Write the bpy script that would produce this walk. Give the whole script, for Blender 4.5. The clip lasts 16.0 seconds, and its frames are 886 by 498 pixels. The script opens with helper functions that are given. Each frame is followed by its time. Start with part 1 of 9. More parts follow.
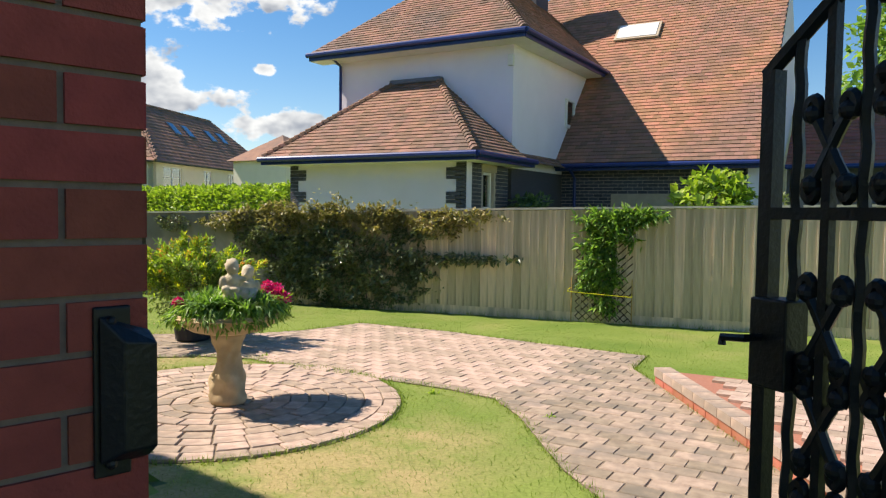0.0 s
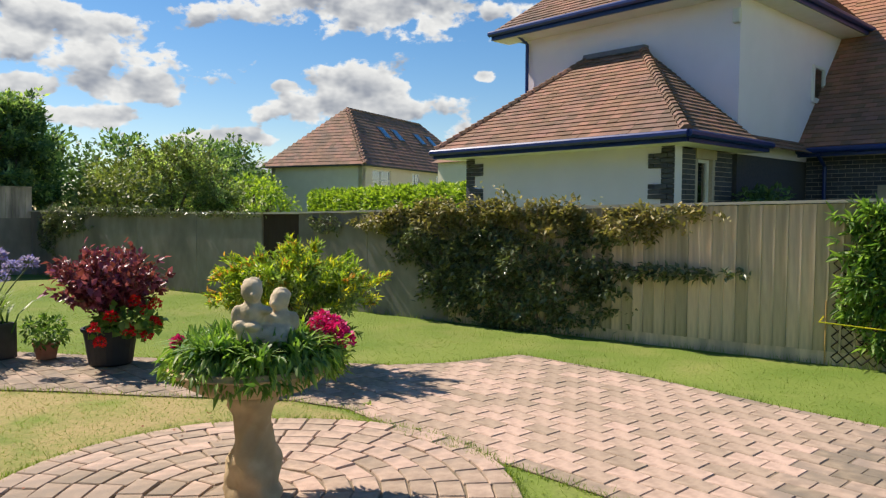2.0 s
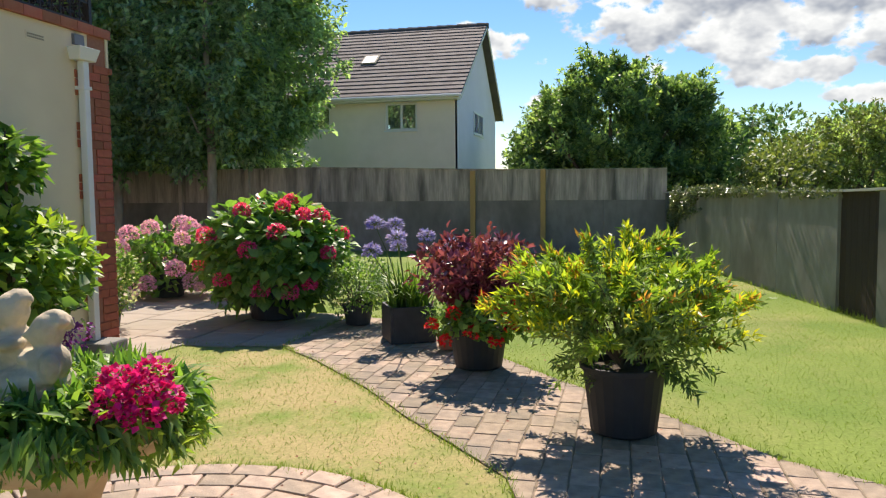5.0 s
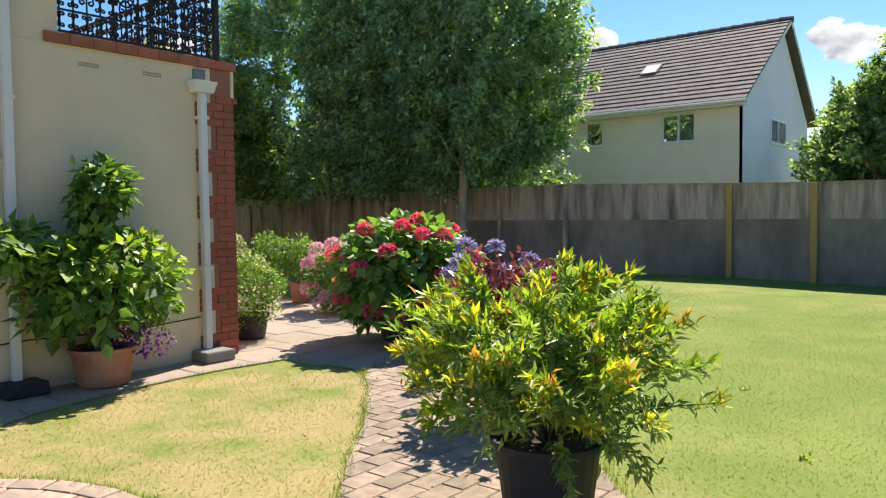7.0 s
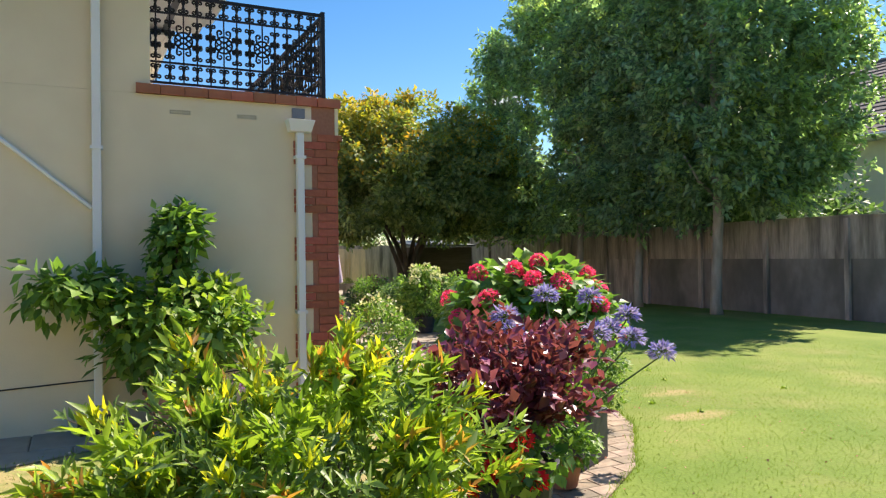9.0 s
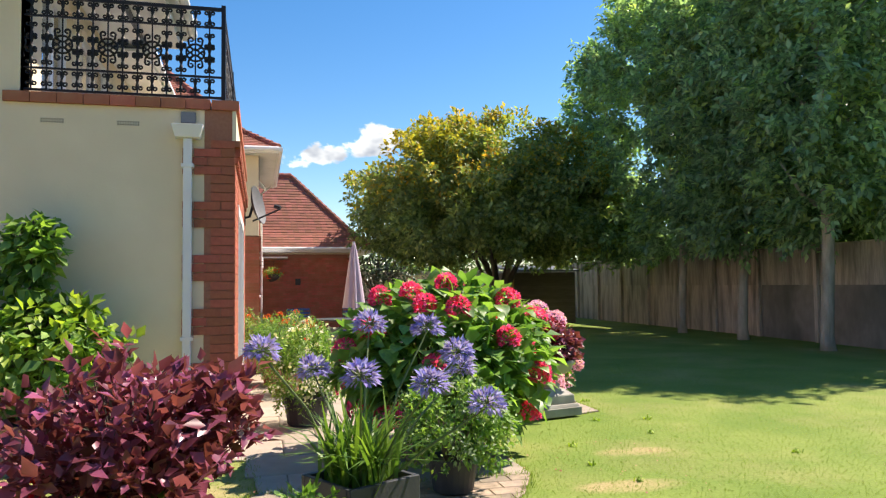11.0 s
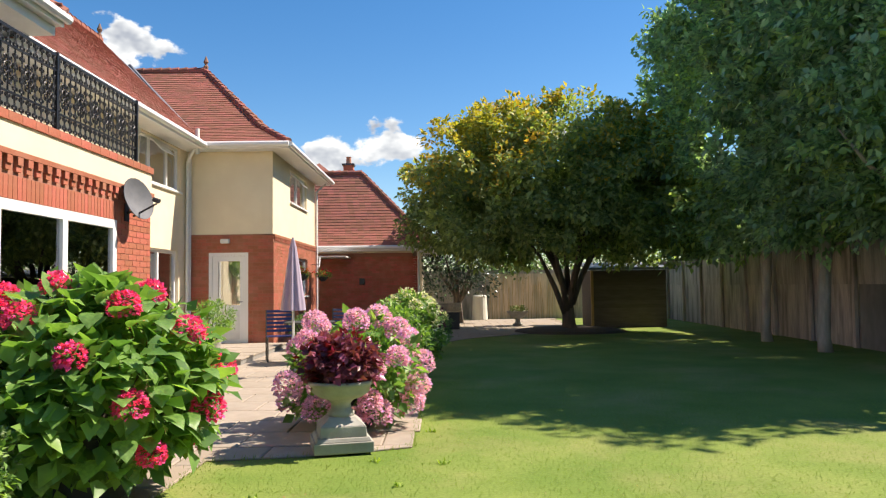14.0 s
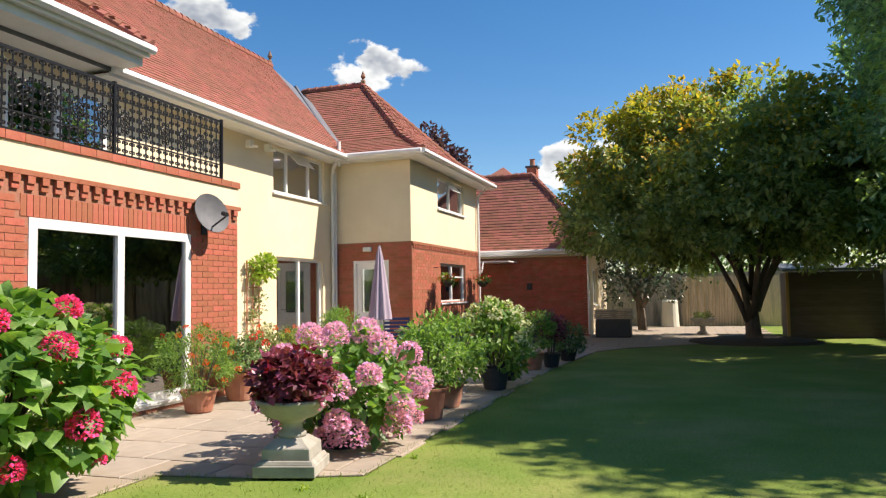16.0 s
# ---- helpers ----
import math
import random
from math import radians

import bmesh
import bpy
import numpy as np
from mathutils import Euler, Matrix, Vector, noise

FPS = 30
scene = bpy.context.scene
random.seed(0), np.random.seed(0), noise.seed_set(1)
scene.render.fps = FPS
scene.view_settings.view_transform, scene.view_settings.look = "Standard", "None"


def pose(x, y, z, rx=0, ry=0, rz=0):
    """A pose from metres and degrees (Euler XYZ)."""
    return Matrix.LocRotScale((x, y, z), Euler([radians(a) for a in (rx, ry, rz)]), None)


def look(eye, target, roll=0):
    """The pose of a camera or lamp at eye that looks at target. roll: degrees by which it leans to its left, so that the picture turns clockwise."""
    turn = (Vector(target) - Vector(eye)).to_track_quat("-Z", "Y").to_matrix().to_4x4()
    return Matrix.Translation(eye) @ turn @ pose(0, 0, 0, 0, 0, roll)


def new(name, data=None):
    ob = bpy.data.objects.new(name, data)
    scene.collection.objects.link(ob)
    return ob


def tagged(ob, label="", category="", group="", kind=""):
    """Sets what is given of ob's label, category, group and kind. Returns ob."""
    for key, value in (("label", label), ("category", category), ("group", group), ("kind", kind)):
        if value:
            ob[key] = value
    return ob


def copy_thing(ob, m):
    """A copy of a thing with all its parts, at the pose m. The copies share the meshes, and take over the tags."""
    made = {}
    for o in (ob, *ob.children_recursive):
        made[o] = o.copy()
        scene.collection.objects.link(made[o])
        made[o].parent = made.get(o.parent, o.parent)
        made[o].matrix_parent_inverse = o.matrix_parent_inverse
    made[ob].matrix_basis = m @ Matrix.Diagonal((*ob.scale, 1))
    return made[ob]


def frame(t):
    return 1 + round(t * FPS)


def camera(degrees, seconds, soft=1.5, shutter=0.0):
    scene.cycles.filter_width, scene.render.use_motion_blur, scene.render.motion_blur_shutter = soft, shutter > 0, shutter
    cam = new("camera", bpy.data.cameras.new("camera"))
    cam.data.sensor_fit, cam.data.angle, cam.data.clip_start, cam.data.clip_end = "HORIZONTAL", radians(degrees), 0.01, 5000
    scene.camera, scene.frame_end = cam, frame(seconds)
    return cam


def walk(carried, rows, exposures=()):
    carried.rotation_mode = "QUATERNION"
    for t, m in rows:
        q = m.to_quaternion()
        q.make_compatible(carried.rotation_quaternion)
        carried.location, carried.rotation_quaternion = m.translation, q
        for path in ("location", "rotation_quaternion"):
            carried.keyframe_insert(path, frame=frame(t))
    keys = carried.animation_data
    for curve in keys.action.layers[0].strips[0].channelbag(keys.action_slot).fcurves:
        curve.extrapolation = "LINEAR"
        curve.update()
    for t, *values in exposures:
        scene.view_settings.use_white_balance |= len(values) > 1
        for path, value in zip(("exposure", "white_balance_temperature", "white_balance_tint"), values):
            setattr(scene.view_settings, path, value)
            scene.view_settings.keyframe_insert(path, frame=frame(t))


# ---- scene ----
cam = camera(62.0, 16.0, soft=1.25)
METRES, EYE, TILT, LEAN, TURN = 19.5, 1.5, 0.0, 0.0, 30.4
ROWS = [
    (0.0, 0.0, 0.0, 0.0, 0.04, -2.91, -0.79),
    (0.5, 0.0004, 0.0309, -0.0009, 1.71, -2.87, -0.7),
    (1.0, 0.0041, 0.0619, -0.001, 4.97, -2.88, -0.64),
    (1.5, 0.01, 0.0923, -0.0013, 10.08, -2.89, -0.49),
    (2.0, 0.0152, 0.1232, -0.0028, 16.76, -2.88, -0.36),
    (2.5, 0.0238, 0.1541, -0.0044, 24.99, -2.88, -0.17),
    (3.0, 0.0291, 0.1851, -0.0053, 34.68, -2.92, 0.01),
    (3.5, 0.0358, 0.2159, -0.0062, 45.13, -3.16, 0.14),
    (4.0, 0.04, 0.2474, -0.0072, 55.19, -3.65, 0.27),
    (4.5, 0.0454, 0.2794, -0.006, 64.52, -4.08, 0.48),
    (5.0, 0.0471, 0.3109, -0.005, 73.11, -4.21, 0.55),
    (7.5, 0.009, 0.4541, -0.0051, 105.01, -2.12, 0.6),
    (8.0, -0.01, 0.4766, -0.0036, 111.67, -1.51, 0.61),
    (10.5, -0.1486, 0.5457, -0.0061, 133.96, 2.5, 0.65),
    (11.0, -0.1789, 0.5573, -0.008, 135.64, 2.76, 0.62),
    (11.5, -0.2089, 0.5677, -0.0084, 137.21, 2.89, 0.63),
    (12.0, -0.2379, 0.5781, -0.0093, 139.12, 2.84, 0.6),
    (12.5, -0.2707, 0.5854, -0.0082, 141.41, 2.83, 0.62),
    (13.0, -0.3034, 0.5926, -0.0081, 143.78, 2.81, 0.6),
    (13.5, -0.338, 0.5987, -0.0086, 146.33, 2.82, 0.67),
    (14.0, -0.371, 0.6058, -0.0093, 149.6, 2.85, 0.69),
    (14.5, -0.4009, 0.61, -0.0096, 153.55, 2.91, 0.78),
    (15.0, -0.4312, 0.6128, -0.0086, 157.87, 3.04, 0.85),
    (15.5, -0.4602, 0.6165, -0.0074, 162.67, 3.18, 0.94),
    (16.0, -0.4891, 0.6166, -0.0072, 168.15, 3.35, 1.01),
]
walk(cam, [(t, pose(0, 0, EYE, TILT, LEAN, TURN) @ pose(METRES * x, METRES * y, METRES * z, 90 + pitch, roll, yaw)) for t, x, y, z, yaw, pitch, roll in ROWS],
     [(0.0, 0.90, 7100, 16), (2.0, 0.65, 7100, 16), (3.5, 0.55, 7100, 16), (5.0, 0.92, 7100, 16), (7.5, 1.14, 7100, 16), (10.5, 1.32, 7100, 16), (11.5, 1.22, 7100, 16), (13.5, 1.14, 7100, 16), (16.0, 0.98, 7100, 16)])

# sun, sky and exposure
SUN_AZ, SUN_EL = math.atan2(-0.965, -0.26), radians(49)          # the way to the sun, clockwise from +y
to_sun = Vector((math.sin(SUN_AZ) * math.cos(SUN_EL), math.cos(SUN_AZ) * math.cos(SUN_EL), math.sin(SUN_EL)))
sun = new("sun", bpy.data.lights.new("sun", "SUN"))
sun.data.energy, sun.data.angle, sun.data.color = 4.1, radians(0.6), (1.0, 0.94, 0.84)
sun.matrix_world = look(to_sun * 60, (0, 0, 0))

# clouds: azimuth and height of each in degrees, half width, half height
CLOUDS = [
    (-80, 12.2, 15, 3.6), (-70.7, 8.6, 5.5, 1.2), (-72.4, 6.6, 4.5, 0.9), (-54, 8.0, 8.5, 1.7), (-53, 9.6, 5.0, 2.0), (-52, 15.0, 12, 2.0),
    (-64.3, 5.4, 5.0, 0.8), (-59, 9.3, 1.5, 0.5), (-42, 6.2, 4.8, 1.4), (-44, 10.4, 1.1, 0.5),
    (-100, 11.4, 2.8, 1.5), (-96.2, 7.2, 1.3, 0.8), (-88, 15, 9, 2.4), (-78, 8.4, 5, 1.3), (-171, 11.1, 2.2, 1.6), (-176.2, 9.9, 2.4, 0.9),
    (-184, 10.9, 3.2, 1.8), (-189, 9.9, 2.6, 1.6), (-203.5, 17, 3.4, 1.8), (-216, 20, 4.8, 1.5), (-190, 9.3, 1.5, 1.3),
    (-117, 12.9, 1.4, 0.9), (-149, 11.5, 1.6, 1.4), (-62, 3.0, 9, 0.7), (-20, 12, 9, 2.5), (20, 14, 12, 3),
]


def math_node(nt, op, a, b=None, c=None, clamp=False):
    n = nt.nodes.new("ShaderNodeMath")
    n.operation, n.use_clamp = op, clamp
    for i, v in enumerate((a, b, c)):
        if v is None:
            continue
        if isinstance(v, (int, float)):
            n.inputs[i].default_value = v
        else:
            nt.links.new(v, n.inputs[i])
    return n.outputs[0]


def make_world():
    w = bpy.data.worlds.new("sky")
    scene.world = w
    w.use_nodes = True
    nt = w.node_tree
    nt.nodes.clear()
    link = nt.links.new
    sky = nt.nodes.new("ShaderNodeTexSky")
    sky.sky_type, sky.sun_disc, sky.sun_elevation, sky.sun_rotation = "NISHITA", False, SUN_EL, SUN_AZ
    sky.air_density, sky.dust_density, sky.ozone_density = 1.0, 0.2, 3.0
    tex = nt.nodes.new("ShaderNodeTexCoord")
    turn = nt.nodes.new("ShaderNodeMapping")
    turn.inputs["Rotation"].default_value = (0, 0, radians(-120))
    link(tex.outputs["Generated"], turn.inputs[0])
    sep = nt.nodes.new("ShaderNodeSeparateXYZ")
    link(turn.outputs[0], sep.inputs[0])
    az = math_node(nt, "ARCTAN2", sep.outputs[0], sep.outputs[1])
    az = math_node(nt, "MULTIPLY", az, 180 / math.pi)
    el = math_node(nt, "MULTIPLY", math_node(nt, "ARCSINE", sep.outputs[2]), 180 / math.pi)
    flat = nt.nodes.new("ShaderNodeCombineXYZ")
    link(az, flat.inputs[0]), link(el, flat.inputs[1])
    near = None
    for a, e, hw, hh in CLOUDS:
        m = nt.nodes.new("ShaderNodeMapping")
        m.inputs["Location"].default_value = (-(a + 120) / hw, -e / hh, 0)
        m.inputs["Scale"].default_value = (1 / hw, 1 / hh, 1)
        link(flat.outputs[0], m.inputs[0])
        ln = nt.nodes.new("ShaderNodeVectorMath")
        ln.operation = "LENGTH"
        link(m.outputs[0], ln.inputs[0])
        near = ln.outputs["Value"] if near is None else math_node(nt, "SMOOTH_MIN", near, ln.outputs["Value"], 0.25)

    def puffs(scale, detail, shift):
        m = nt.nodes.new("ShaderNodeMapping")
        m.inputs["Scale"].default_value = (1, 1.5, 1)
        m.inputs["Location"].default_value = (0, shift, 0)
        link(flat.outputs[0], m.inputs[0])
        n = nt.nodes.new("ShaderNodeTexNoise")
        n.inputs["Scale"].default_value, n.inputs["Detail"].default_value, n.inputs["Roughness"].default_value = scale, detail, 0.56
        link(m.outputs[0], n.inputs["Vector"])
        return n.outputs["Fac"]
    body = math_node(nt, "MULTIPLY_ADD", puffs(0.30, 7, 0), 3.2, -1.6)
    dens = math_node(nt, "SUBTRACT", math_node(nt, "ADD", body, 0.95), near)
    mask = nt.nodes.new("ShaderNodeMapRange")
    mask.interpolation_type = "SMOOTHSTEP"
    mask.inputs["From Min"].default_value, mask.inputs["From Max"].default_value = 0.0, 0.30
    link(dens, mask.inputs["Value"])
    shade = math_node(nt, "SUBTRACT", puffs(0.30, 3, -1.0), puffs(0.30, 3, 1.0))
    shade = math_node(nt, "MULTIPLY_ADD", shade, 3.0, 0.70, clamp=True)
    thick = math_node(nt, "MULTIPLY_ADD", dens, -0.55, 1.05, clamp=True)
    tone = math_node(nt, "MULTIPLY", shade, thick)
    mix = nt.nodes.new("ShaderNodeMix")
    mix.data_type = "RGBA"
    link(tone, mix.inputs["Factor"])
    mix.inputs["A"].default_value = (1.5, 1.8, 2.2, 1)
    mix.inputs["B"].default_value = (4.3, 4.7, 4.8, 1)
    over = nt.nodes.new("ShaderNodeMix")
    over.data_type = "RGBA"
    link(mask.outputs[0], over.inputs["Factor"])
    rich = nt.nodes.new("ShaderNodeHueSaturation")
    rich.inputs["Saturation"].default_value, rich.inputs["Value"].default_value = 1.34, 0.62
    link(sky.outputs[0], rich.inputs["Color"])
    link(rich.outputs[0], over.inputs["A"]), link(mix.outputs["Result"], over.inputs["B"])
    bg = nt.nodes.new("ShaderNodeBackground")
    bg.inputs["Strength"].default_value = 0.128
    link(over.outputs["Result"], bg.inputs[0])
    out = nt.nodes.new("ShaderNodeOutputWorld")
    link(bg.outputs[0], out.inputs[0])


make_world()

# ---- materials ----
MATS = {}


def material(name, color, color2=None, rough=0.8, scale=8.0, bump=0.2, bump_scale=60.0, metal=0.0, color3=None, island=0.0, obj_random=0.0,
             spec=0.5, leaf=0.0, stretch=(1, 1, 1), bump_dist=0.004, coarse=1.2):
    """A surface with a coarse and a fine variation of colour, and relief."""
    if name in MATS:
        return MATS[name]
    m = bpy.data.materials.new(name)
    MATS[name] = m
    m.use_nodes = True
    nt = m.node_tree
    link = nt.links.new
    b = nt.nodes["Principled BSDF"]
    b.inputs["Roughness"].default_value, b.inputs["Metallic"].default_value = rough, metal
    b.inputs["Specular IOR Level"].default_value = spec
    tex = nt.nodes.new("ShaderNodeTexCoord")
    mp = nt.nodes.new("ShaderNodeMapping")
    mp.inputs["Scale"].default_value = stretch
    link(tex.outputs["Object"], mp.inputs[0])

    def noise_tex(s, d=4.0):
        n = nt.nodes.new("ShaderNodeTexNoise")
        n.inputs["Scale"].default_value, n.inputs["Detail"].default_value = s, d
        link(mp.outputs[0], n.inputs["Vector"])
        return n.outputs["Fac"]

    def mixed(fac, a, c):
        x = nt.nodes.new("ShaderNodeMix")
        x.data_type = "RGBA"
        link(fac, x.inputs["Factor"])
        for sock, v in (("A", a), ("B", c)):
            if isinstance(v, tuple):
                x.inputs[sock].default_value = (*v, 1)
            else:
                link(v, x.inputs[sock])
        return x.outputs["Result"]

    def contrast(v, lo, hi):
        r = nt.nodes.new("ShaderNodeMapRange")
        r.inputs["From Min"].default_value, r.inputs["From Max"].default_value = lo, hi
        link(v, r.inputs["Value"])
        return r.outputs[0]
    color2 = color2 or tuple(c * 0.72 for c in color)
    col = mixed(contrast(noise_tex(scale), 0.33, 0.67), color, color2)
    if color3:
        col = mixed(contrast(noise_tex(coarse, 5.0), 0.45, 0.68), col, color3)
    geo = nt.nodes.new("ShaderNodeNewGeometry")
    info = nt.nodes.new("ShaderNodeObjectInfo")
    for amount, sock in ((island, geo.outputs["Random Per Island"]), (obj_random, info.outputs["Random"])):
        if amount:
            hsv = nt.nodes.new("ShaderNodeHueSaturation")
            link(math_node(nt, "MULTIPLY_ADD", sock, amount, 1 - amount / 2), hsv.inputs["Value"])
            link(math_node(nt, "MULTIPLY_ADD", sock, -0.05 * amount, 0.5 + 0.025 * amount), hsv.inputs["Hue"])
            link(col, hsv.inputs["Color"])
            col = hsv.outputs[0]
    link(col, b.inputs["Base Color"])
    if bump:
        bp = nt.nodes.new("ShaderNodeBump")
        bp.inputs["Strength"].default_value, bp.inputs["Distance"].default_value = bump, bump_dist
        link(noise_tex(bump_scale, 3.0), bp.inputs["Height"])
        link(bp.outputs[0], b.inputs["Normal"])
    if leaf:
        tr = nt.nodes.new("ShaderNodeBsdfTranslucent")
        warm = nt.nodes.new("ShaderNodeMix")
        warm.data_type, warm.blend_type = "RGBA", "MULTIPLY"
        warm.inputs["Factor"].default_value = 1.0
        link(col, warm.inputs["A"])
        warm.inputs["B"].default_value = (1.5, 1.6, 0.7, 1)
        link(warm.outputs["Result"], tr.inputs["Color"])
        ms = nt.nodes.new("ShaderNodeMixShader")
        ms.inputs[0].default_value = min(0.5, leaf * 1.4)
        link(b.outputs[0], ms.inputs[1]), link(tr.outputs[0], ms.inputs[2])
        link(ms.outputs[0], nt.nodes["Material Output"].inputs[0])
    return m


def glass_material(name, tint=(0.9, 0.95, 0.95), rough=0.0):
    m = bpy.data.materials.new(name)
    m.use_nodes = True
    nt = m.node_tree
    b = nt.nodes["Principled BSDF"]
    nt.nodes.remove(b)
    fr = nt.nodes.new("ShaderNodeFresnel")
    fr.inputs[0].default_value = 1.5
    gl = nt.nodes.new("ShaderNodeBsdfGlossy")
    gl.inputs["Roughness"].default_value = rough
    tr = nt.nodes.new("ShaderNodeBsdfTransparent")
    tr.inputs[0].default_value = (*tint, 1)
    ms = nt.nodes.new("ShaderNodeMixShader")
    nt.links.new(math_node(nt, "MULTIPLY_ADD", fr.outputs[0], 1.4, 0.34, clamp=True), ms.inputs[0])
    nt.links.new(tr.outputs[0], ms.inputs[1]), nt.links.new(gl.outputs[0], ms.inputs[2])
    nt.links.new(ms.outputs[0], nt.nodes["Material Output"].inputs[0])
    return m


RENDER_CREAM = material("cream_render", (0.80, 0.69, 0.49), (0.76, 0.65, 0.455), 0.9, 3, 0.35, 90, color3=(0.72, 0.61, 0.43), coarse=0.7)
RENDER_PALE = material("pale_cream_render", (0.90, 0.79, 0.69), (0.86, 0.75, 0.65), 0.9, 2, 0.3, 70, color3=(0.78, 0.71, 0.585), coarse=0.5)
RENDER_WHITE = material("white_render", (0.87, 0.83, 0.92), (0.84, 0.80, 0.89), 0.9, 2, 0.4, 70, color3=(0.80, 0.77, 0.85), coarse=0.6)
RENDER_GREY = material("pale_green_render", (0.66, 0.64, 0.53), (0.61, 0.59, 0.49), 0.9, 2, 0.2, 50)
RENDER_IVORY = material("ivory_render", (0.76, 0.71, 0.57), (0.72, 0.67, 0.53), 0.9, 2, 0.2, 50)
BRICK = material("red_brick", (0.42, 0.13, 0.07), (0.34, 0.10, 0.055), 0.85, 30, 0.5, 160, island=0.35, obj_random=0.35, color3=(0.40, 0.15, 0.09), coarse=4)
BRICK_DARK = material("slate_brick", (0.055, 0.06, 0.075), (0.085, 0.085, 0.1), 0.7, 25, 0.4, 120, island=0.6, obj_random=0.5)
BRICK_PIER = material("pier_brick", (0.40, 0.075, 0.05), (0.30, 0.055, 0.038), 0.85, 18, 0.7, 140, island=0.3, obj_random=0.35)
MORTAR = material("mortar", (0.52, 0.45, 0.38), (0.42, 0.37, 0.31), 0.95, 40, 0.5, 150)
MORTAR_RED = material("red_mortar", (0.38, 0.17, 0.11), (0.33, 0.14, 0.09), 0.95, 40, 0.5, 150)
STONE = material("cut_stone", (0.50, 0.42, 0.30), (0.44, 0.36, 0.26), 0.9, 8, 0.3, 60)
TILE_BROWN = material("brown_clay_tile", (0.30, 0.165, 0.10), (0.22, 0.12, 0.08), 0.85, 3, 0.4, 60, island=0.55, color3=(0.17, 0.115, 0.085), coarse=0.8)
TILE_ORANGE = material("weathered_orange_tile", (0.40, 0.20, 0.11), (0.31, 0.15, 0.09), 0.85, 2, 0.4, 60, island=0.5, color3=(0.24, 0.14, 0.10), coarse=0.5)
TILE_RED = material("red_clay_tile", (0.34, 0.125, 0.082), (0.27, 0.10, 0.07), 0.85, 3, 0.4, 60, island=0.4, color3=(0.28, 0.115, 0.075), coarse=0.6)
TILE_GREY = material("grey_concrete_tile", (0.115, 0.10, 0.10), (0.08, 0.07, 0.075), 0.85, 3, 0.4, 60, island=0.4)
BLUE = material("blue_gloss_paint", (0.012, 0.035, 0.17), (0.01, 0.03, 0.14), 0.35, 4, 0.05, 30)
WHITE_PAINT = material("white_upvc", (0.80, 0.80, 0.79), (0.77, 0.77, 0.76), 0.35, 3, 0.03, 30)
WHITE_WOOD = material("white_paint", (0.74, 0.74, 0.71), (0.68, 0.68, 0.64), 0.55, 5, 0.1, 40)
IRON = material("black_iron", (0.007, 0.007, 0.008), (0.011, 0.011, 0.012), 0.42, 20, 0.4, 90, spec=0.4)
BLACK_PLASTIC = material("black_plastic", (0.016, 0.018, 0.024), (0.022, 0.024, 0.03), 0.65, 12, 0.1, 60)
DARK_POT = material("dark_glazed_pot", (0.03, 0.033, 0.042), (0.045, 0.047, 0.055), 0.55, 12, 0.3, 60)
TERRACOTTA = material("terracotta", (0.42, 0.17, 0.10), (0.36, 0.14, 0.085), 0.85, 9, 0.3, 60, color3=(0.48, 0.27, 0.19), coarse=4)
SOIL = material("soil", (0.09, 0.065, 0.042), (0.05, 0.036, 0.025), 0.95, 30, 1.0, 70)
FENCE_WOOD = material("weathered_fence_board", (0.66, 0.55, 0.39), (0.52, 0.43, 0.30), 0.85, 5, 0.5, 40, stretch=(6, 6, 0.6), island=0.1, obj_random=0.5,
                      color3=(0.33, 0.29, 0.20), coarse=1.0)
FENCE_GREY = material("grey_fence_panel", (0.54, 0.47, 0.40), (0.40, 0.35, 0.30), 0.9, 5, 0.5, 40, stretch=(5, 5, 0.7), obj_random=0.2, island=0.2,
                      color3=(0.15, 0.135, 0.115), coarse=0.8)
FENCE_DARK = material("stained_grey_timber", (0.29, 0.27, 0.24), (0.23, 0.21, 0.185), 0.9, 5, 0.5, 40, stretch=(1.2, 1.2, 0.7), obj_random=0.15, color3=(0.15, 0.14, 0.12), coarse=0.9)
SHED_BROWN = material("dark_shed_timber", (0.14, 0.11, 0.082), (0.10, 0.08, 0.06), 0.85, 5, 0.4, 40, stretch=(0.5, 3, 3), obj_random=0.3)
FENCE_BROWN = material("dark_brown_gate_board", (0.045, 0.028, 0.02), (0.035, 0.02, 0.015), 0.8, 5, 0.4, 40, stretch=(5, 5, 0.6))
FENCE_CAP = material("pale_cap_rail", (0.60, 0.57, 0.48), (0.5, 0.47, 0.4), 0.8, 5, 0.3, 40)
POST_YELLOW = material("yellow_timber", (0.50, 0.33, 0.12), (0.42, 0.27, 0.10), 0.8, 5, 0.3, 40, stretch=(4, 4, 0.5))
CONCRETE = material("gravel_board_concrete", (0.27, 0.26, 0.235), (0.22, 0.21, 0.19), 0.95, 8, 0.5, 80)
PAVER = material("block_paver", (0.51, 0.385, 0.29), (0.36, 0.265, 0.20), 0.92, 14, 0.9, 90, obj_random=0.45, island=0.45, color3=(0.30, 0.245, 0.195), coarse=3.5)
JOINT = material("sand_joint", (0.25, 0.185, 0.135), (0.17, 0.14, 0.085), 0.95, 20, 0.8, 90)
SLAB = material("sandy_flag", (0.38, 0.32, 0.255), (0.32, 0.27, 0.215), 0.9, 6, 0.4, 80, obj_random=0.15, color3=(0.33, 0.265, 0.195), coarse=1.2)
CREAM_STONE = material("cream_cast_stone", (0.60, 0.47, 0.29), (0.47, 0.35, 0.2), 0.9, 9, 0.6, 50, color3=(0.38, 0.28, 0.16), coarse=5)
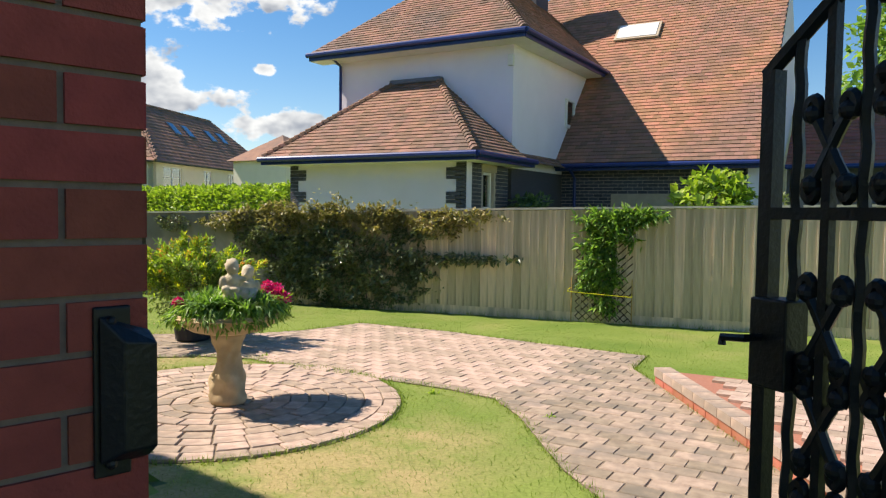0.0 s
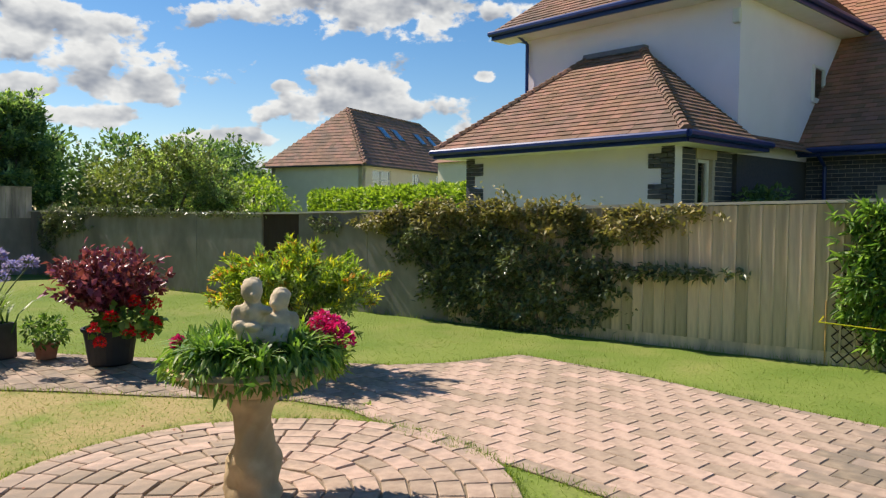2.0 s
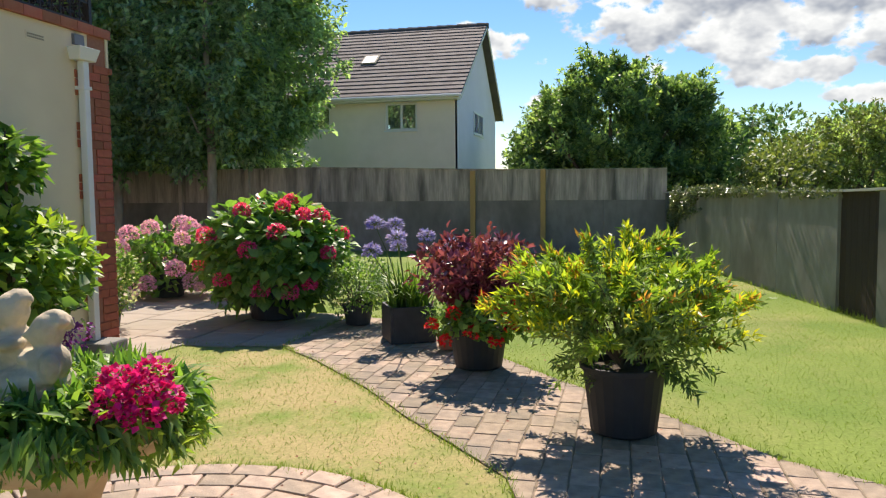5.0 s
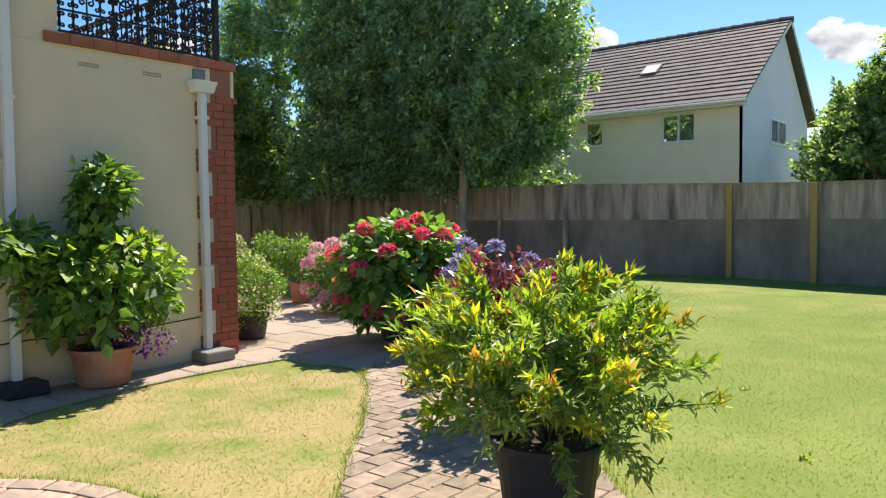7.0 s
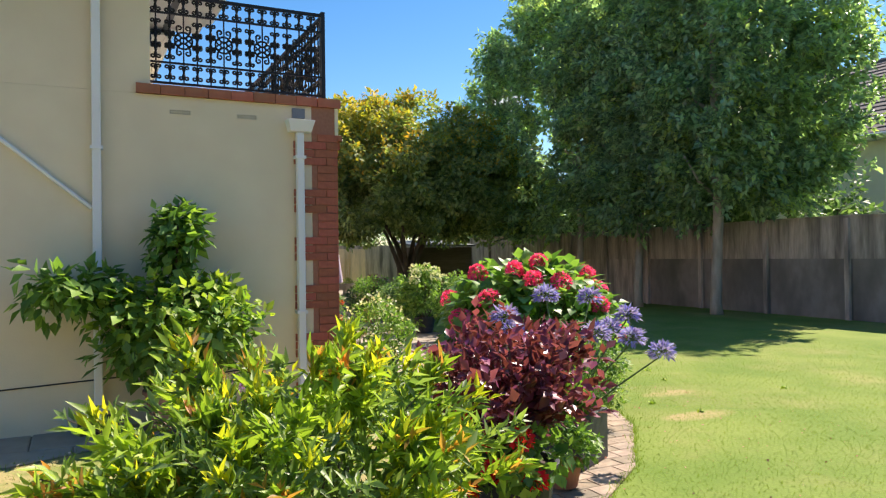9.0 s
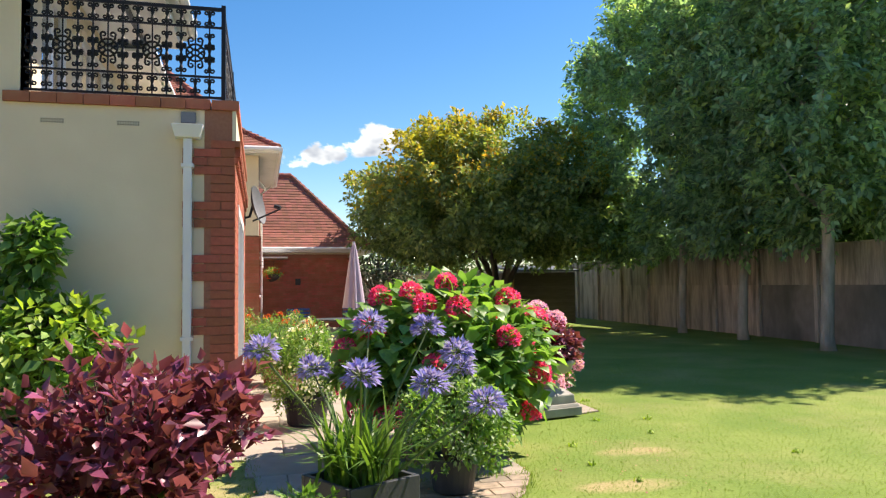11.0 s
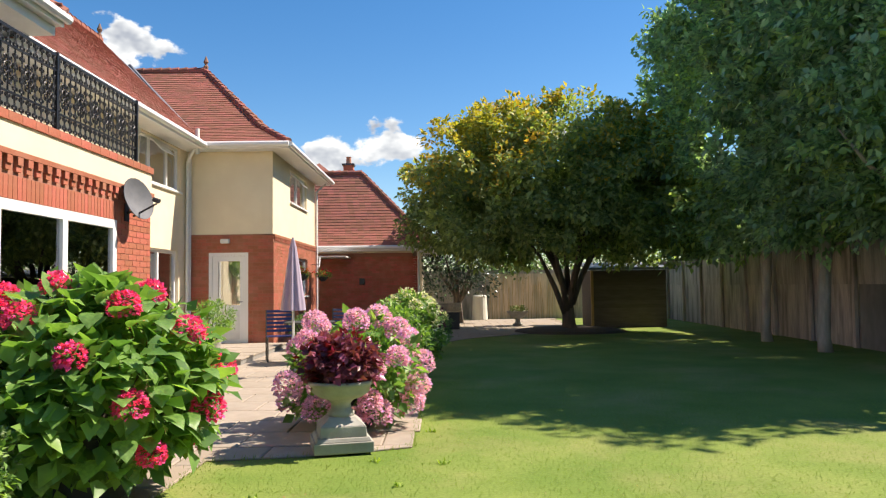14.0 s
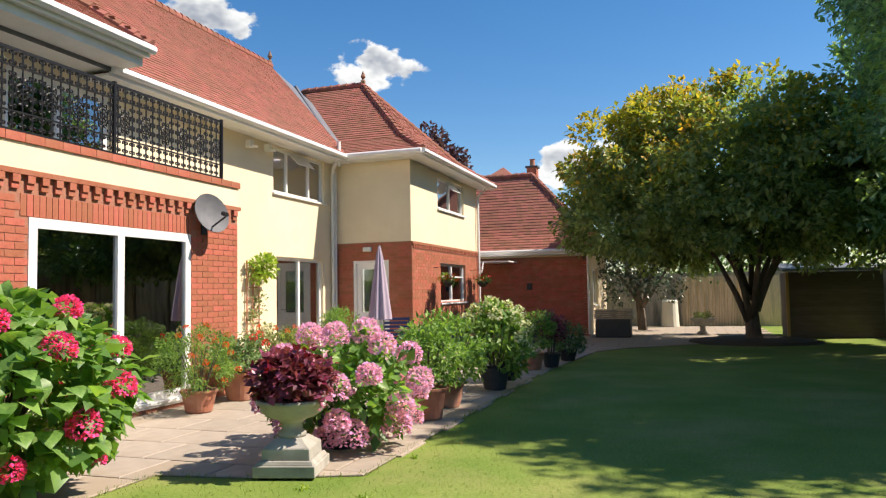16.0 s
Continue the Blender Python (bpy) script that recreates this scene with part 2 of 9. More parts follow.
FIGURE_STONE = material("lichened_cast_stone", (0.66, 0.55, 0.39), (0.50, 0.43, 0.30), 0.95, 14, 0.9, 60, color3=(0.36, 0.32, 0.23), coarse=7)
GREY_STONE = material("grey_cast_stone", (0.44, 0.42, 0.37), (0.36, 0.345, 0.30), 0.9, 10, 0.5, 60, color3=(0.28, 0.27, 0.23), coarse=4)
BARK = material("grey_bark", (0.15, 0.115, 0.085), (0.09, 0.07, 0.052), 0.95, 6, 1.0, 22, stretch=(1.5, 1.5, 0.4), bump_dist=0.02)
BARK_PALE = material("pale_bark", (0.46, 0.40, 0.32), (0.31, 0.27, 0.21), 0.95, 6, 1.0, 22, stretch=(1.5, 1.5, 0.4), bump_dist=0.02)
LEAD = material("lead_grey", (0.16, 0.17, 0.19), (0.12, 0.13, 0.15), 0.6, 6, 0.2, 40)
CURTAIN = material("net_curtain", (0.8, 0.82, 0.82), (0.7, 0.72, 0.72), 0.9, 3, 0.3, 20, stretch=(8, 8, 0.3))
TEAL = material("teal_curtain", (0.06, 0.32, 0.36), (0.04, 0.24, 0.28), 0.85, 3, 0.3, 20, stretch=(8, 8, 0.3))
ROOM = material("room_wall", (0.75, 0.72, 0.68), (0.62, 0.59, 0.55), 0.9, 2, 0.1, 30)
LILAC_CLOTH = material("faded_lilac_canvas", (0.46, 0.38, 0.46), (0.40, 0.33, 0.41), 0.9, 6, 0.3, 60)
BIN_GREEN = material("dark_grey_plastic", (0.05, 0.055, 0.05), (0.04, 0.045, 0.04), 0.6, 6, 0.1, 40)
GLASS = glass_material("window_glass")

L_GREEN = material("mid_green_leaf", (0.21, 0.36, 0.08), (0.12, 0.23, 0.055), 0.5, 6, 0, island=0.9, leaf=0.28)
L_HYD = material("hydrangea_leaf", (0.20, 0.36, 0.085), (0.11, 0.225, 0.055), 0.45, 6, 0, island=0.8, leaf=0.3)
L_HOLLY = material("glossy_evergreen_leaf", (0.06, 0.10, 0.05), (0.04, 0.07, 0.035), 0.3, 6, 0, island=0.8)
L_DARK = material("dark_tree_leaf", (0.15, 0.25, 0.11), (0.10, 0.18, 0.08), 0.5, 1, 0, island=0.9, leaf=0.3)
L_SPRAY = material("pale_tree_spray", (0.40, 0.52, 0.22), (0.29, 0.41, 0.18), 0.5, 1, 0, island=0.7, leaf=0.35)
L_MAPLE = material("deep_olive_leaf", (0.27, 0.34, 0.125), (0.18, 0.25, 0.09), 0.5, 1, 0, island=0.8, leaf=0.3)
L_TALL = material("blue_green_tree_leaf", (0.30, 0.44, 0.28), (0.20, 0.33, 0.21), 0.38, 1, 0, island=0.9, leaf=0.32)
L_FEATHER = material("pale_feathery_leaf", (0.26, 0.36, 0.12), (0.15, 0.235, 0.075), 0.45, 6, 0, island=0.8, leaf=0.3)
L_BEECH = material("dark_copper_leaf", (0.10, 0.045, 0.07), (0.06, 0.03, 0.05), 0.5, 1, 0, island=0.8, leaf=0.2)
L_LIME = material("lime_leaf", (0.30, 0.42, 0.06), (0.20, 0.31, 0.045), 0.5, 4, 0, island=0.8, leaf=0.3)
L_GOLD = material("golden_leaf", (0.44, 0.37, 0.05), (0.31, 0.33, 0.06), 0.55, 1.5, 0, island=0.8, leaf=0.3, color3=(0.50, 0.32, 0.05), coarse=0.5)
L_TIP = material("orange_tip_leaf", (0.68, 0.28, 0.10), (0.42, 0.27, 0.06), 0.5, 8, 0, island=0.6, leaf=0.35)
L_YELLOWTIP = material("yellow_tip_leaf", (0.62, 0.56, 0.05), (0.45, 0.48, 0.04), 0.5, 8, 0, island=0.6, leaf=0.35)
L_PURPLE = material("purple_leaf", (0.30, 0.075, 0.12), (0.16, 0.04, 0.07), 0.34, 8, 0, island=1.0, leaf=0.22)
L_OLIVE = material("olive_leaf", (0.22, 0.27, 0.085), (0.14, 0.18, 0.055), 0.55, 6, 0, island=0.8, leaf=0.2)
L_VINE = material("vine_leaf", (0.20, 0.235, 0.125), (0.08, 0.11, 0.05), 0.28, 6, 0, island=0.9, leaf=0.15)
L_VINETOP = material("bronze_vine_leaf", (0.36, 0.31, 0.13), (0.20, 0.195, 0.08), 0.5, 6, 0, island=0.8, leaf=0.2)
L_BLADE = material("strap_leaf", (0.15, 0.26, 0.05), (0.09, 0.18, 0.03), 0.45, 6, 0, island=0.7, leaf=0.25)
L_VARIEG = material("white_edged_leaf", (0.30, 0.36, 0.22), (0.12, 0.2, 0.07), 0.5, 30, 0, island=0.8, leaf=0.2)
F_PINK = material("deep_pink_petal", (0.92, 0.11, 0.38), (0.80, 0.06, 0.26), 0.6, 30, 0, island=0.5, leaf=0.25)
F_RED = material("scarlet_petal", (0.82, 0.02, 0.025), (0.7, 0.012, 0.02), 0.55, 30, 0, island=0.4, leaf=0.25)
F_MAUVE = material("mauve_petal", (0.74, 0.36, 0.74), (0.82, 0.50, 0.78), 0.65, 12, 0, island=0.5, leaf=0.25)
F_MAGENTA = material("magenta_petal", (0.70, 0.02, 0.26), (0.55, 0.012, 0.18), 0.6, 30, 0, island=0.5, leaf=0.2)
F_BLUE = material("violet_blue_petal", (0.25, 0.20, 0.72), (0.38, 0.33, 0.82), 0.6, 20, 0, island=0.5, leaf=0.3)
F_WHITE = material("creamy_white_petal", (0.70, 0.68, 0.52), (0.6, 0.6, 0.42), 0.65, 20, 0, island=0.3, leaf=0.2)
F_ORANGE = material("orange_petal", (0.65, 0.13, 0.015), (0.6, 0.08, 0.01), 0.6, 30, 0, island=0.5, leaf=0.25)
F_VIOLET = material("violet_petal", (0.20, 0.03, 0.32), (0.15, 0.02, 0.25), 0.6, 20, 0, island=0.4, leaf=0.2)
STEM = material("green_stem", (0.12, 0.17, 0.05), (0.09, 0.13, 0.04), 0.6, 10, 0)
GRASS_BLADE = material("grass_blade", (0.15, 0.23, 0.038), (0.215, 0.285, 0.060), 0.7, 1.3, 0, island=0.22, leaf=0.3)
DRY_BLADE = material("dry_grass_blade", (0.36, 0.30, 0.15), (0.28, 0.275, 0.11), 0.7, 1.6, 0, island=0.3, leaf=0.25)


def lawn_material():
    m = material("lawn", (0.130, 0.205, 0.036), (0.20, 0.26, 0.058), 0.9, 1.0, 0.3, 90, bump_dist=0.006)
    nt = m.node_tree
    link = nt.links.new
    b = nt.nodes["Principled BSDF"]
    b.inputs["Specular IOR Level"].default_value = 0.15
    base = b.inputs["Base Color"].links[0].from_socket
    tex = nt.nodes.new("ShaderNodeTexCoord")

    def tone(scale, lo, hi, stretch=(1, 1, 1)):
        mp = nt.nodes.new("ShaderNodeMapping")
        mp.inputs["Scale"].default_value = stretch
        link(tex.outputs["Object"], mp.inputs[0])
        n = nt.nodes.new("ShaderNodeTexNoise")
        n.inputs["Scale"].default_value, n.inputs["Detail"].default_value, n.inputs["Roughness"].default_value = scale, 6, 0.65
        link(mp.outputs[0], n.inputs["Vector"])
        r = nt.nodes.new("ShaderNodeMapRange")
        r.inputs["From Min"].default_value, r.inputs["From Max"].default_value = lo, hi
        link(n.outputs["Fac"], r.inputs["Value"])
        return r.outputs[0]

    def near_to(x, y, rx, ry):
        mp = nt.nodes.new("ShaderNodeMapping")
        mp.inputs["Location"].default_value, mp.inputs["Scale"].default_value = (-x / rx, -y / ry, 0), (1 / rx, 1 / ry, 0)
        link(tex.outputs["Object"], mp.inputs[0])
        ln = nt.nodes.new("ShaderNodeVectorMath")
        ln.operation = "LENGTH"
        link(mp.outputs[0], ln.inputs[0])
        r = nt.nodes.new("ShaderNodeMapRange")
        r.inputs["From Min"].default_value, r.inputs["From Max"].default_value = 1.25, 0.75
        link(ln.outputs["Value"], r.inputs["Value"])
        return r.outputs[0]
    dry = math_node(nt, "ADD", near_to(-6.6, 3.1, 2.1, 1.9), near_to(-2.8, 3.2, 0.9, 1.2))
    for x, y, rx, ry in ((-10.9, 3.1, 0.35, 0.14), (-11.4, 2.2, 0.30, 0.12), (-5.4, 5.0, 0.8, 0.25)):
        dry = math_node(nt, "ADD", dry, near_to(x, y, rx, ry))
    dry = math_node(nt, "MULTIPLY", math_node(nt, "MINIMUM", dry, 1.0), tone(1.9, 0.34, 0.58))
    dry = math_node(nt, "ADD", dry, math_node(nt, "MULTIPLY", tone(0.6, 0.50, 0.72), 0.5), clamp=True)
    mx = nt.nodes.new("ShaderNodeMix")
    mx.data_type = "RGBA"
    link(dry, mx.inputs["Factor"]), link(base, mx.inputs["A"])
    mx.inputs["B"].default_value = (0.36, 0.295, 0.135, 1)
    fine = nt.nodes.new("ShaderNodeHueSaturation")
    link(math_node(nt, "MULTIPLY_ADD", tone(38, 0.25, 0.75), 0.55, 0.72), fine.inputs["Value"])
    link(mx.outputs["Result"], fine.inputs["Color"])
    link(fine.outputs[0], b.inputs["Base Color"])
    return m


LAWN = lawn_material()

# ---- building blocks ----
rng = np.random.default_rng(7)
WORLD_AT = {}


class Geo:
    """Points and faces of one mesh, in world coordinates."""

    def __init__(self):
        self.v, self.f = [], []

    def add(self, verts, faces):
        n = len(self.v)
        self.v.extend(tuple(p) for p in verts)
        self.f.extend(tuple(i + n for i in q) for q in faces)
        return self

    def box(self, x0, x1, y0, y1, z0, z1):
        return self.add([(x, y, z) for z in (z0, z1) for y in (y0, y1) for x in (x0, x1)],
                        [(0, 2, 3, 1), (4, 5, 7, 6), (0, 1, 5, 4), (2, 6, 7, 3), (0, 4, 6, 2), (1, 3, 7, 5)])

    def obox(self, o, u, v, w):
        """A box from the corner o along the three vectors u, v, w."""
        o, u, v, w = (Vector(a) for a in (o, u, v, w))
        flip = u.cross(v).dot(w) < 0
        pts = [o + u * a + v * b + w * c for c in (0, 1) for b in (0, 1) for a in (0, 1)]
        fs = [(0, 2, 3, 1), (4, 5, 7, 6), (0, 1, 5, 4), (2, 6, 7, 3), (0, 4, 6, 2), (1, 3, 7, 5)]
        return self.add(pts, [q[::-1] for q in fs] if flip else fs)

    def lathe(self, cx, cy, profile, n=24, wobble=0.0):
        rows = []
        for k, (r, z) in enumerate(profile):
            for i in range(n):
                a = 2 * math.pi * i / n
                q = r * (1 + wobble * math.sin(3 * a + z * 9))
                rows.append((cx + q * math.cos(a), cy + q * math.sin(a), z))
        fs = [(k * n + i, k * n + (i + 1) % n, (k + 1) * n + (i + 1) % n, (k + 1) * n + i) for k in range(len(profile) - 1) for i in range(n)]
        fs.append(tuple(range(n - 1, -1, -1)))
        fs.append(tuple((len(profile) - 1) * n + i for i in range(n)))
        return self.add(rows, fs)

    def tube(self, pts, radii, n=6, caps=True):
        pts = [Vector(p) for p in pts]
        if isinstance(radii, (int, float)):
            radii = [radii] * len(pts)
        base = len(self.v)
        side = None
        for i, p in enumerate(pts):
            d = (pts[min(i + 1, len(pts) - 1)] - pts[max(i - 1, 0)]).normalized()
            if side is None:
                side = d.orthogonal().normalized()
            side = (side - d * side.dot(d)).normalized()
            up = d.cross(side)
            for k in range(n):
                a = 2 * math.pi * (k + 0.5) / n
                self.v.append(tuple(p + (side * math.cos(a) + up * math.sin(a)) * radii[i]))
        for i in range(len(pts) - 1):
            for k in range(n):
                a, b = base + i * n + k, base + i * n + (k + 1) % n
                self.f.append((a, b, b + n, a + n))
        if caps:
            self.f.append(tuple(base + k for k in range(n - 1, -1, -1)))
            self.f.append(tuple(base + (len(pts) - 1) * n + k for k in range(n)))
        return self

    def ball(self, c, r, seg=12, rings=8):
        rx, ry, rz = r if isinstance(r, tuple) else (r, r, r)
        prof = []
        base = len(self.v)
        for j in range(1, rings):
            t = math.pi * j / rings
            for i in range(seg):
                a = 2 * math.pi * i / seg
                self.v.append((c[0] + rx * math.sin(t) * math.cos(a), c[1] + ry * math.sin(t) * math.sin(a), c[2] - rz * math.cos(t)))
        for j in range(rings - 2):
            for i in range(seg):
                a, b = base + j * seg + i, base + j * seg + (i + 1) % seg
                self.f.append((a, b, b + seg, a + seg))
        lo, hi = len(self.v), len(self.v) + 1
        self.v.extend([(c[0], c[1], c[2] - rz), (c[0], c[1], c[2] + rz)])
        for i in range(seg):
            self.f.append((lo, base + (i + 1) % seg, base + i))
            self.f.append((hi, base + (rings - 2) * seg + i, base + (rings - 2) * seg + (i + 1) % seg))
        return self


def thing(name, at, label="", category="", group="", parent=None, kind=""):
    e = new(name)
    e.empty_display_size = 0.2
    p = WORLD_AT.get(parent, Vector((0, 0, 0)))
    e.location = Vector(at) - p
    e.parent = parent
    WORLD_AT[e] = Vector(at)
    return tagged(e, label, category, group, kind)


def mesh_of(name, geo, mat, smooth=False):
    me = bpy.data.meshes.new(name)
    me.from_pydata(geo.v, [], geo.f)
    me.materials.append(mat)
    if smooth:
        me.polygons.foreach_set("use_smooth", [True] * len(me.polygons))
    return me


def part(name, geo, mat, parent=None, label="", category="", kind="", smooth=False, bevel=0.0, group=""):
    """One mesh object; geo is in world coordinates, whatever the parent."""
    me = geo if isinstance(geo, bpy.types.Mesh) else mesh_of(name, geo, mat, smooth)
    ob = new(name, me)
    if parent is not None:
        ob.parent = parent
        ob.location = -WORLD_AT[parent]
    WORLD_AT[ob] = Vector((0, 0, 0))
    if bevel:
        m = ob.modifiers.new("bevel", "BEVEL")
        m.width, m.segments, m.limit_method = bevel, 2, "ANGLE"
    return tagged(ob, label, category, group, kind)


def inside(x, y, poly):
    hit = False
    for (x1, y1), (x2, y2) in zip(poly, poly[1:] + poly[:1]):
        if (y1 > y) != (y2 > y) and x < (x2 - x1) * (y - y1) / (y2 - y1) + x1:
            hit = not hit
    return hit


def slab(poly, z0, z1):
    g = Geo()
    n = len(poly)
    area = sum(a[0] * b[1] - b[0] * a[1] for a, b in zip(poly, poly[1:] + poly[:1]))
    if area < 0:
        poly = poly[::-1]
    g.add([(x, y, z0) for x, y in poly] + [(x, y, z1) for x, y in poly],
          [tuple(range(n - 1, -1, -1)), tuple(range(n, 2 * n))] + [(i, (i + 1) % n, n + (i + 1) % n, n + i) for i in range(n)])
    return g


def holed_wall(o, u, n, length, z0, z1, holes, thick=0.25, g=None):
    """A wall from the plan point o along u, its outer face towards n, with oblong holes (a0, a1, z0, z1)."""
    g = g or Geo()
    xs = sorted({0, length, *[h[0] for h in holes], *[h[1] for h in holes]})
    zs = sorted({z0, z1, *[h[2] for h in holes], *[h[3] for h in holes]})
    xs, zs = [a for a in xs if 0 <= a <= length], [a for a in zs if z0 <= a <= z1]
    for a, b in zip(xs, xs[1:]):
        run = None
        for c, d in zip(zs, zs[1:]):
            solid = not any(h[0] < (a + b) / 2 < h[1] and h[2] < (c + d) / 2 < h[3] for h in holes)
            if solid:
                run = (run[0], d) if run else (c, d)
            if (not solid or d == zs[-1]) and run:
                g.obox((o[0] + u[0] * a, o[1] + u[1] * a, run[0]), (u[0] * (b - a), u[1] * (b - a), 0), (-n[0] * thick, -n[1] * thick, 0), (0, 0, run[1] - run[0]))
                run = None
    return g


def brick_field(o, u, n, length, z0, z1, holes=(), proud=0.012, cl=0.225, ch=0.075, gap=0.010, first=0.0, skip=None):
    """Places of bricks over a wall face: (start along u, length, z) of each."""
    out = []
    rows = int((z1 - z0) / ch + 1e-6)
    for r in range(rows):
        z = z0 + r * ch
        a = -(cl / 2 if r % 2 else 0) + first
        while a < length - 0.02:
            b = a + cl
            s, e = max(a, 0), min(b, length)
            for h in holes:
                if h[2] < z + ch / 2 < h[3]:
                    if s < h[0] < e:
                        e = h[0]
                    elif s < h[1] < e:
                        s = h[1]
                    elif h[0] <= s and e <= h[1]:
                        s = e
            if e - s > 0.05 and not (skip and skip((s + e) / 2, z)):
                out.append((s, e - s, z))
            a = b
    return out


def brick_geo(g, o, u, n, place, ch=0.075, gap=0.010, proud=0.006, deep=0.03):
    s, ln, z = place
    j = 0.001
    g.obox((o[0] + u[0] * (s + gap / 2) - n[0] * deep, o[1] + u[1] * (s + gap / 2) - n[1] * deep, z + gap / 2),
           (u[0] * (ln - gap), u[1] * (ln - gap), 0), (n[0] * (deep + proud), n[1] * (deep + proud), 0), (0, 0, ch - gap))
    return g


LATER = []                       # pieces of walls and pavements, made last


def pieces_later(name, mat, parent, geos, label=""):
    LATER.append((name, mat, parent, geos, label))


def tiled(g, bl, br, tr, tl, rise=0.10, width=0.165, thick=0.014, seed=1, lift=0.0):
    """Overlapping tiles over a slope given by its four corners, bottom left and right, top right and left, seen from outside."""
    bl, br, tr, tl = (Vector(p) for p in (bl, br, tr, tl))
    r = np.random.default_rng(seed)
    mid_b, mid_t = (bl + br) / 2, (tl + tr) / 2
    nrm = (br - bl).cross(tl - bl if (tl - bl).length > 0.01 else tr - bl).normalized()
    slope_len = abs((mid_t - bl).dot(nrm.cross((br - bl).normalized())))
    rows = max(2, int(slope_len / rise))
    ux = (br - bl).normalized()
    for k in range(rows):
        a0, a1 = k / rows, min(1, (k + 1.35) / rows)
        l0, r0 = bl.lerp(tl, a0), br.lerp(tr, a0)
        l1, r1 = bl.lerp(tl, a1), br.lerp(tr, a1)
        up = (l1 - l0) - ux * (l1 - l0).dot(ux)
        w = (r0 - l0).length
        x = -width * (0.5 if k % 2 else 0)
        while x < w - 0.01:
            s, e = max(0, x), min(w, x + width)
            if e - s > 0.02:
                j = float(r.uniform(0, 0.006))
                p = l0 + ux * (s + 0.002) + nrm * lift
                g.obox(p + nrm * (thick + j), ux * (e - s - 0.004), up - nrm * (thick + j * 0.5), nrm * thick)
            x += width
    return g


def hip_tiles(g, a, b, r=0.11, step=0.22):
    """Half-round tiles along a hip or a ridge from a to b."""
    a, b = Vector(a), Vector(b)
    n = max(1, int((b - a).length / step))
    d = (b - a) / n
    for i in range(n):
        p = a + d * i
        q = p + d * 1.12
        g.tube([p + Vector((0, 0, 0.015)), q - Vector((0, 0, 0.0))], [r, r * 0.86], n=8)
    return g


def slope_under(parent, name, corners, mat=None):
    """The boarding under the tiles: a thin slab that closes the roof."""
    g = Geo()
    pts = [Vector(p) for p in corners]
    low = [p - Vector((0, 0, 0.06)) for p in pts]
    n = len(pts)
    g.add(pts + low, [tuple(range(n)), tuple(range(2 * n - 1, n - 1, -1))] + [(i, n + i, n + (i + 1) % n, (i + 1) % n) for i in range(n)])
    return part(name, g, mat or LEAD, parent)


def window(parent, name, o, u, n, w, z0, h, cols=(1,), rows=(1,), frame=0.055, mat=None, sill=True, setback=0.06, curtain=None, open_top=False):
    """A glazed window in a hole: o is the plan point of its start on the wall's face."""
    mat = mat or WHITE_PAINT
    win = thing(name, (o[0] + u[0] * w / 2, o[1] + u[1] * w / 2, z0), parent=parent)
    O, U, N = Vector((o[0], o[1], 0)) - Vector((*n, 0)) * setback, Vector((*u, 0)), Vector((*n, 0))
    g = Geo()
    d = 0.06

    def bar(g, a0, a1, b0, b1, off=0.0, dd=d):
        g.obox(O + U * a0 + N * (off - dd) + Vector((0, 0, b0)), U * (a1 - a0), N * dd, (0, 0, b1 - b0))
    bar(g, 0, frame, z0, z0 + h), bar(g, w - frame, w, z0, z0 + h)
    bar(g, frame, w - frame, z0, z0 + frame), bar(g, frame, w - frame, z0 + h - frame, z0 + h)
    tot, x = sum(cols), 0.0
    for c in cols[:-1]:
        x += c / tot * w
        bar(g, x - frame / 2, x + frame / 2, z0 + frame, z0 + h - frame, 0.004)
    part("frame", g, mat, win)
    x = 0.0
    for c in cols:
        x0, x1 = x / tot * w + frame / 2 + 0.01, (x + c) / tot * w - frame / 2 - 0.01
        x += c
        y, rt = 0.0, sum(rows)
        for r in rows:
            q0, q1 = z0 + y / rt * h, z0 + (y + r) / rt * h
            y += r
            p = Geo()
            bar(p, x0, x1, max(q0, z0 + frame), min(q1, z0 + h - frame), -0.03, 0.006)
            part("pane", p, GLASS, win)
            if len(rows) > 1 and y < rt:
                p = Geo()
                bar(p, x0, x1, q1 - 0.016, q1 + 0.016, 0.002)
                part("glazing_bar", p, mat, win)
    if sill:
        s = Geo()
        s.obox(O + U * (-0.04) + N * (-0.02) + Vector((0, 0, z0 - 0.045)), U * (w + 0.08), N * (setback + 0.07), (0, 0, 0.043))
        part("sill", s, mat, win, bevel=0.006)
    if open_top:
        s = Geo()
        a0, a1, zt = w * 0.36, w * 0.68, z0 + h - frame
        s.obox(O + U * a0 + N * 0.01 + Vector((0, 0, zt)), U * (a1 - a0), N * 0.03, N * 0.20 + Vector((0, 0, -0.22)))
        part("open_fanlight", s, mat, win, "white fanlight propped open")
    if curtain:
        c = Geo()
        for a0, a1 in curtain:
            k = max(3, int((a1 - a0) / 0.05))
            pts = []
            for i in range(k + 1):
                p = O + U * (a0 + (a1 - a0) * i / k) - N * (0.18 + 0.025 * (i % 2))
                pts += [p + Vector((0, 0, z0 + 0.02)), p + Vector((0, 0, z0 + h - 0.02))]
            c.add(pts, [(2 * i, 2 * i + 2, 2 * i + 3, 2 * i + 1) for i in range(k)])
        part("curtain", c, CURTAIN, win)
    return win


# foliage
def basis(out, up):
    y = out / np.linalg.norm(out, axis=1, keepdims=True)
    x = np.cross(y, up)
    x /= np.maximum(np.linalg.norm(x, axis=1, keepdims=True), 1e-6)
    z = np.cross(x, y)
    return np.stack([x, y, z], axis=2)


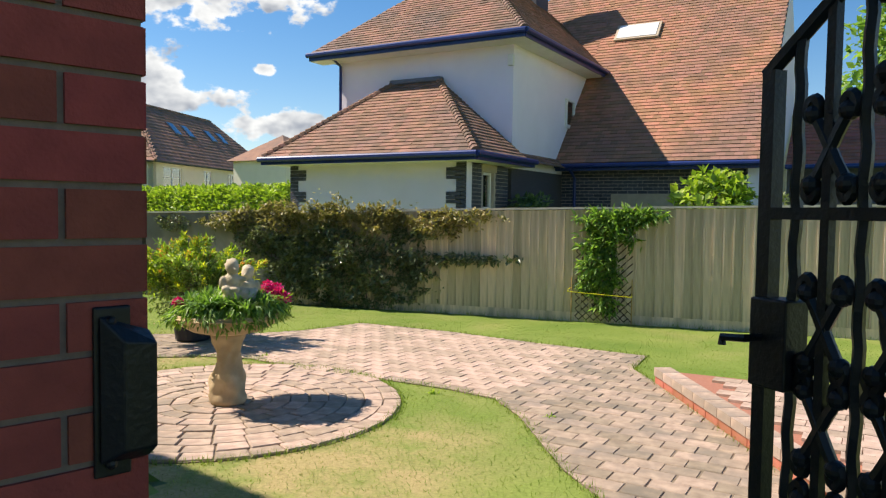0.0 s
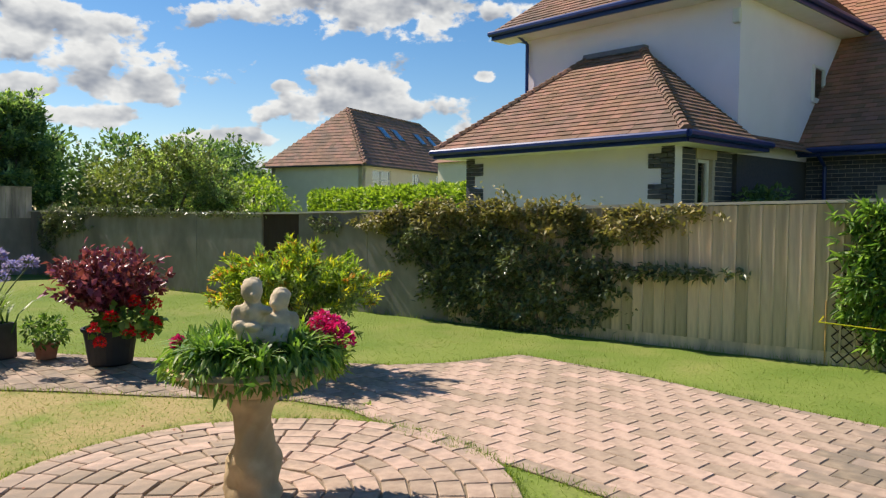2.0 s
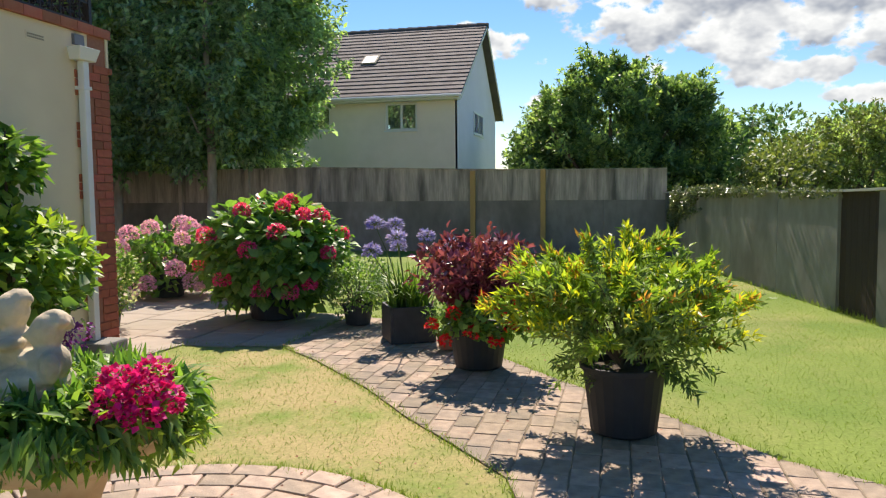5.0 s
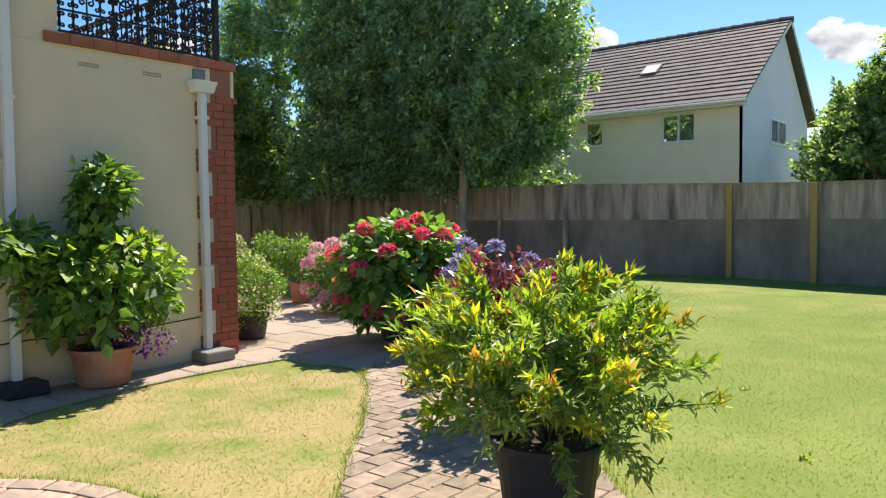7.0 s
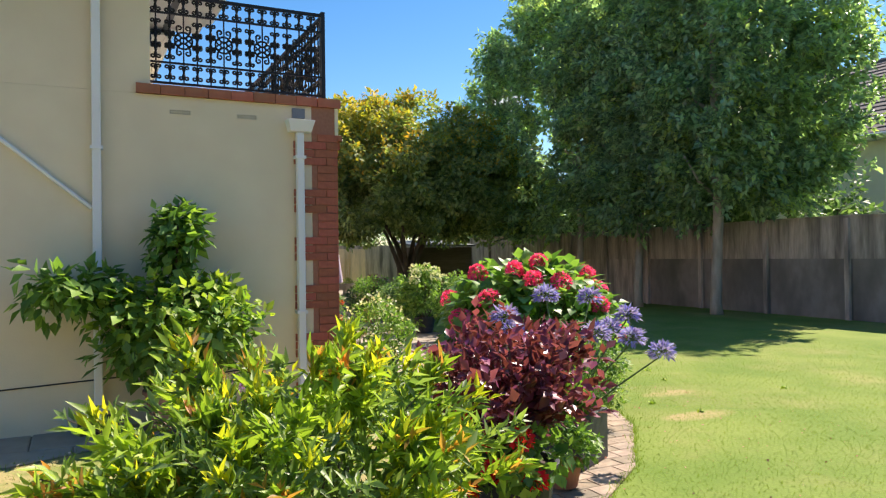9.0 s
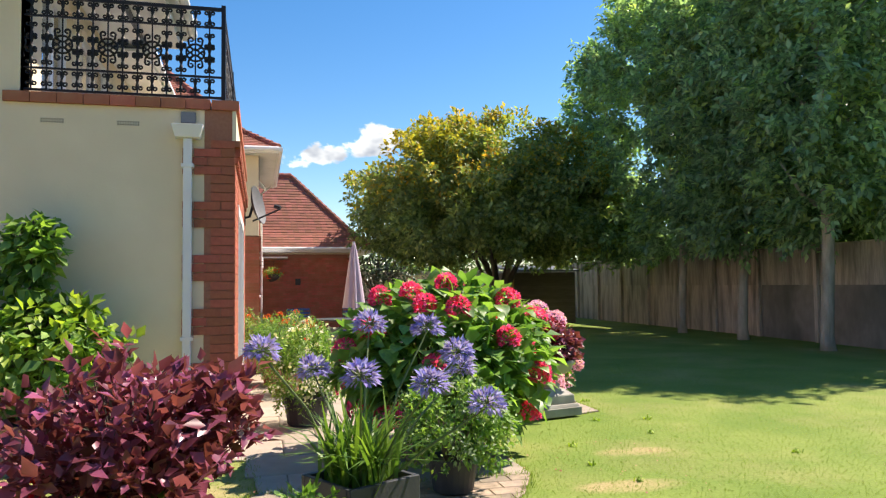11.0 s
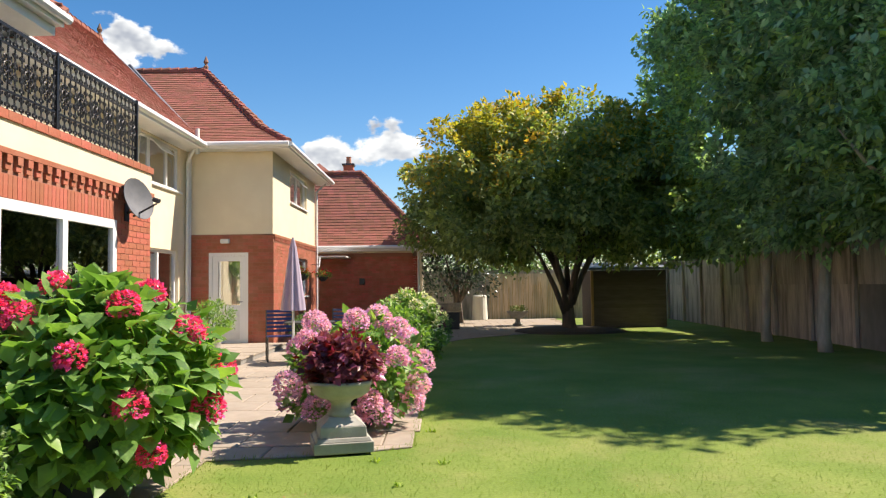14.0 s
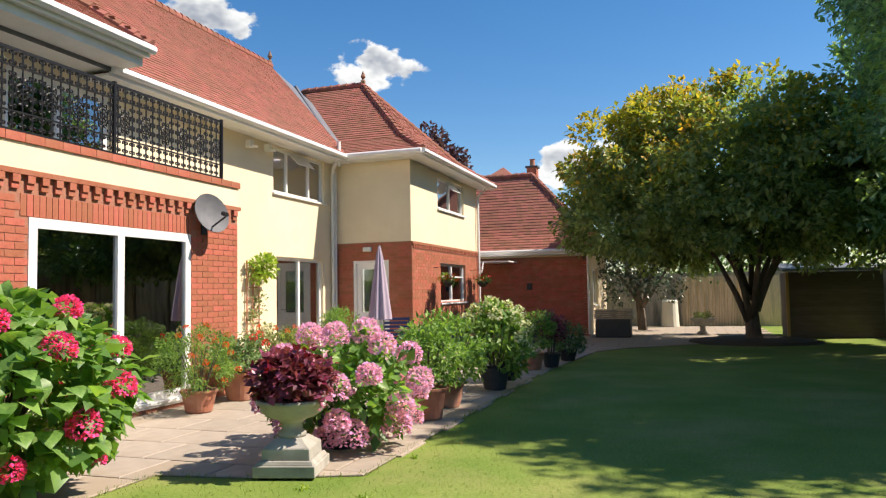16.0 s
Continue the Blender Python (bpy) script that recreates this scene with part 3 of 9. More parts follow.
def leaf_mesh(name, pts, out, size, mat, width=0.5, droop=0.0, spread=0.7, fold=0.12, jitter=0.35, seed=3, curl=0.0, cover=None):
    """Many small folded leaves at pts that point along out: one mesh of separate islands."""
    r = np.random.default_rng(seed)
    n = len(pts)
    d = out / np.maximum(np.linalg.norm(out, axis=1, keepdims=True), 1e-6)
    d = d + r.normal(0, spread, (n, 3)) + np.array([0, 0, -droop])
    up = np.array([[0, 0, 1.0]]) + r.normal(0, 0.45, (n, 3)) + out * 0.6
    B = basis(d, up)
    s = size * (1 + r.uniform(-jitter, jitter, n))
    w = width / 2
    t = np.array([[0, 0, 0], [-w, 0.42, fold], [0, 0.5, 0.0], [w, 0.42, fold], [0, 1, -curl]])
    v = np.einsum("nij,kj->nki", B, t) * s[:, None, None] + pts[:, None, :]
    f = np.array([[0, 3, 2], [0, 2, 1], [2, 3, 4], [2, 4, 1]])
    faces = (f[None] + (np.arange(n) * 5)[:, None, None]).reshape(-1, 3)
    return tri_mesh(name, v.reshape(-1, 3), faces, mat)


def tri_mesh(name, v, f, mat):
    me = bpy.data.meshes.new(name)
    me.vertices.add(len(v))
    me.vertices.foreach_set("co", np.ascontiguousarray(v, dtype=np.float32).ravel())
    me.loops.add(len(f) * 3)
    me.loops.foreach_set("vertex_index", np.ascontiguousarray(f, dtype=np.int32).ravel())
    me.polygons.add(len(f))
    me.polygons.foreach_set("loop_start", np.arange(0, len(f) * 3, 3, dtype=np.int32))
    me.update(calc_edges=True)
    me.materials.append(mat)
    return me


def clump_points(center, radii, clumps, per, clump_r, seed=1, low=-0.9, fill=0.35, top_bias=0.0, squash=0.8):
    """Leaf places in clumps near the surface of a lumpy ellipsoid."""
    r = np.random.default_rng(seed)
    d = r.normal(0, 1, (clumps * 3, 3))
    d[:, 2] += top_bias
    d /= np.linalg.norm(d, axis=1, keepdims=True)
    d = d[d[:, 2] > low][:clumps]
    k = len(d)
    rad = 1 - fill * r.uniform(0, 1, k) ** 1.7 + r.normal(0, 0.04, k)
    c = np.array(center) + d * rad[:, None] * np.array(radii)
    p = np.repeat(c, per, axis=0)
    q = r.normal(0, 1, (k * per, 3))
    q /= np.linalg.norm(q, axis=1, keepdims=True)
    p = p + q * (clump_r * r.uniform(0.25, 1, k * per) ** 0.6)[:, None] * np.array([1, 1, squash])
    out = np.repeat(d, per, axis=0) * 0.7 + q
    return p, out


def blades(name, n, cx, cy, z, length, mat, width=0.012, arch=0.7, seed=1, spread=0.08):
    r = np.random.default_rng(seed)
    a = r.uniform(0, 2 * math.pi, n)
    ln = length * r.uniform(0.6, 1.1, n)
    lean = r.uniform(0.1, arch, n)
    base = np.stack([cx + r.normal(0, spread, n), cy + r.normal(0, spread, n), np.full(n, z)], 1)
    h = np.stack([np.cos(a), np.sin(a), 0 * a], 1)
    side = np.stack([-np.sin(a), np.cos(a), 0 * a], 1)
    V = []
    for t, w in ((0, 1), (0.35, 1), (0.7, 0.8), (1.0, 0.15)):
        c = base + h * (ln * lean * t ** 1.6)[:, None] + np.array([0, 0, 1.0]) * (ln * (t - 0.55 * lean * t ** 2.6))[:, None]
        V += [c - side * width * w / 2, c + side * width * w / 2]
    v = np.stack(V, 1).reshape(-1, 3)
    f = []
    for k in range(3):
        b = 2 * k
        f += [[b, b + 1, b + 3], [b, b + 3, b + 2]]
    faces = (np.array(f)[None] + (np.arange(n) * 8)[:, None, None]).reshape(-1, 3)
    return tri_mesh(name, v, faces, mat)


def flower_ball(c, r, n, petal, mat, seed=1, low=-0.6):
    q = np.random.default_rng(seed)
    d = q.normal(0, 1, (n, 3))
    d /= np.linalg.norm(d, axis=1, keepdims=True)
    d = d[d[:, 2] > low]
    return leaf_mesh("flower_head", np.array(c) + d * r * 0.85, d * 0.9 + q.normal(0, 0.5, d.shape), petal, mat, width=0.95, spread=0.35, fold=0.1, seed=seed)

# ---- ground and paving ----
CIRCLE, CIRCLE_R = (-4.30, 4.00), 1.38
PATH_POLY = [(-5.84, 7.84), (-4.49, 7.90), (-3.30, 7.78), (-2.03, 7.74), (-1.97, 7.01), (-1.63, 6.54), (-1.25, 5.95), (-0.55, 4.86), (0.6, 3.1), (0.9, 1.2),
             (0.9, -1.2), (-0.9, -1.2), (-0.85, 2.4), (-1.21, 3.72), (-1.51, 4.0), (-1.80, 4.37), (-2.19, 4.88), (-2.59, 5.26), (-3.07, 5.33), (-3.83, 5.32),
             (-4.46, 5.24), (-5.30, 5.33), (-5.80, 5.15), (-6.20, 4.80), (-6.65, 4.39), (-7.25, 3.92), (-8.03, 3.19), (-8.50, 2.65), (-10.36, 2.65),
             (-10.15, 3.10), (-9.35, 4.05), (-8.34, 4.79), (-7.75, 5.27), (-6.99, 6.0), (-6.35, 6.5), (-6.05, 6.95)]
PATIO_POLY = [(-10.36, 2.64), (-8.50, 2.64), (-8.43, 1.68), (-7.60, 1.58), (-6.75, 1.66), (-6.10, 1.78), (-5.60, 2.0), (-3.0, 2.1), (-3.0, 1.0), (-8.3, 1.0),
              (-8.3, -3.3), (-6.6, -3.3), (-6.6, -9.65), (-8.5, -9.65), (-8.5, -16.3), (-11.5, -16.3), (-11.5, -21.8), (-16.4, -21.8), (-16.4, -15.6),
              (-14.4, -13.3), (-12.9, -11.9), (-12.3, -10.8), (-11.95, -6.6), (-11.95, 0.45), (-11.25, 0.72), (-10.40, 0.85)]
ground = part("ground", slab([(-260, -260), (260, -260), (260, 260), (-260, 260)], -0.3, 0.0), LAWN, kind="structure", label="green lawn with dry yellow patches", category="lawn")
path_bed = part("path", slab(PATH_POLY, -0.05, 0.008), JOINT, kind="structure", label="curving path of pinkish block pavers with sandy joints", category="path")
patio_bed = part("patio", slab(PATIO_POLY, -0.05, 0.006), JOINT, kind="structure", label="patio of sandy flags along the house", category="patio")
circle_bed = part("circle_paving", Geo().lathe(*CIRCLE, [(CIRCLE_R, -0.05), (CIRCLE_R, 0.008)], 48), JOINT, kind="structure",
                  label="round bed of block pavers laid in rings on the lawn", category="paving")


def paver_geo(g, pts, top):
    n = len(pts)
    cx, cy = sum(p[0] for p in pts) / n, sum(p[1] for p in pts) / n
    ins = [(cx + (x - cx) * 0.96, cy + (y - cy) * 0.93) for x, y in pts]
    g.add([(x, y, 0.0) for x, y in pts] + [(x, y, top - 0.006) for x, y in pts] + [(x, y, top) for x, y in ins],
          [(i, (i + 1) % n, n + (i + 1) % n, n + i) for i in range(n)] + [(n + i, n + (i + 1) % n, 2 * n + (i + 1) % n, 2 * n + i) for i in range(n)] + [tuple(range(2 * n, 3 * n))])
    return g


def area_of(pts):
    return sum(a[0] * b[1] - b[0] * a[1] for a, b in zip(pts, pts[1:] + pts[:1])) / 2


def clip_to_box(poly, x0, y0, x1, y1):
    """The part of a polygon inside a box, counter-clockwise."""
    pts = list(poly)
    for axis, lim, sign in ((0, x0, 1), (0, x1, -1), (1, y0, 1), (1, y1, -1)):
        out = []
        for a, b in zip(pts, pts[1:] + pts[:1]):
            da, db = sign * (a[axis] - lim), sign * (b[axis] - lim)
            if da >= 0:
                out.append((a[0], a[1]))
            if (da > 0) != (db > 0) and abs(da - db) > 1e-9:
                k = da / (da - db)
                out.append((a[0] + (b[0] - a[0]) * k, a[1] + (b[1] - a[1]) * k))
        pts = out
        if len(pts) < 3:
            return []
    clean = [p for p, q in zip(pts, pts[1:] + pts[:1]) if abs(p[0] - q[0]) + abs(p[1] - q[1]) > 1e-4]
    return clean if len(clean) < 3 or area_of(clean) > 0 else clean[::-1]


def path_pavers():
    """Staggered rows of blocks 0.21 by 0.14 m."""
    near, rest = [], Geo()
    r = random.Random(4)
    L, W = 0.215, 0.148
    y, row = -1.2, 0
    while y < 8.0:
        x = -10.6 + (L / 2 if row % 2 else 0)
        while x < 1.6:
            cx, cy = x + L / 2, y + W / 2
            corners = sum(inside(a, b, PATH_POLY) for a, b in ((x + 0.01, y + 0.01), (x + L - 0.01, y + 0.01), (x + L - 0.01, y + W - 0.01), (x + 0.01, y + W - 0.01)))
            if 0 < corners < 4:
                e = 0.003
                cut = clip_to_box(PATH_POLY, x + e, y + e, x + L - e, y + W - e)
                if len(cut) >= 3 and area_of(cut) > 0.003:
                    paver_geo(rest, cut, 0.0125)
            elif corners == 4:
                ja, jb = r.uniform(-0.004, 0.004), r.uniform(-0.004, 0.004)
                e = 0.003
                q = r.uniform(-0.012, 0.012)
                pts = [(x + e + ja, y + e + jb - q / 2), (x + L - e + ja, y + e + jb + q / 2), (x + L - e + ja, y + W - e + jb + q / 2), (x + e + ja, y + W - e + jb - q / 2)]
                top = 0.0130 + r.uniform(-0.0015, 0.003)
                if -6.4 < cx < -2.6 and 5.3 < cy < 8.0 and len(near) < 290:
                    near.append(paver_geo(Geo(), pts, top))
                else:
                    paver_geo(rest, pts, top)
            x += L
        y += W
        row += 1
    pieces_later("paver", PAVER, path_bed, near)
    part("pavers_beyond", rest, PAVER, path_bed, kind="stuff", label="rows of pinkish block pavers")


def circle_pavers():
    r = random.Random(5)
    out = []
    R = 0.0
    rings = [(0.10 + 0.142 * k, 0.10 + 0.142 * (k + 1)) for k in range(9)]
    for k, (a, b) in enumerate(rings):
        n = max(6, round(2 * math.pi * (a + b) / 2 / 0.205))
        for i in range(n):
            t0, t1 = 2 * math.pi * (i + 0.5 * (k % 2)) / n, 2 * math.pi * (i + 1 + 0.5 * (k % 2)) / n
            e, ea = 0.005, 0.006 / ((a + b) / 2)
            j = r.uniform(-0.006, 0.006)
            pts = [(CIRCLE[0] + q * math.cos(t), CIRCLE[1] + q * math.sin(t)) for q, t in
                   ((a + e + j, t0 + ea), (b - e + j, t0 + ea), (b - e + j, t1 - ea), (a + e + j, t1 - ea))]
            out.append(paver_geo(Geo(), pts, 0.020 + r.uniform(-0.003, 0.005)))
    pieces_later("paver", PAVER, circle_bed, out[-299:])
    g = Geo()
    for q in out[:-299]:
        g.add(q.v, q.f)
    if g.v:
        part("inner_pavers", g, PAVER, circle_bed, kind="stuff")


def patio_flags():
    out, r = [], random.Random(6)
    y = -21.8
    row = 0
    while y < 2.6:
        x = -16.5 + 0.3 * (row % 2)
        while x < -3.0:
            if sum(inside(a, b, PATIO_POLY) for a, b in ((x + 0.1, y + 0.1), (x + 0.5, y + 0.1), (x + 0.5, y + 0.5), (x + 0.1, y + 0.5))) < 4:
                cut = clip_to_box(PATIO_POLY, x + 0.006, y + 0.006, x + 0.594, y + 0.594)
                if len(cut) >= 3 and area_of(cut) > 0.01:
                    out.append(((x + 0.3, y + 0.3), paver_geo(Geo(), cut, 0.016)))
            else:
                e = 0.006
                out.append(((x + 0.3, y + 0.3), paver_geo(Geo(), [(x + e, y + e), (x + 0.6 - e, y + e), (x + 0.6 - e, y + 0.6 - e), (x + e, y + 0.6 - e)], 0.018 + r.uniform(-0.002, 0.002))))
            x += 0.6
        y += 0.6
        row += 1
    out.sort(key=lambda p: -p[0][1])
    pieces_later("flag", SLAB, patio_bed, [g for _, g in out[:220]])
    g = Geo()
    for _, q in out[220:]:
        g.add(q.v, q.f)
    part("flags_beyond", g, SLAB, patio_bed, kind="stuff")


path_pavers(), circle_pavers(), patio_flags()

# raised terrace of pavers beside the path, with a brick kerb
RAISED = [(-1.63, 6.54), (-0.98, 5.53), (0.2, 3.70), (3.2, 4.6), (3.2, 6.9), (-0.2, 6.62)]
raised = part("raised_terrace", slab(RAISED, -0.05, 0.125), MORTAR_RED, kind="structure", label="low raised terrace of pink pavers with a red brick riser", category="terrace")


def raised_pieces():
    out, top = [], []
    a, b = Vector((-1.63, 6.54, 0)), Vector((0.2, 3.70, 0))
    u = (b - a).normalized()
    n = Vector((u.y, -u.x, 0))
    if n.x > 0:
        n = -n
    k = 0
    while k * 0.225 < (b - a).length - 0.1:
        p = a + u * (k * 0.225 + 0.005)
        out.append(Geo().obox(p + Vector((0, 0, 0.012)) - n * 0.02, u * 0.215, n * 0.03, (0, 0, 0.062)))
        k += 1
    pieces_later("brick", BRICK, raised, out)
    caps, k = [], 0
    while k * 0.225 < (b - a).length - 0.1:
        p = a + u * (k * 0.225 + 0.004)
        caps.append(Geo().obox(p + Vector((0, 0, 0.080)) + n * 0.022, u * 0.217, -n * 0.15, (0, 0, 0.070)))
        k += 1
    y = 3.6
    r = 0
    while y < 7:
        x = -2.0 + 0.11 * (r % 2)
        while x < 2.2:
            if all(inside(p, q, RAISED) for p, q in ((x, y), (x + 0.22, y), (x + 0.22, y + 0.15), (x, y + 0.15))) and (Vector((x, y, 0)) - a).dot(-n) > 0.14:
                caps.append(Geo().obox((x + 0.004, y + 0.004, 0.11), (0.215, 0, 0), (0, 0.142, 0), (0, 0, 0.035 + random.uniform(0, 0.004))))
            x += 0.22
        y += 0.15
        r += 1
    pieces_later("paver", PAVER, raised, caps[:290])


raised_pieces()

# low terrace outside the back door
door_terrace = part("door_terrace", Geo().box(-8.78, -6.63, -9.64, -6.02, 0.0, 0.10), CONCRETE, kind="structure", label="low terrace of sandy flags with one step outside the back door", category="terrace")


def terrace_flags():
    out, r = [], random.Random(16)
    for i in range(6):
        for j in range(4):
            x, y = -8.80 + j * 0.54, -9.64 + i * 0.606
            out.append(Geo().box(x + 0.005, x + 0.535, y + 0.005, y + 0.600 + (0.03 if i == 5 else 0), 0.101, 0.122 + r.uniform(0, 0.004)))
    pieces_later("flag", SLAB, door_terrace, out)


terrace_flags()

# ---- fences ----
FA, FB = Vector((1.9, 10.82, 0)), Vector((-19.2, 6.68, 0))
FU = (FB - FA).normalized()
FN = Vector((FU.y, -FU.x, 0))
if FN.y > 0:
    FN = -FN


def fence_height(x):
    return 1.40 + max(0.0, (x + 11.5)) * 0.021


def side_fence():
    fence = thing("garden_fence", (-3, 9.9, 0), "weathered close-boarded garden fence with a pale cap rail", "fence")
    total = (FB - FA).length
    def at(x):
        return FA + FU * ((x - FA.x) / FU.x)
    boards, d, i = [], 0.0, 0
    g = Geo()
    r = random.Random(3)
    while d < total:
        p = FA + FU * d
        if p.x < -8.0:
            break
        w = 0.122
        z1 = fence_height(p.x) - 0.02
        q = p + FN * (0.012 + 0.006 * (i % 2))
        geo = Geo().obox(q + Vector((0, 0, 0.13)), FU * (w + 0.004), FN * 0.014 , (0, 0, z1 - 0.13))
        geo.obox(q + Vector((0, 0, 0.13)), FU * 0.020, FN * 0.034, (0, 0, z1 - 0.13))
        boards.append(geo)
        d += w
        i += 1
    pieces_later("board", FENCE_WOOD, fence, boards)
    g = Geo()
    g.obox(FA - FN * 0.04, FU * ((-8.0 - FA.x) / FU.x), -FN * 0.03 + FN * 0.0, (0, 0, 1.35))
    part("backing_rail", g, FENCE_WOOD, fence)
    g = Geo()
    g.obox(FA + FN * 0.03, FU * ((-8.0 - FA.x) / FU.x), -FN * 0.03, (0, 0, 0.13))
    part("gravel_board", g, FENCE_WOOD, fence)
    # smooth grey panels and a dark board gate
    x = -9.6
    edges = [-8.0, -9.4, -10.78, -11.62, -13.3, -15.1, -17.0, -19.2]
    for a, b in zip(edges, edges[1:]):
        p, q = at(a), at(b)
        z = fence_height((a + b) / 2)
        if a == -10.78:
            n = 7
            for k in range(n):
                part("gate_board", Geo().obox(p + (q - p) * (k / n) - FN * 0.02, (q - p) * (0.97 / n), FN * 0.02, (0, 0, z - 0.01)), FENCE_BROWN, fence, "dark brown gate board")
        else:
            part("panel", Geo().obox(p, (q - p) * 0.995, FN * 0.035, (0, 0, z - 0.01)), FENCE_DARK, fence, "smooth grey timber panel")
    for x in (-1.0, -2.75, -4.5, -6.3, -8.0, -9.7, -11.7):
        p = at(x)
        part("post", Geo().obox(p - FN * 0.12, FU * 0.09, FN * 0.09, (0, 0, fence_height(x) - 0.01)), FENCE_WOOD, fence)
    g = Geo()
    n = 24
    for i in range(n):
        a, b = at(1.9 - 21.1 * i / n), at(1.9 - 21.1 * (i + 1) / n)
        g.obox(a + Vector((0, 0, fence_height(a.x) - 0.01)) + FN * 0.06, b - a + Vector((0, 0, fence_height(b.x) - fence_height(a.x))), -FN * 0.12, (0, 0, 0.028))
    part("cap_rail", g, FENCE_CAP, fence, "pale cap rail along the top")


side_fence()


def back_fence():
    fence = thing("rear_fence", (-20, -4, 0), "tall grey board fence behind the lawn, lower half darker", "fence")
    pts = [Vector((-19.2, 6.68, 0)), Vector((-19.62, 3.94, 0)), Vector((-20.0, 2.2, 0)), Vector((-20.1, -1.8, 0)), Vector((-20.4, -8.0, 0)), Vector((-20.6, -22.5, 0))]
    tops = [1.92, 1.95, 2.0, 2.12, 2.1, 2.1]
    r = random.Random(9)
    boards = Geo()
    for (a, b), (za, zb) in zip(zip(pts, pts[1:]), zip(tops, tops[1:])):
        u = b - a
        n = Vector((-u.y, u.x, 0)).normalized()
        if n.x < 0:
            n = -n
        ln = u.length
        k, m = 0, int(ln / 0.125)
        for k in range(m):
            p = a + u * (k / m)
            z = za + (zb - za) * k / m
            boards.obox(p + Vector((0, 0, 1.25)) + n * (0.01 + r.uniform(0, 0.006)), u * (0.965 / m), -n * 0.02, (0, 0, z - 1.25))
        s = max(1, round(ln / 1.83))
        for k in range(s):
            p = a + u * (k / s)
            part("panel", Geo().obox(p, u * (0.995 / s), -n * 0.05, (0, 0, 1.25)), FENCE_DARK if a.y > -3 else FENCE_GREY, fence, "dark stained lower panel" if a.y > -3 else "")
            if a.y < 0:
                part("post", Geo().obox(p + n * 0.03, u.normalized() * 0.1, n * 0.07, (0, 0, za - 0.04)), FENCE_GREY, fence)
    part("upper_boarding", boards, FENCE_GREY, fence, kind="stuff")
    for y, x in ((3.94, -19.62), (2.2, -20.0)):
        part("post", Geo().box(x + 0.02, x + 0.12, y - 0.06, y + 0.06, 0, 1.97), POST_YELLOW, fence, "yellowish timber post", bevel=0.006)
    g = Geo()
    for (a, b), (za, zb) in zip(zip(pts, pts[1:]), zip(tops, tops[1:])):
        g.obox(a + Vector((-0.04, 0, za)), b - a + Vector((0, 0, zb - za)), (0.09, 0, 0), (0, 0, 0.025))
    part("cap_rail", g, FENCE_GREY, fence)
    part("end_fence", Geo().box(-20.6, -6.0, -22.6, -22.5, 0, 1.9), FENCE_GREY, kind="structure", label="grey fence closing the end of the garden", category="fence")


back_fence()

# ---- the brick-and-render house ----
house = thing("house", (-8.3, 1.05, 0), "two-storey cream and red brick house with red tiled roof", "house")
Y1, XW, XM, YE = 1.05, -8.3, -6.62, -3.33

# the flat-roofed bay
g = holed_wall((XW, YE), (0, 1), (-1, 0), Y1 - YE, 0.0, 2.86, [(YE * -1 - 2.30, -YE + 0.12, 0.12, 2.15)], 0.25)
part("bay_front_wall", g, MORTAR_RED, house, "orange-red brick wall with patio doors")
g = Geo().box(XW + 0.25, -2.0, Y1 - 0.25, Y1, 0, 2.86)
part("north_wall", g, RENDER_CREAM, house, "smooth cream rendered wall")
part("bay_side_wall", Geo().box(XW + 0.25, XM, YE, YE + 0.25, 0, 2.86), RENDER_CREAM, house)
part("render_band", Geo().box(XW - 0.012, XW + 0.02, YE - 0.012, Y1 + 0.012, 2.60, 2.86), RENDER_CREAM, house, "pale cream band under the parapet")
part("terrace_floor", Geo().box(XW + 0.02, XM, YE + 0.02, Y1 - 0.02, 2.862, 2.90), LEAD, house)
cop = []
for i in range(20):
    y = YE - 0.03 + i * (Y1 - YE + 0.06) / 20
    cop.append(Geo().box(XW - 0.035, XW + 0.19, y + 0.003, y + (Y1 - YE + 0.06) / 20 - 0.003, 2.862, 2.945))
for i in range(8):
    x = XW + 0.2 + i * 0.20
    cop.append(Geo().box(x + 0.003, x + 0.197, Y1 - 0.20, Y1 + 0.035, 2.862, 2.945))
coping = part("coping", Geo().box(XW + 0.005, XW + 0.17, YE, Y1 + 0.0, 2.861, 2.935), MORTAR_RED, house, "red brick coping")
pieces_later("coping_brick", BRICK, coping, cop)
# dentils
for i in range(26):
    y = YE + 0.05 + i * 0.168
    part("dentil", Geo().box(XW - 0.045, XW, y, y + 0.085, 2.47, 2.545), BRICK, house)
    part("dentil", Geo().box(XW - 0.028, XW, y, y + 0.085, 2.41, 2.468), BRICK, house) if i % 1 == 0 else None
part("dentil_course", Geo().box(XW - 0.048, XW, YE - 0.02, Y1 + 0.02, 2.547, 2.598), BRICK, house)


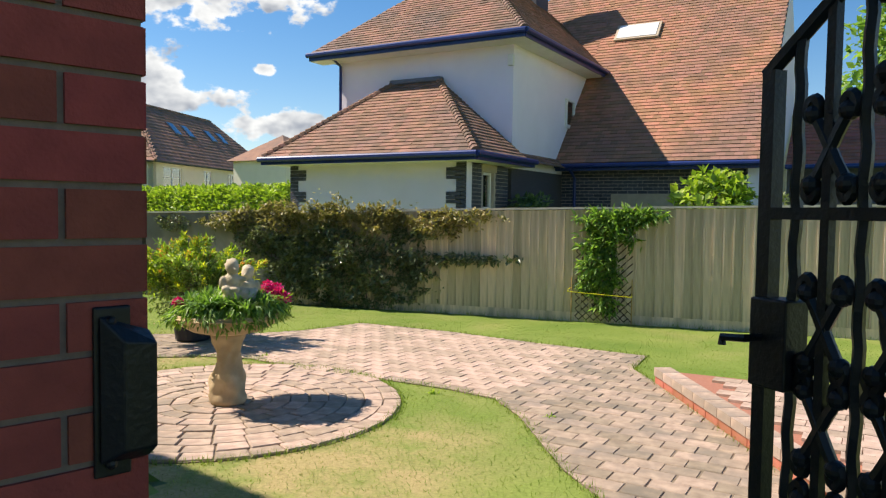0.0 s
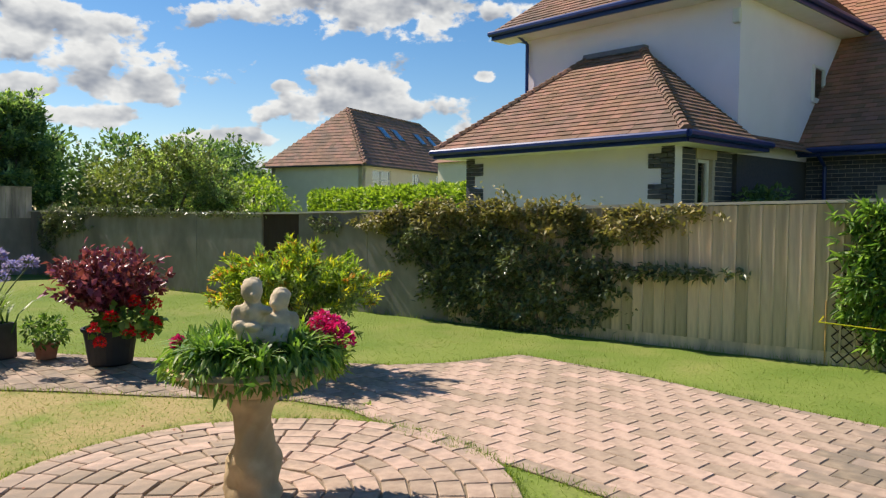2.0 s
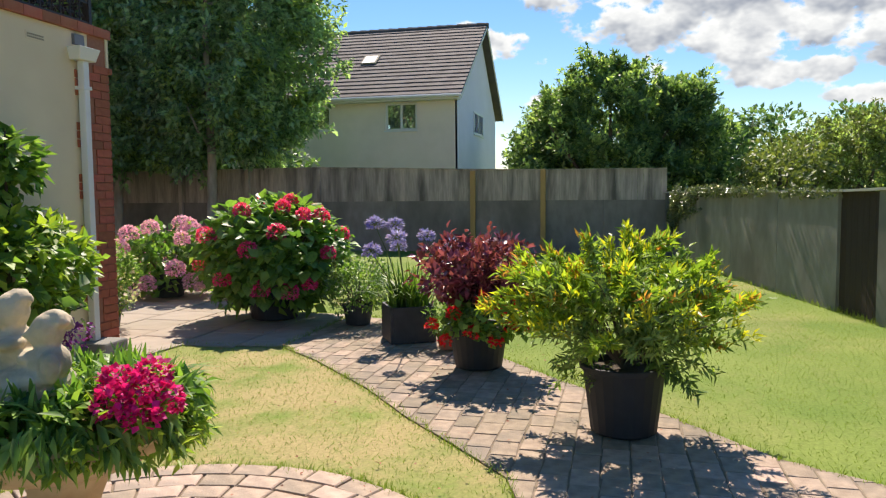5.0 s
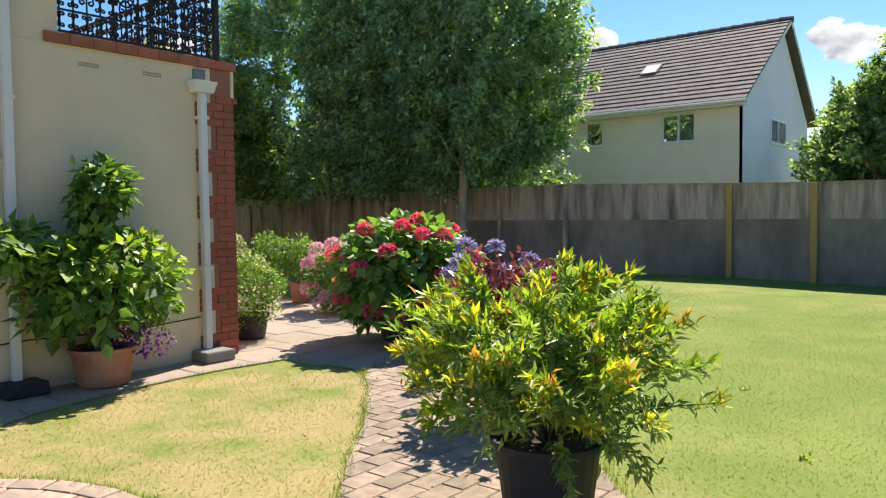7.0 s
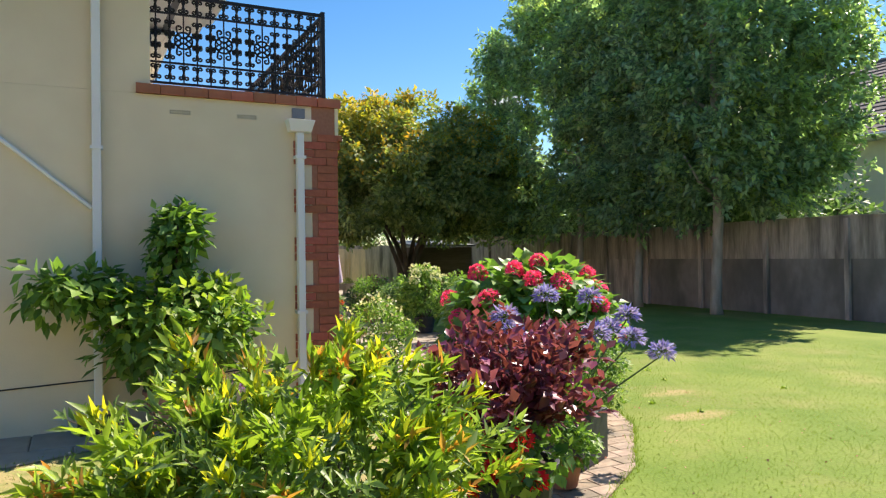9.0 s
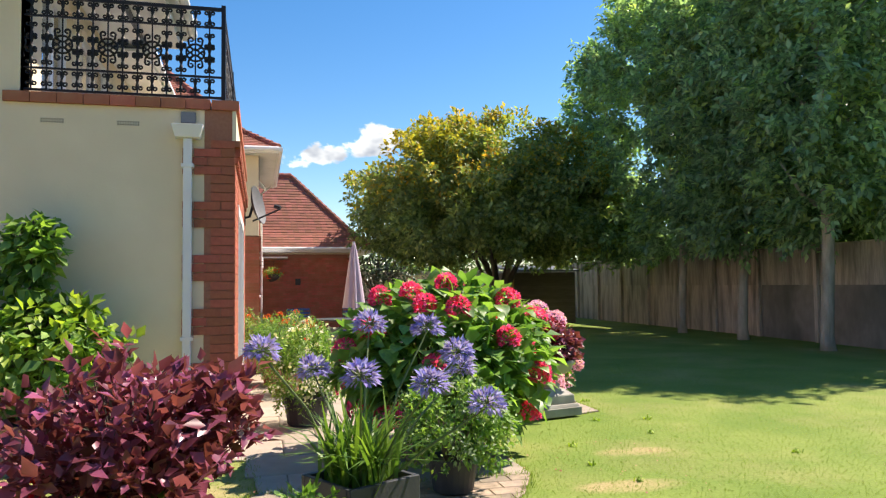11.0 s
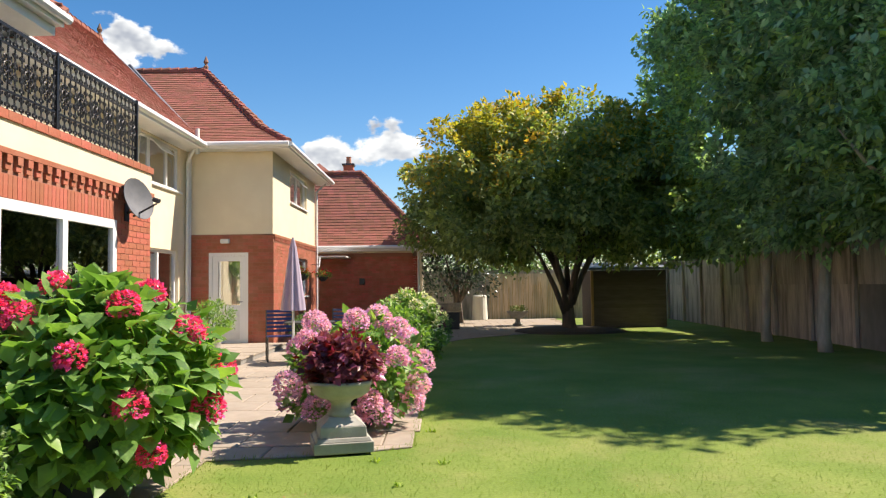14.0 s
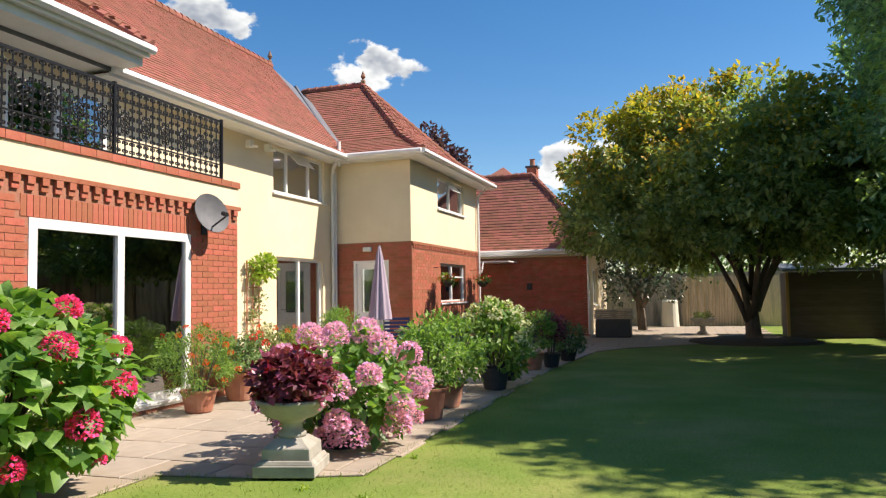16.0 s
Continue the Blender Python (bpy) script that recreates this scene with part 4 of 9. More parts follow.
def bay_bricks():
    O, U, N = (XW, YE), (0, 1), (-1, 0)
    hole = [(1.03, 3.45, 0.0, 2.15)]
    near, rest = [], Geo()
    for s, ln, z in brick_field(O, U, N, Y1 - YE, 0.03, 2.40, hole):
        if 2.15 <= z + 0.03 < 2.37 and 0.95 < s + ln / 2 < 3.6:
            continue
        if s > 3.4 or s < 1.05 and z > 0.8:
            near.append(brick_geo(Geo(), O, U, N, (s, ln, z)))
        else:
            brick_geo(rest, O, U, N, (s, ln, z))
    k = 0
    while 1.0 + k * 0.075 < 3.55:
        a = 1.0 + k * 0.075
        near.append(Geo().obox((XW + 0.03, YE + a + 0.004, 2.158), (-0.038, 0, 0), (0, 0.067, 0), (0, 0, 0.21)))
        k += 1
    wall = [o for o in house.children if o.name.startswith("bay_front_wall")][0]
    pieces_later("brick", BRICK, wall, near[:300])
    for q in near[300:]:
        rest.add(q.v, q.f)
    part("lower_bricks", rest, BRICK, house, kind="stuff")
    # corner pier towards the drive, toothed into the render
    pier = part("corner_pier", Geo().box(XW + 0.002, XW + 0.25, Y1, Y1 + 0.004, 0.0, 2.60), MORTAR_RED, house, "red brick corner pier toothed into the render")
    out = []
    for r in range(34):
        z = 0.03 + r * 0.0757
        wide = (r // 3) % 2 == 1
        n = 0.43 if not wide else 0.20
        cuts = [0, 0.225, n] if not wide and r % 2 else ([0, 0.1125, 0.3375, n] if not wide else [0, n])
        for a, b in zip(cuts, cuts[1:]):
            if b - a > 0.05:
                out.append(Geo().box(XW + a + 0.004 - (0.006 if a == 0 else 0), XW + b - 0.004, Y1 - 0.02, Y1 + 0.016, z + 0.004, z + 0.071))
    pieces_later("brick", BRICK, pier, out)


bay_bricks()
patio_door = window(house, "patio_door", (XW, -2.30), (0, 1), (-1, 0), 2.42, 0.14, 2.01, cols=(1, 1), frame=0.10, setback=-0.012)
part("track", Geo().box(XW - 0.03, XW + 0.1, -2.28, 0.10, 0.07, 0.135), WHITE_PAINT, patio_door)
tagged(patio_door, "white sliding patio doors with dark glass")

# the two-storey main block
part("main_wall", holed_wall((XM, -9.65), (0, 1), (-1, 0), 10.69, 0.0, 4.45,
                             [(0.58, 2.52, 0.15, 2.12), (0.50, 2.62, 3.38, 4.30), (6.9, 8.6, 2.95, 4.2), (9.0, 10.1, 2.95, 4.2)], 0.25), RENDER_CREAM, house, "cream rendered main wall")
w1 = window(house, "lower_window", (XM, -9.07), (0, 1), (-1, 0), 1.94, 0.15, 1.97, cols=(1, 1), frame=0.07, curtain=[(0.05, 0.9), (1.0, 1.9)])
blind = thing("vertical_blind", (XW + 0.2, -0.6, 2.1), "pale grey vertical blind behind the patio door", parent=house)
part("head_rail", Geo().box(XW + 0.17, XW + 0.22, -1.05, -0.02, 2.06, 2.10), WHITE_PAINT, blind)
for i in range(9):
    y = -0.08 - i * 0.11
    part("slat", Geo().obox((XW + 0.17, y - 0.04, 0.2), (0.055, 0.06, 0), (0.003, -0.003, 0), (0, 0, 1.86)), CURTAIN, blind)
part("dark_teal_curtain", Geo().box(XW + 0.45, XW + 0.50, -2.2, -1.75, 0.1, 2.1), TEAL, house)
# invented pale wall close behind the patio doors, lightening the view through the glass
part("room_partition", Geo().box(-6.0, -5.9, -3.0, 0.7, 0.03, 2.5), ROOM, house)
w2 = window(house, "upper_window", (XM, -9.15), (0, 1), (-1, 0), 2.12, 3.38, 0.92, cols=(0.8, 1.2, 0.8), frame=0.055, open_top=True, curtain=[(0.05, 0.60), (1.5, 2.05)])
w3 = window(house, "balcony_door", (XM, -2.75), (0, 1), (-1, 0), 1.70, 2.95, 1.25, cols=(1, 1), frame=0.09, sill=False, curtain=[(0.1, 0.7)])
w4 = window(house, "balcony_door", (XM, -0.65), (0, 1), (-1, 0), 1.10, 2.95, 1.25, cols=(1, 1), frame=0.09, sill=False, curtain=[(0.1, 0.9)])
for w, t in ((w1, "white framed full-height window with net curtains"), (w2, "white casement window with its fanlight propped open"),
             (w3, "white glazed balcony doors"), (w4, "white glazed balcony doors")):
    tagged(w, t)
part("upper_north_wall", Geo().box(XM, -2.0, Y1 - 0.25, Y1 - 0.002, 2.862, 4.45), RENDER_CREAM, house)
part("room_floor", Geo().box(XM + 0.26, -0.6, -14.7, Y1 - 0.26, 2.55, 2.62), ROOM, house)
part("ground_floor", Geo().box(XW + 0.26, -0.6, -14.7, Y1 - 0.26, 0.0, 0.03), ROOM, house)
part("room_back", Geo().box(-3.2, -3.1, -14.7, Y1 - 0.26, 0.03, 4.4), ROOM, house)
part("east_wall", Geo().box(-2.0, -1.75, -20.0, Y1, 0, 4.45), RENDER_CREAM, house)

# main roof
RX, RZ, EX, EZ = -3.65, 7.60, -7.12, 4.42
roof = thing("main_roof", (RX, -5, EZ), parent=house)
front = [(EX, 1.75, EZ), (EX, -12.0, EZ), (RX, -11.74, RZ), (RX, -2.2, RZ)]
slope_under(roof, "boarding", front)
part("front_slope", tiled(Geo(), (EX, 1.75, EZ), (EX, -9.4, EZ), (RX, -11.74, RZ), (RX, -2.2, RZ), 0.105, seed=11), TILE_RED, roof, "small red clay tiles in close courses", kind="stuff")
slope_under(roof, "boarding", [(-0.2, 1.75, EZ), (EX, 1.75, EZ), (RX, -2.2, RZ)])
part("end_slope", tiled(Geo(), (-0.2, 1.75, EZ), (EX, 1.75, EZ), (RX, -2.2, RZ), (RX, -2.2, RZ), 0.21, 0.33, seed=12), TILE_RED, roof, kind="stuff")
slope_under(roof, "boarding", [(-0.2, -14, EZ), (-0.2, 1.75, EZ), (RX, -2.2, RZ), (RX, -11.74, RZ)], TILE_RED)
part("ridge", hip_tiles(Geo(), (RX, -2.2, RZ), (RX, -11.74, RZ)), TILE_RED, roof)
part("hip", hip_tiles(Geo(), (EX, 1.75, EZ), (RX, -2.2, RZ)), TILE_RED, roof)
part("finial", Geo().lathe(RX, -11.74, [(0.05, RZ), (0.06, RZ + 0.12), (0.03, RZ + 0.18), (0.07, RZ + 0.26), (0.01, RZ + 0.42)], 8), TILE_BROWN, roof, "dark clay finial")
part("soffit", Geo().box(EX + 0.02, XM, -9.4, -2.2, EZ - 0.10, EZ - 0.07), WHITE_WOOD, roof, "white soffit")
part("gutter", Geo().tube([(EX - 0.03, -2.2, EZ - 0.02), (EX - 0.03, -9.35, EZ - 0.02)], 0.06, 8), WHITE_PAINT, roof, "white gutter")
part("fascia", Geo().box(EX, EX + 0.03, -9.4, -2.2, EZ - 0.12, EZ + 0.0), WHITE_PAINT, roof)

# the roof over the balcony
BX, BZ = -7.62, 4.66
bal_roof = thing("balcony_roof", (BX, -0.5, BZ), parent=house)
bl, br, tr, tl = (BX, 1.85, BZ), (BX, -2.35, BZ), (-5.2, -1.3, 6.35), (-5.2, 1.0, 6.35)
slope_under(bal_roof, "boarding", [bl, br, tr, tl])
part("front_slope", tiled(Geo(), bl, br, tr, tl, 0.105, seed=13), TILE_RED, bal_roof, kind="stuff")
part("end_slope", tiled(Geo(), br, (-6.2, -2.35, 4.9), (-5.2, -1.3, 6.35), (-5.2, -1.3, 6.35), 0.12, seed=14), TILE_RED, bal_roof, kind="stuff")
part("hip", hip_tiles(Geo(), br, tr), TILE_RED, bal_roof)
part("soffit", Geo().box(BX + 0.03, XM - 0.3, -2.33, 1.75, BZ - 0.13, BZ - 0.10), WHITE_WOOD, bal_roof, "white soffit over the balcony")
part("soffit_end", Geo().box(XM - 0.9, XM, -2.33, 1.75, BZ - 0.24, BZ - 0.131), WHITE_WOOD, bal_roof)
part("gutter", Geo().tube([(BX - 0.04, 1.8, BZ - 0.03), (BX - 0.04, -2.38, BZ - 0.03)], 0.06, 8), WHITE_PAINT, bal_roof, "white gutter")
part("fascia", Geo().box(BX, BX + 0.03, -2.35, 1.8, BZ - 0.13, BZ), WHITE_PAINT, bal_roof)

# the wing with brick below and render above
WX, WY, WY2 = -8.50, -9.65, -15.0
WB = 2.50
g = holed_wall((WX, WY2), (0, 1), (-1, 0), WY - WY2, 0, WB, [(-13.72 - WY2, -11.60 - WY2, 1.10, 2.08)], 0.25)
g = holed_wall((WX + 0.002, WY), (1, 0), (0, 1), XM - WX + 0.2, 0, WB, [(0.55, 1.42, 0.08, 2.10)], 0.25, g)
wing_lower = part("wing_lower_wall", g, MORTAR_RED, house, "orange-red brick lower wall")
g = holed_wall((WX + 0.015, WY2), (0, 1), (-1, 0), WY - WY2 - 0.01, WB + 0.002, 4.45, [(-13.72 - WY2, -11.52 - WY2, 3.42, 4.22)], 0.23)
g = holed_wall((WX + 0.24, WY - 0.015), (1, 0), (0, 1), XM - WX, WB + 0.002, 4.45, [], 0.25, g)
g.box(WX + 0.24, XM, WY2, WY2 + 0.2, 0.002, 4.45)
part("wing_upper_wall", g, RENDER_CREAM, house, "cream rendered upper wall")
rest = Geo()
for s, ln, z in brick_field((WX, WY2), (0, 1), (-1, 0), WY - WY2, 0.0, 2.33, [(-13.72 - WY2, -11.60 - WY2, 1.10, 2.08)]):
    brick_geo(rest, (WX, WY2), (0, 1), (-1, 0), (s, ln, z))
for s, ln, z in brick_field((WX, WY), (1, 0), (0, 1), XM - WX, 0.0, 2.5, [(0.55, 1.42, 0.0, 2.10)]):
    brick_geo(rest, (WX, WY), (1, 0), (0, 1), (s, ln, z))
for i in range(40):
    y = WY2 + 0.03 + i * 0.133
    rest.box(WX - 0.035, WX + 0.01, y, y + 0.066, 2.36, 2.44)
rest.box(WX - 0.04, WX + 0.01, WY2, WY + 0.01, 2.443, 2.50)
part("wing_bricks", rest, BRICK, house, kind="stuff", label="orange-red brickwork with a toothed top course")
w5 = window(house, "kitchen_window", (WX, -13.72), (0, 1), (-1, 0), 2.12, 1.10, 0.98, cols=(1, 1), rows=(2, 1), frame=0.06, curtain=[(0.1, 0.9), (1.3, 2.0)])
w6 = window(house, "bedroom_window", (WX + 0.015, -13.72), (0, 1), (-1, 0), 2.20, 3.42, 0.80, cols=(1, 1), frame=0.06, open_top=True, curtain=[(0.1, 1.0), (1.2, 2.1)])
tagged(w5, "white casement window with small top lights"), tagged(w6, "white casement window on the upper floor")
door = thing("back_door", (WX + 1.0, WY, 0.08), "white half-glazed back door with a white frame", parent=house)
dg = Geo().box(WX + 0.55, WX + 0.62, WY - 0.09, WY - 0.01, 0.08, 2.10).box(WX + 1.35, WX + 1.42, WY - 0.09, WY - 0.01, 0.08, 2.10).box(WX + 0.62, WX + 1.35, WY - 0.09, WY - 0.01, 2.03, 2.10)
part("frame", dg, WHITE_PAINT, door)
dg = Geo().box(WX + 0.625, WX + 1.345, WY - 0.08, WY - 0.035, 0.085, 0.95).box(WX + 0.625, WX + 0.74, WY - 0.08, WY - 0.035, 0.95, 2.025)
dg.box(WX + 1.23, WX + 1.345, WY - 0.08, WY - 0.035, 0.95, 2.025).box(WX + 0.74, WX + 1.23, WY - 0.08, WY - 0.035, 1.91, 2.025)
part("leaf", dg, WHITE_PAINT, door)
part("lower_panel", Geo().box(WX + 0.74, WX + 1.23, WY - 0.035, WY - 0.025, 0.2, 0.85), WHITE_WOOD, door, bevel=0.004)
part("pane", Geo().box(WX + 0.742, WX + 1.228, WY - 0.062, WY - 0.056, 0.952, 1.908), GLASS, door)
part("blind", Geo().box(WX + 0.742, WX + 1.228, WY - 0.12, WY - 0.11, 0.96, 1.9), CURTAIN, door)
part("handle", Geo().tube([(WX + 0.68, WY - 0.03, 1.02), (WX + 0.68, WY + 0.02, 1.02), (WX + 0.80, WY + 0.02, 1.02)], 0.009, 6), LEAD, door, "chrome lever handle")
part("step", Geo().box(WX + 0.45, WX + 1.5, WY - 0.02, WY + 0.32, 0.0, 0.075), CONCRETE, door, bevel=0.008)
part("bulkhead_light", Geo().box(WX + 0.95, WX + 1.15, WY + 0.017, WY + 0.09, 2.30, 2.40), WHITE_WOOD, house, "small white bulkhead light", bevel=0.02)

wing_roof = thing("wing_roof", (-6, -12.3, 4.45), parent=house)
E0, E1, E2, E3 = (-8.92, -9.25, 4.45), (-8.92, -15.35, 4.45), (-6.12, -12.4, 6.95), (-4.3, -12.4, 6.95)
k = lambda a, b, t, dz: (a[0] + (b[0] - a[0]) * t, a[1] + (b[1] - a[1]) * t, a[2] + (b[2] - a[2]) * t - dz)
# bell-cast slopes: a flatter foot, then the steep part
F0, F1 = k(E0, E2, 0.28, 0.20), k(E1, E2, 0.28, 0.20)
V0 = (-7.0, -9.25, 4.45)
VM = k(V0, E3, 0.28, 0.20)
T1, T2 = (-4.3, -15.35, 4.45), None
TM = k(T1, E3, 0.28, 0.20)
for i, q in enumerate(([E0, E1, F1, F0], [F0, F1, E2, E2], [V0, E0, F0, VM], [VM, F0, E2, E3], [E1, T1, TM, F1], [F1, TM, E3, E2])):
    # corners are bottom left, bottom right, top right, top left seen from outside
    a, b, c, d = q
    slope_under(wing_roof, "boarding", [a, b, c, d] if c != d else [a, b, c])
    part("slope", tiled(Geo(), a, b, c, d, 0.105, seed=20 + i), TILE_RED, wing_roof, kind="stuff", label="courses of red clay tiles")
part("ridge", hip_tiles(Geo(), E2, E3), TILE_RED, wing_roof)
part("hip", hip_tiles(hip_tiles(Geo(), E0, F0, 0.09), F0, E2, 0.09), TILE_RED, wing_roof, kind="stuff")
part("hip", hip_tiles(hip_tiles(Geo(), E1, F1, 0.09), F1, E2, 0.09), TILE_RED, wing_roof, kind="stuff")
part("valley", Geo().tube([Vector(V0) + Vector((0.0, 0.06, 0.02)), Vector((-4.35, -11.9, 6.98))], 0.05, 6), LEAD, wing_roof, "dark lead valley")
part("finial", Geo().lathe(-6.12, -12.4, [(0.05, 6.95), (0.07, 7.08), (0.03, 7.14), (0.07, 7.2), (0.01, 7.36)], 8), TILE_BROWN, wing_roof, "dark clay finial")
g = Geo().box(E0[0] + 0.02, WX, -15.3, -9.27, 4.33, 4.36).box(WX, XM, -9.63, -9.27, 4.33, 4.36)
part("soffit", g, WHITE_WOOD, wing_roof, "white soffit")
g = Geo().tube([(-8.96, -9.22, 4.42), (-8.96, -15.4, 4.42)], 0.06, 8).tube([(-8.93, -9.2, 4.42), (-7.0, -9.2, 4.42)], 0.06, 8)
part("gutter", g, WHITE_PAINT, wing_roof, "white gutter")
g = Geo().box(-8.92, -8.89, -15.35, -9.25, 4.33, 4.45).box(-8.89, -7.0, -9.28, -9.25, 4.33, 4.45)
part("fascia", g, WHITE_PAINT, wing_roof)

# garage
garage = thing("garage", (-10, -18, 0), "single-storey dark red brick garage with a hipped red tiled roof", "garage")
GX0, GX1, GY0, GY1 = -11.5, -5.0, -16.45, -21.0
part("front_wall", Geo().box(GX0 + 0.02, GX1, GY0 - 0.2, GY0, 0, 2.40), MORTAR_RED, garage)
rest = Geo()
for s, ln, z in brick_field((GX0 + 0.02, GY0), (1, 0), (0, 1), 4.6, 0, 2.32):
    brick_geo(rest, (GX0 + 0.02, GY0), (1, 0), (0, 1), (s, ln, z))
part("bricks", rest, BRICK, garage, kind="stuff")
part("side_wall", holed_wall((GX0, GY1), (0, 1), (-1, 0), GY0 - GY1, 0, 2.40, [(2.7, 3.9, 0.9, 2.0)], 0.2), RENDER_CREAM, garage, "cream rendered side wall")
window(garage, "side_window", (GX0, GY1 + 2.7), (0, 1), (-1, 0), 1.2, 0.9, 1.1, cols=(1, 1))
part("back_wall", Geo().box(GX0, GX1, GY1, GY1 + 0.2, 0, 2.4), RENDER_CREAM, garage)
part("band", Geo().box(GX0 - 0.01, GX1, GY0 - 0.1, GY0 + 0.03, 2.36, 2.50), RENDER_CREAM, garage, "cream band under the eave")
g0, g1, g2, g3 = (-12.1, -16.05, 2.55), (-4.5, -16.05, 2.55), (-6.5, -18.0, 5.10), (-9.55, -18.0, 5.10)
g4, g5 = (-12.1, -21.4, 2.55), (-4.5, -21.4, 2.55)
gf, gg, gh = k(g0, g3, 0.25, 0.13), k(g1, g2, 0.25, 0.13), k(g4, g3, 0.25, 0.13)
for i, q in enumerate(([g1, g0, gf, gg], [gg, gf, g3, g2], [g0, g4, gh, gf], [gf, gh, g3, g3])):
    a, b, c, d = q
    slope_under(garage, "boarding", [a, b, c, d] if c != d else [a, b, c])
    part("roof_slope", tiled(Geo(), a, b, c, d, 0.115, 0.19, seed=40 + i), TILE_RED, garage, kind="stuff", label="courses of red clay tiles")
slope_under(garage, "boarding", [g4, g5, g2, g3], TILE_RED)
part("hip", hip_tiles(hip_tiles(Geo(), g0, gf, 0.09), gf, g3, 0.09), TILE_RED, garage, kind="stuff")
part("ridge", hip_tiles(Geo(), g3, g2), TILE_RED, garage)
part("gutter", Geo().tube([(-12.14, -16.0, 2.52), (-4.5, -16.0, 2.52)], 0.06, 8).tube([(-12.14, -16.0, 2.52), (-12.14, -21.4, 2.52)], 0.06, 8), WHITE_PAINT, garage, "white gutter")
part("fascia", Geo().box(-12.1, -4.5, -16.08, -16.05, 2.42, 2.55).box(-12.1, -12.07, -21.4, -16.08, 2.42, 2.55), WHITE_PAINT, garage)
part("soffit", Geo().box(-12.07, GX0, -21.4, -16.08, 2.41, 2.43).box(GX0, -4.5, GY0 + 0.03, -16.08, 2.41, 2.43), WHITE_WOOD, garage)

# ---- the white house over the fence ----
nb = thing("white_house", (-8.5, 14, 0), "white rendered house with brown tiled hipped roofs and blue gutters", "house")
AX0, AX1, AY0 = -10.85, -6.43, 13.67
part("upper_wall", Geo().box(AX0, AX1, AY0, 20.5, 2.4, 4.98), RENDER_WHITE, nb, "white rendered upper walls")
part("lower_wall", Geo().box(-10.2, -6.44, AY0 + 0.02, 20.5, 0, 2.4), BRICK_DARK, nb)
BX0, BX1, BY0 = -10.75, -6.50, 11.90
part("extension_front_wall", Geo().box(BX0, BX1, BY0, BY0 + 0.2, 0, 2.5), RENDER_WHITE, nb, "white rendered extension wall")
g = holed_wall((BX1 - 0.02, BY0), (0, 1), (1, 0), 4.25, 0, 2.40, [(0.70, 1.15, 0.9, 2.27), (3.05, 4.0, 1.2, 2.02)], 0.2)
ext_side = part("extension_side_wall", g, MORTAR, nb, "slate-grey brick side wall")
part("extension_west_wall", Geo().box(BX0, BX0 + 0.2, BY0 + 0.2, AY0, 0, 2.5), RENDER_WHITE, nb)
dark, dark_rest = [], Geo()
for s, ln, z in brick_field((BX1 - 0.02, BY0), (0, 1), (1, 0), 4.25, 1.2, 2.42, [(0.62, 1.22, 0.9, 2.42), (2.95, 4.1, 1.2, 2.42)]):
    dark.append(brick_geo(Geo(), (BX1 - 0.02, BY0), (0, 1), (1, 0), (s, ln, z)))
for side in (0, 1):
    for r in range(17):
        z = 1.2 + r * 0.075
        wide = 0.215 if (r // 3) % 2 else 0.43
        cuts = [0, 0.225, wide] if wide > 0.3 and r % 2 else ([0, wide] if wide < 0.3 else [0, 0.1125, 0.3375, wide])
        for a, b in zip(cuts, cuts[1:]):
            if b - a > 0.05:
                x0, x1 = (BX1 - b, BX1 - a) if side else (BX0 + a, BX0 + b)
                dark.append(Geo().box(x0 + 0.004, x1 - 0.004, BY0 - 0.018, BY0 + 0.01, z + 0.004, z + 0.070))
pieces_later("brick", BRICK_DARK, ext_side, dark[:300])
part("lintel", Geo().box(BX1 - 0.03, BX1 + 0.0, BY0 + 0.62, BY0 + 1.25, 2.27, 2.42).box(BX1 - 0.03, BX1 + 0.0, BY0 + 2.95, BY0 + 4.15, 2.03, 2.42), STONE, nb, "pale stone lintels")
wn1 = window(nb, "narrow_window", (BX1 - 0.02, BY0 + 0.70), (0, 1), (1, 0), 0.45, 0.9, 1.37, cols=(1,), rows=(1, 1), frame=0.05, mat=WHITE_PAINT)
wn2 = window(nb, "side_window", (BX1 - 0.02, BY0 + 3.05), (0, 1), (1, 0), 0.95, 1.2, 0.82, cols=(1, 1), frame=0.06, mat=WHITE_PAINT)
# extension roof
e0, e1, e2, e3 = (-11.15, 11.48, 2.56), (-6.10, 11.48, 2.56), (-8.15, 13.62, 4.28), (-9.25, 13.62, 4.28)
ex = thing("extension_roof", (-8.6, 12.5, 2.5), parent=nb)
e4 = (-6.10, 13.66, 2.56)
e5 = (-11.15, 13.66, 2.56)
part("front_slope", tiled(Geo(), e0, e1, e2, e3, 0.115, 0.18, 0.02, seed=50), TILE_BROWN, ex, "courses of brown clay tiles", kind="stuff")
part("side_slope", tiled(Geo(), e1, e4, (-8.15, 13.62, 4.28), (-8.15, 13.62, 4.28), 0.115, 0.18, 0.02, seed=51), TILE_BROWN, ex, kind="stuff")
part("side_slope", tiled(Geo(), e5, e0, (-9.25, 13.62, 4.28), (-9.25, 13.62, 4.28), 0.115, 0.18, 0.02, seed=52), TILE_BROWN, ex, kind="stuff")
for q in ([e0, e1, e2, e3], [e1, e4, e2], [e5, e0, e3]):
    slope_under(ex, "boarding", q)
part("hip", hip_tiles(Geo(), e1, e2, 0.09, 0.13), TILE_BROWN, ex, "bonnet tiles on the hip", kind="stuff")
part("hip", hip_tiles(Geo(), e0, e3, 0.09, 0.13), TILE_BROWN, ex, "bonnet tiles on the hip", kind="stuff")
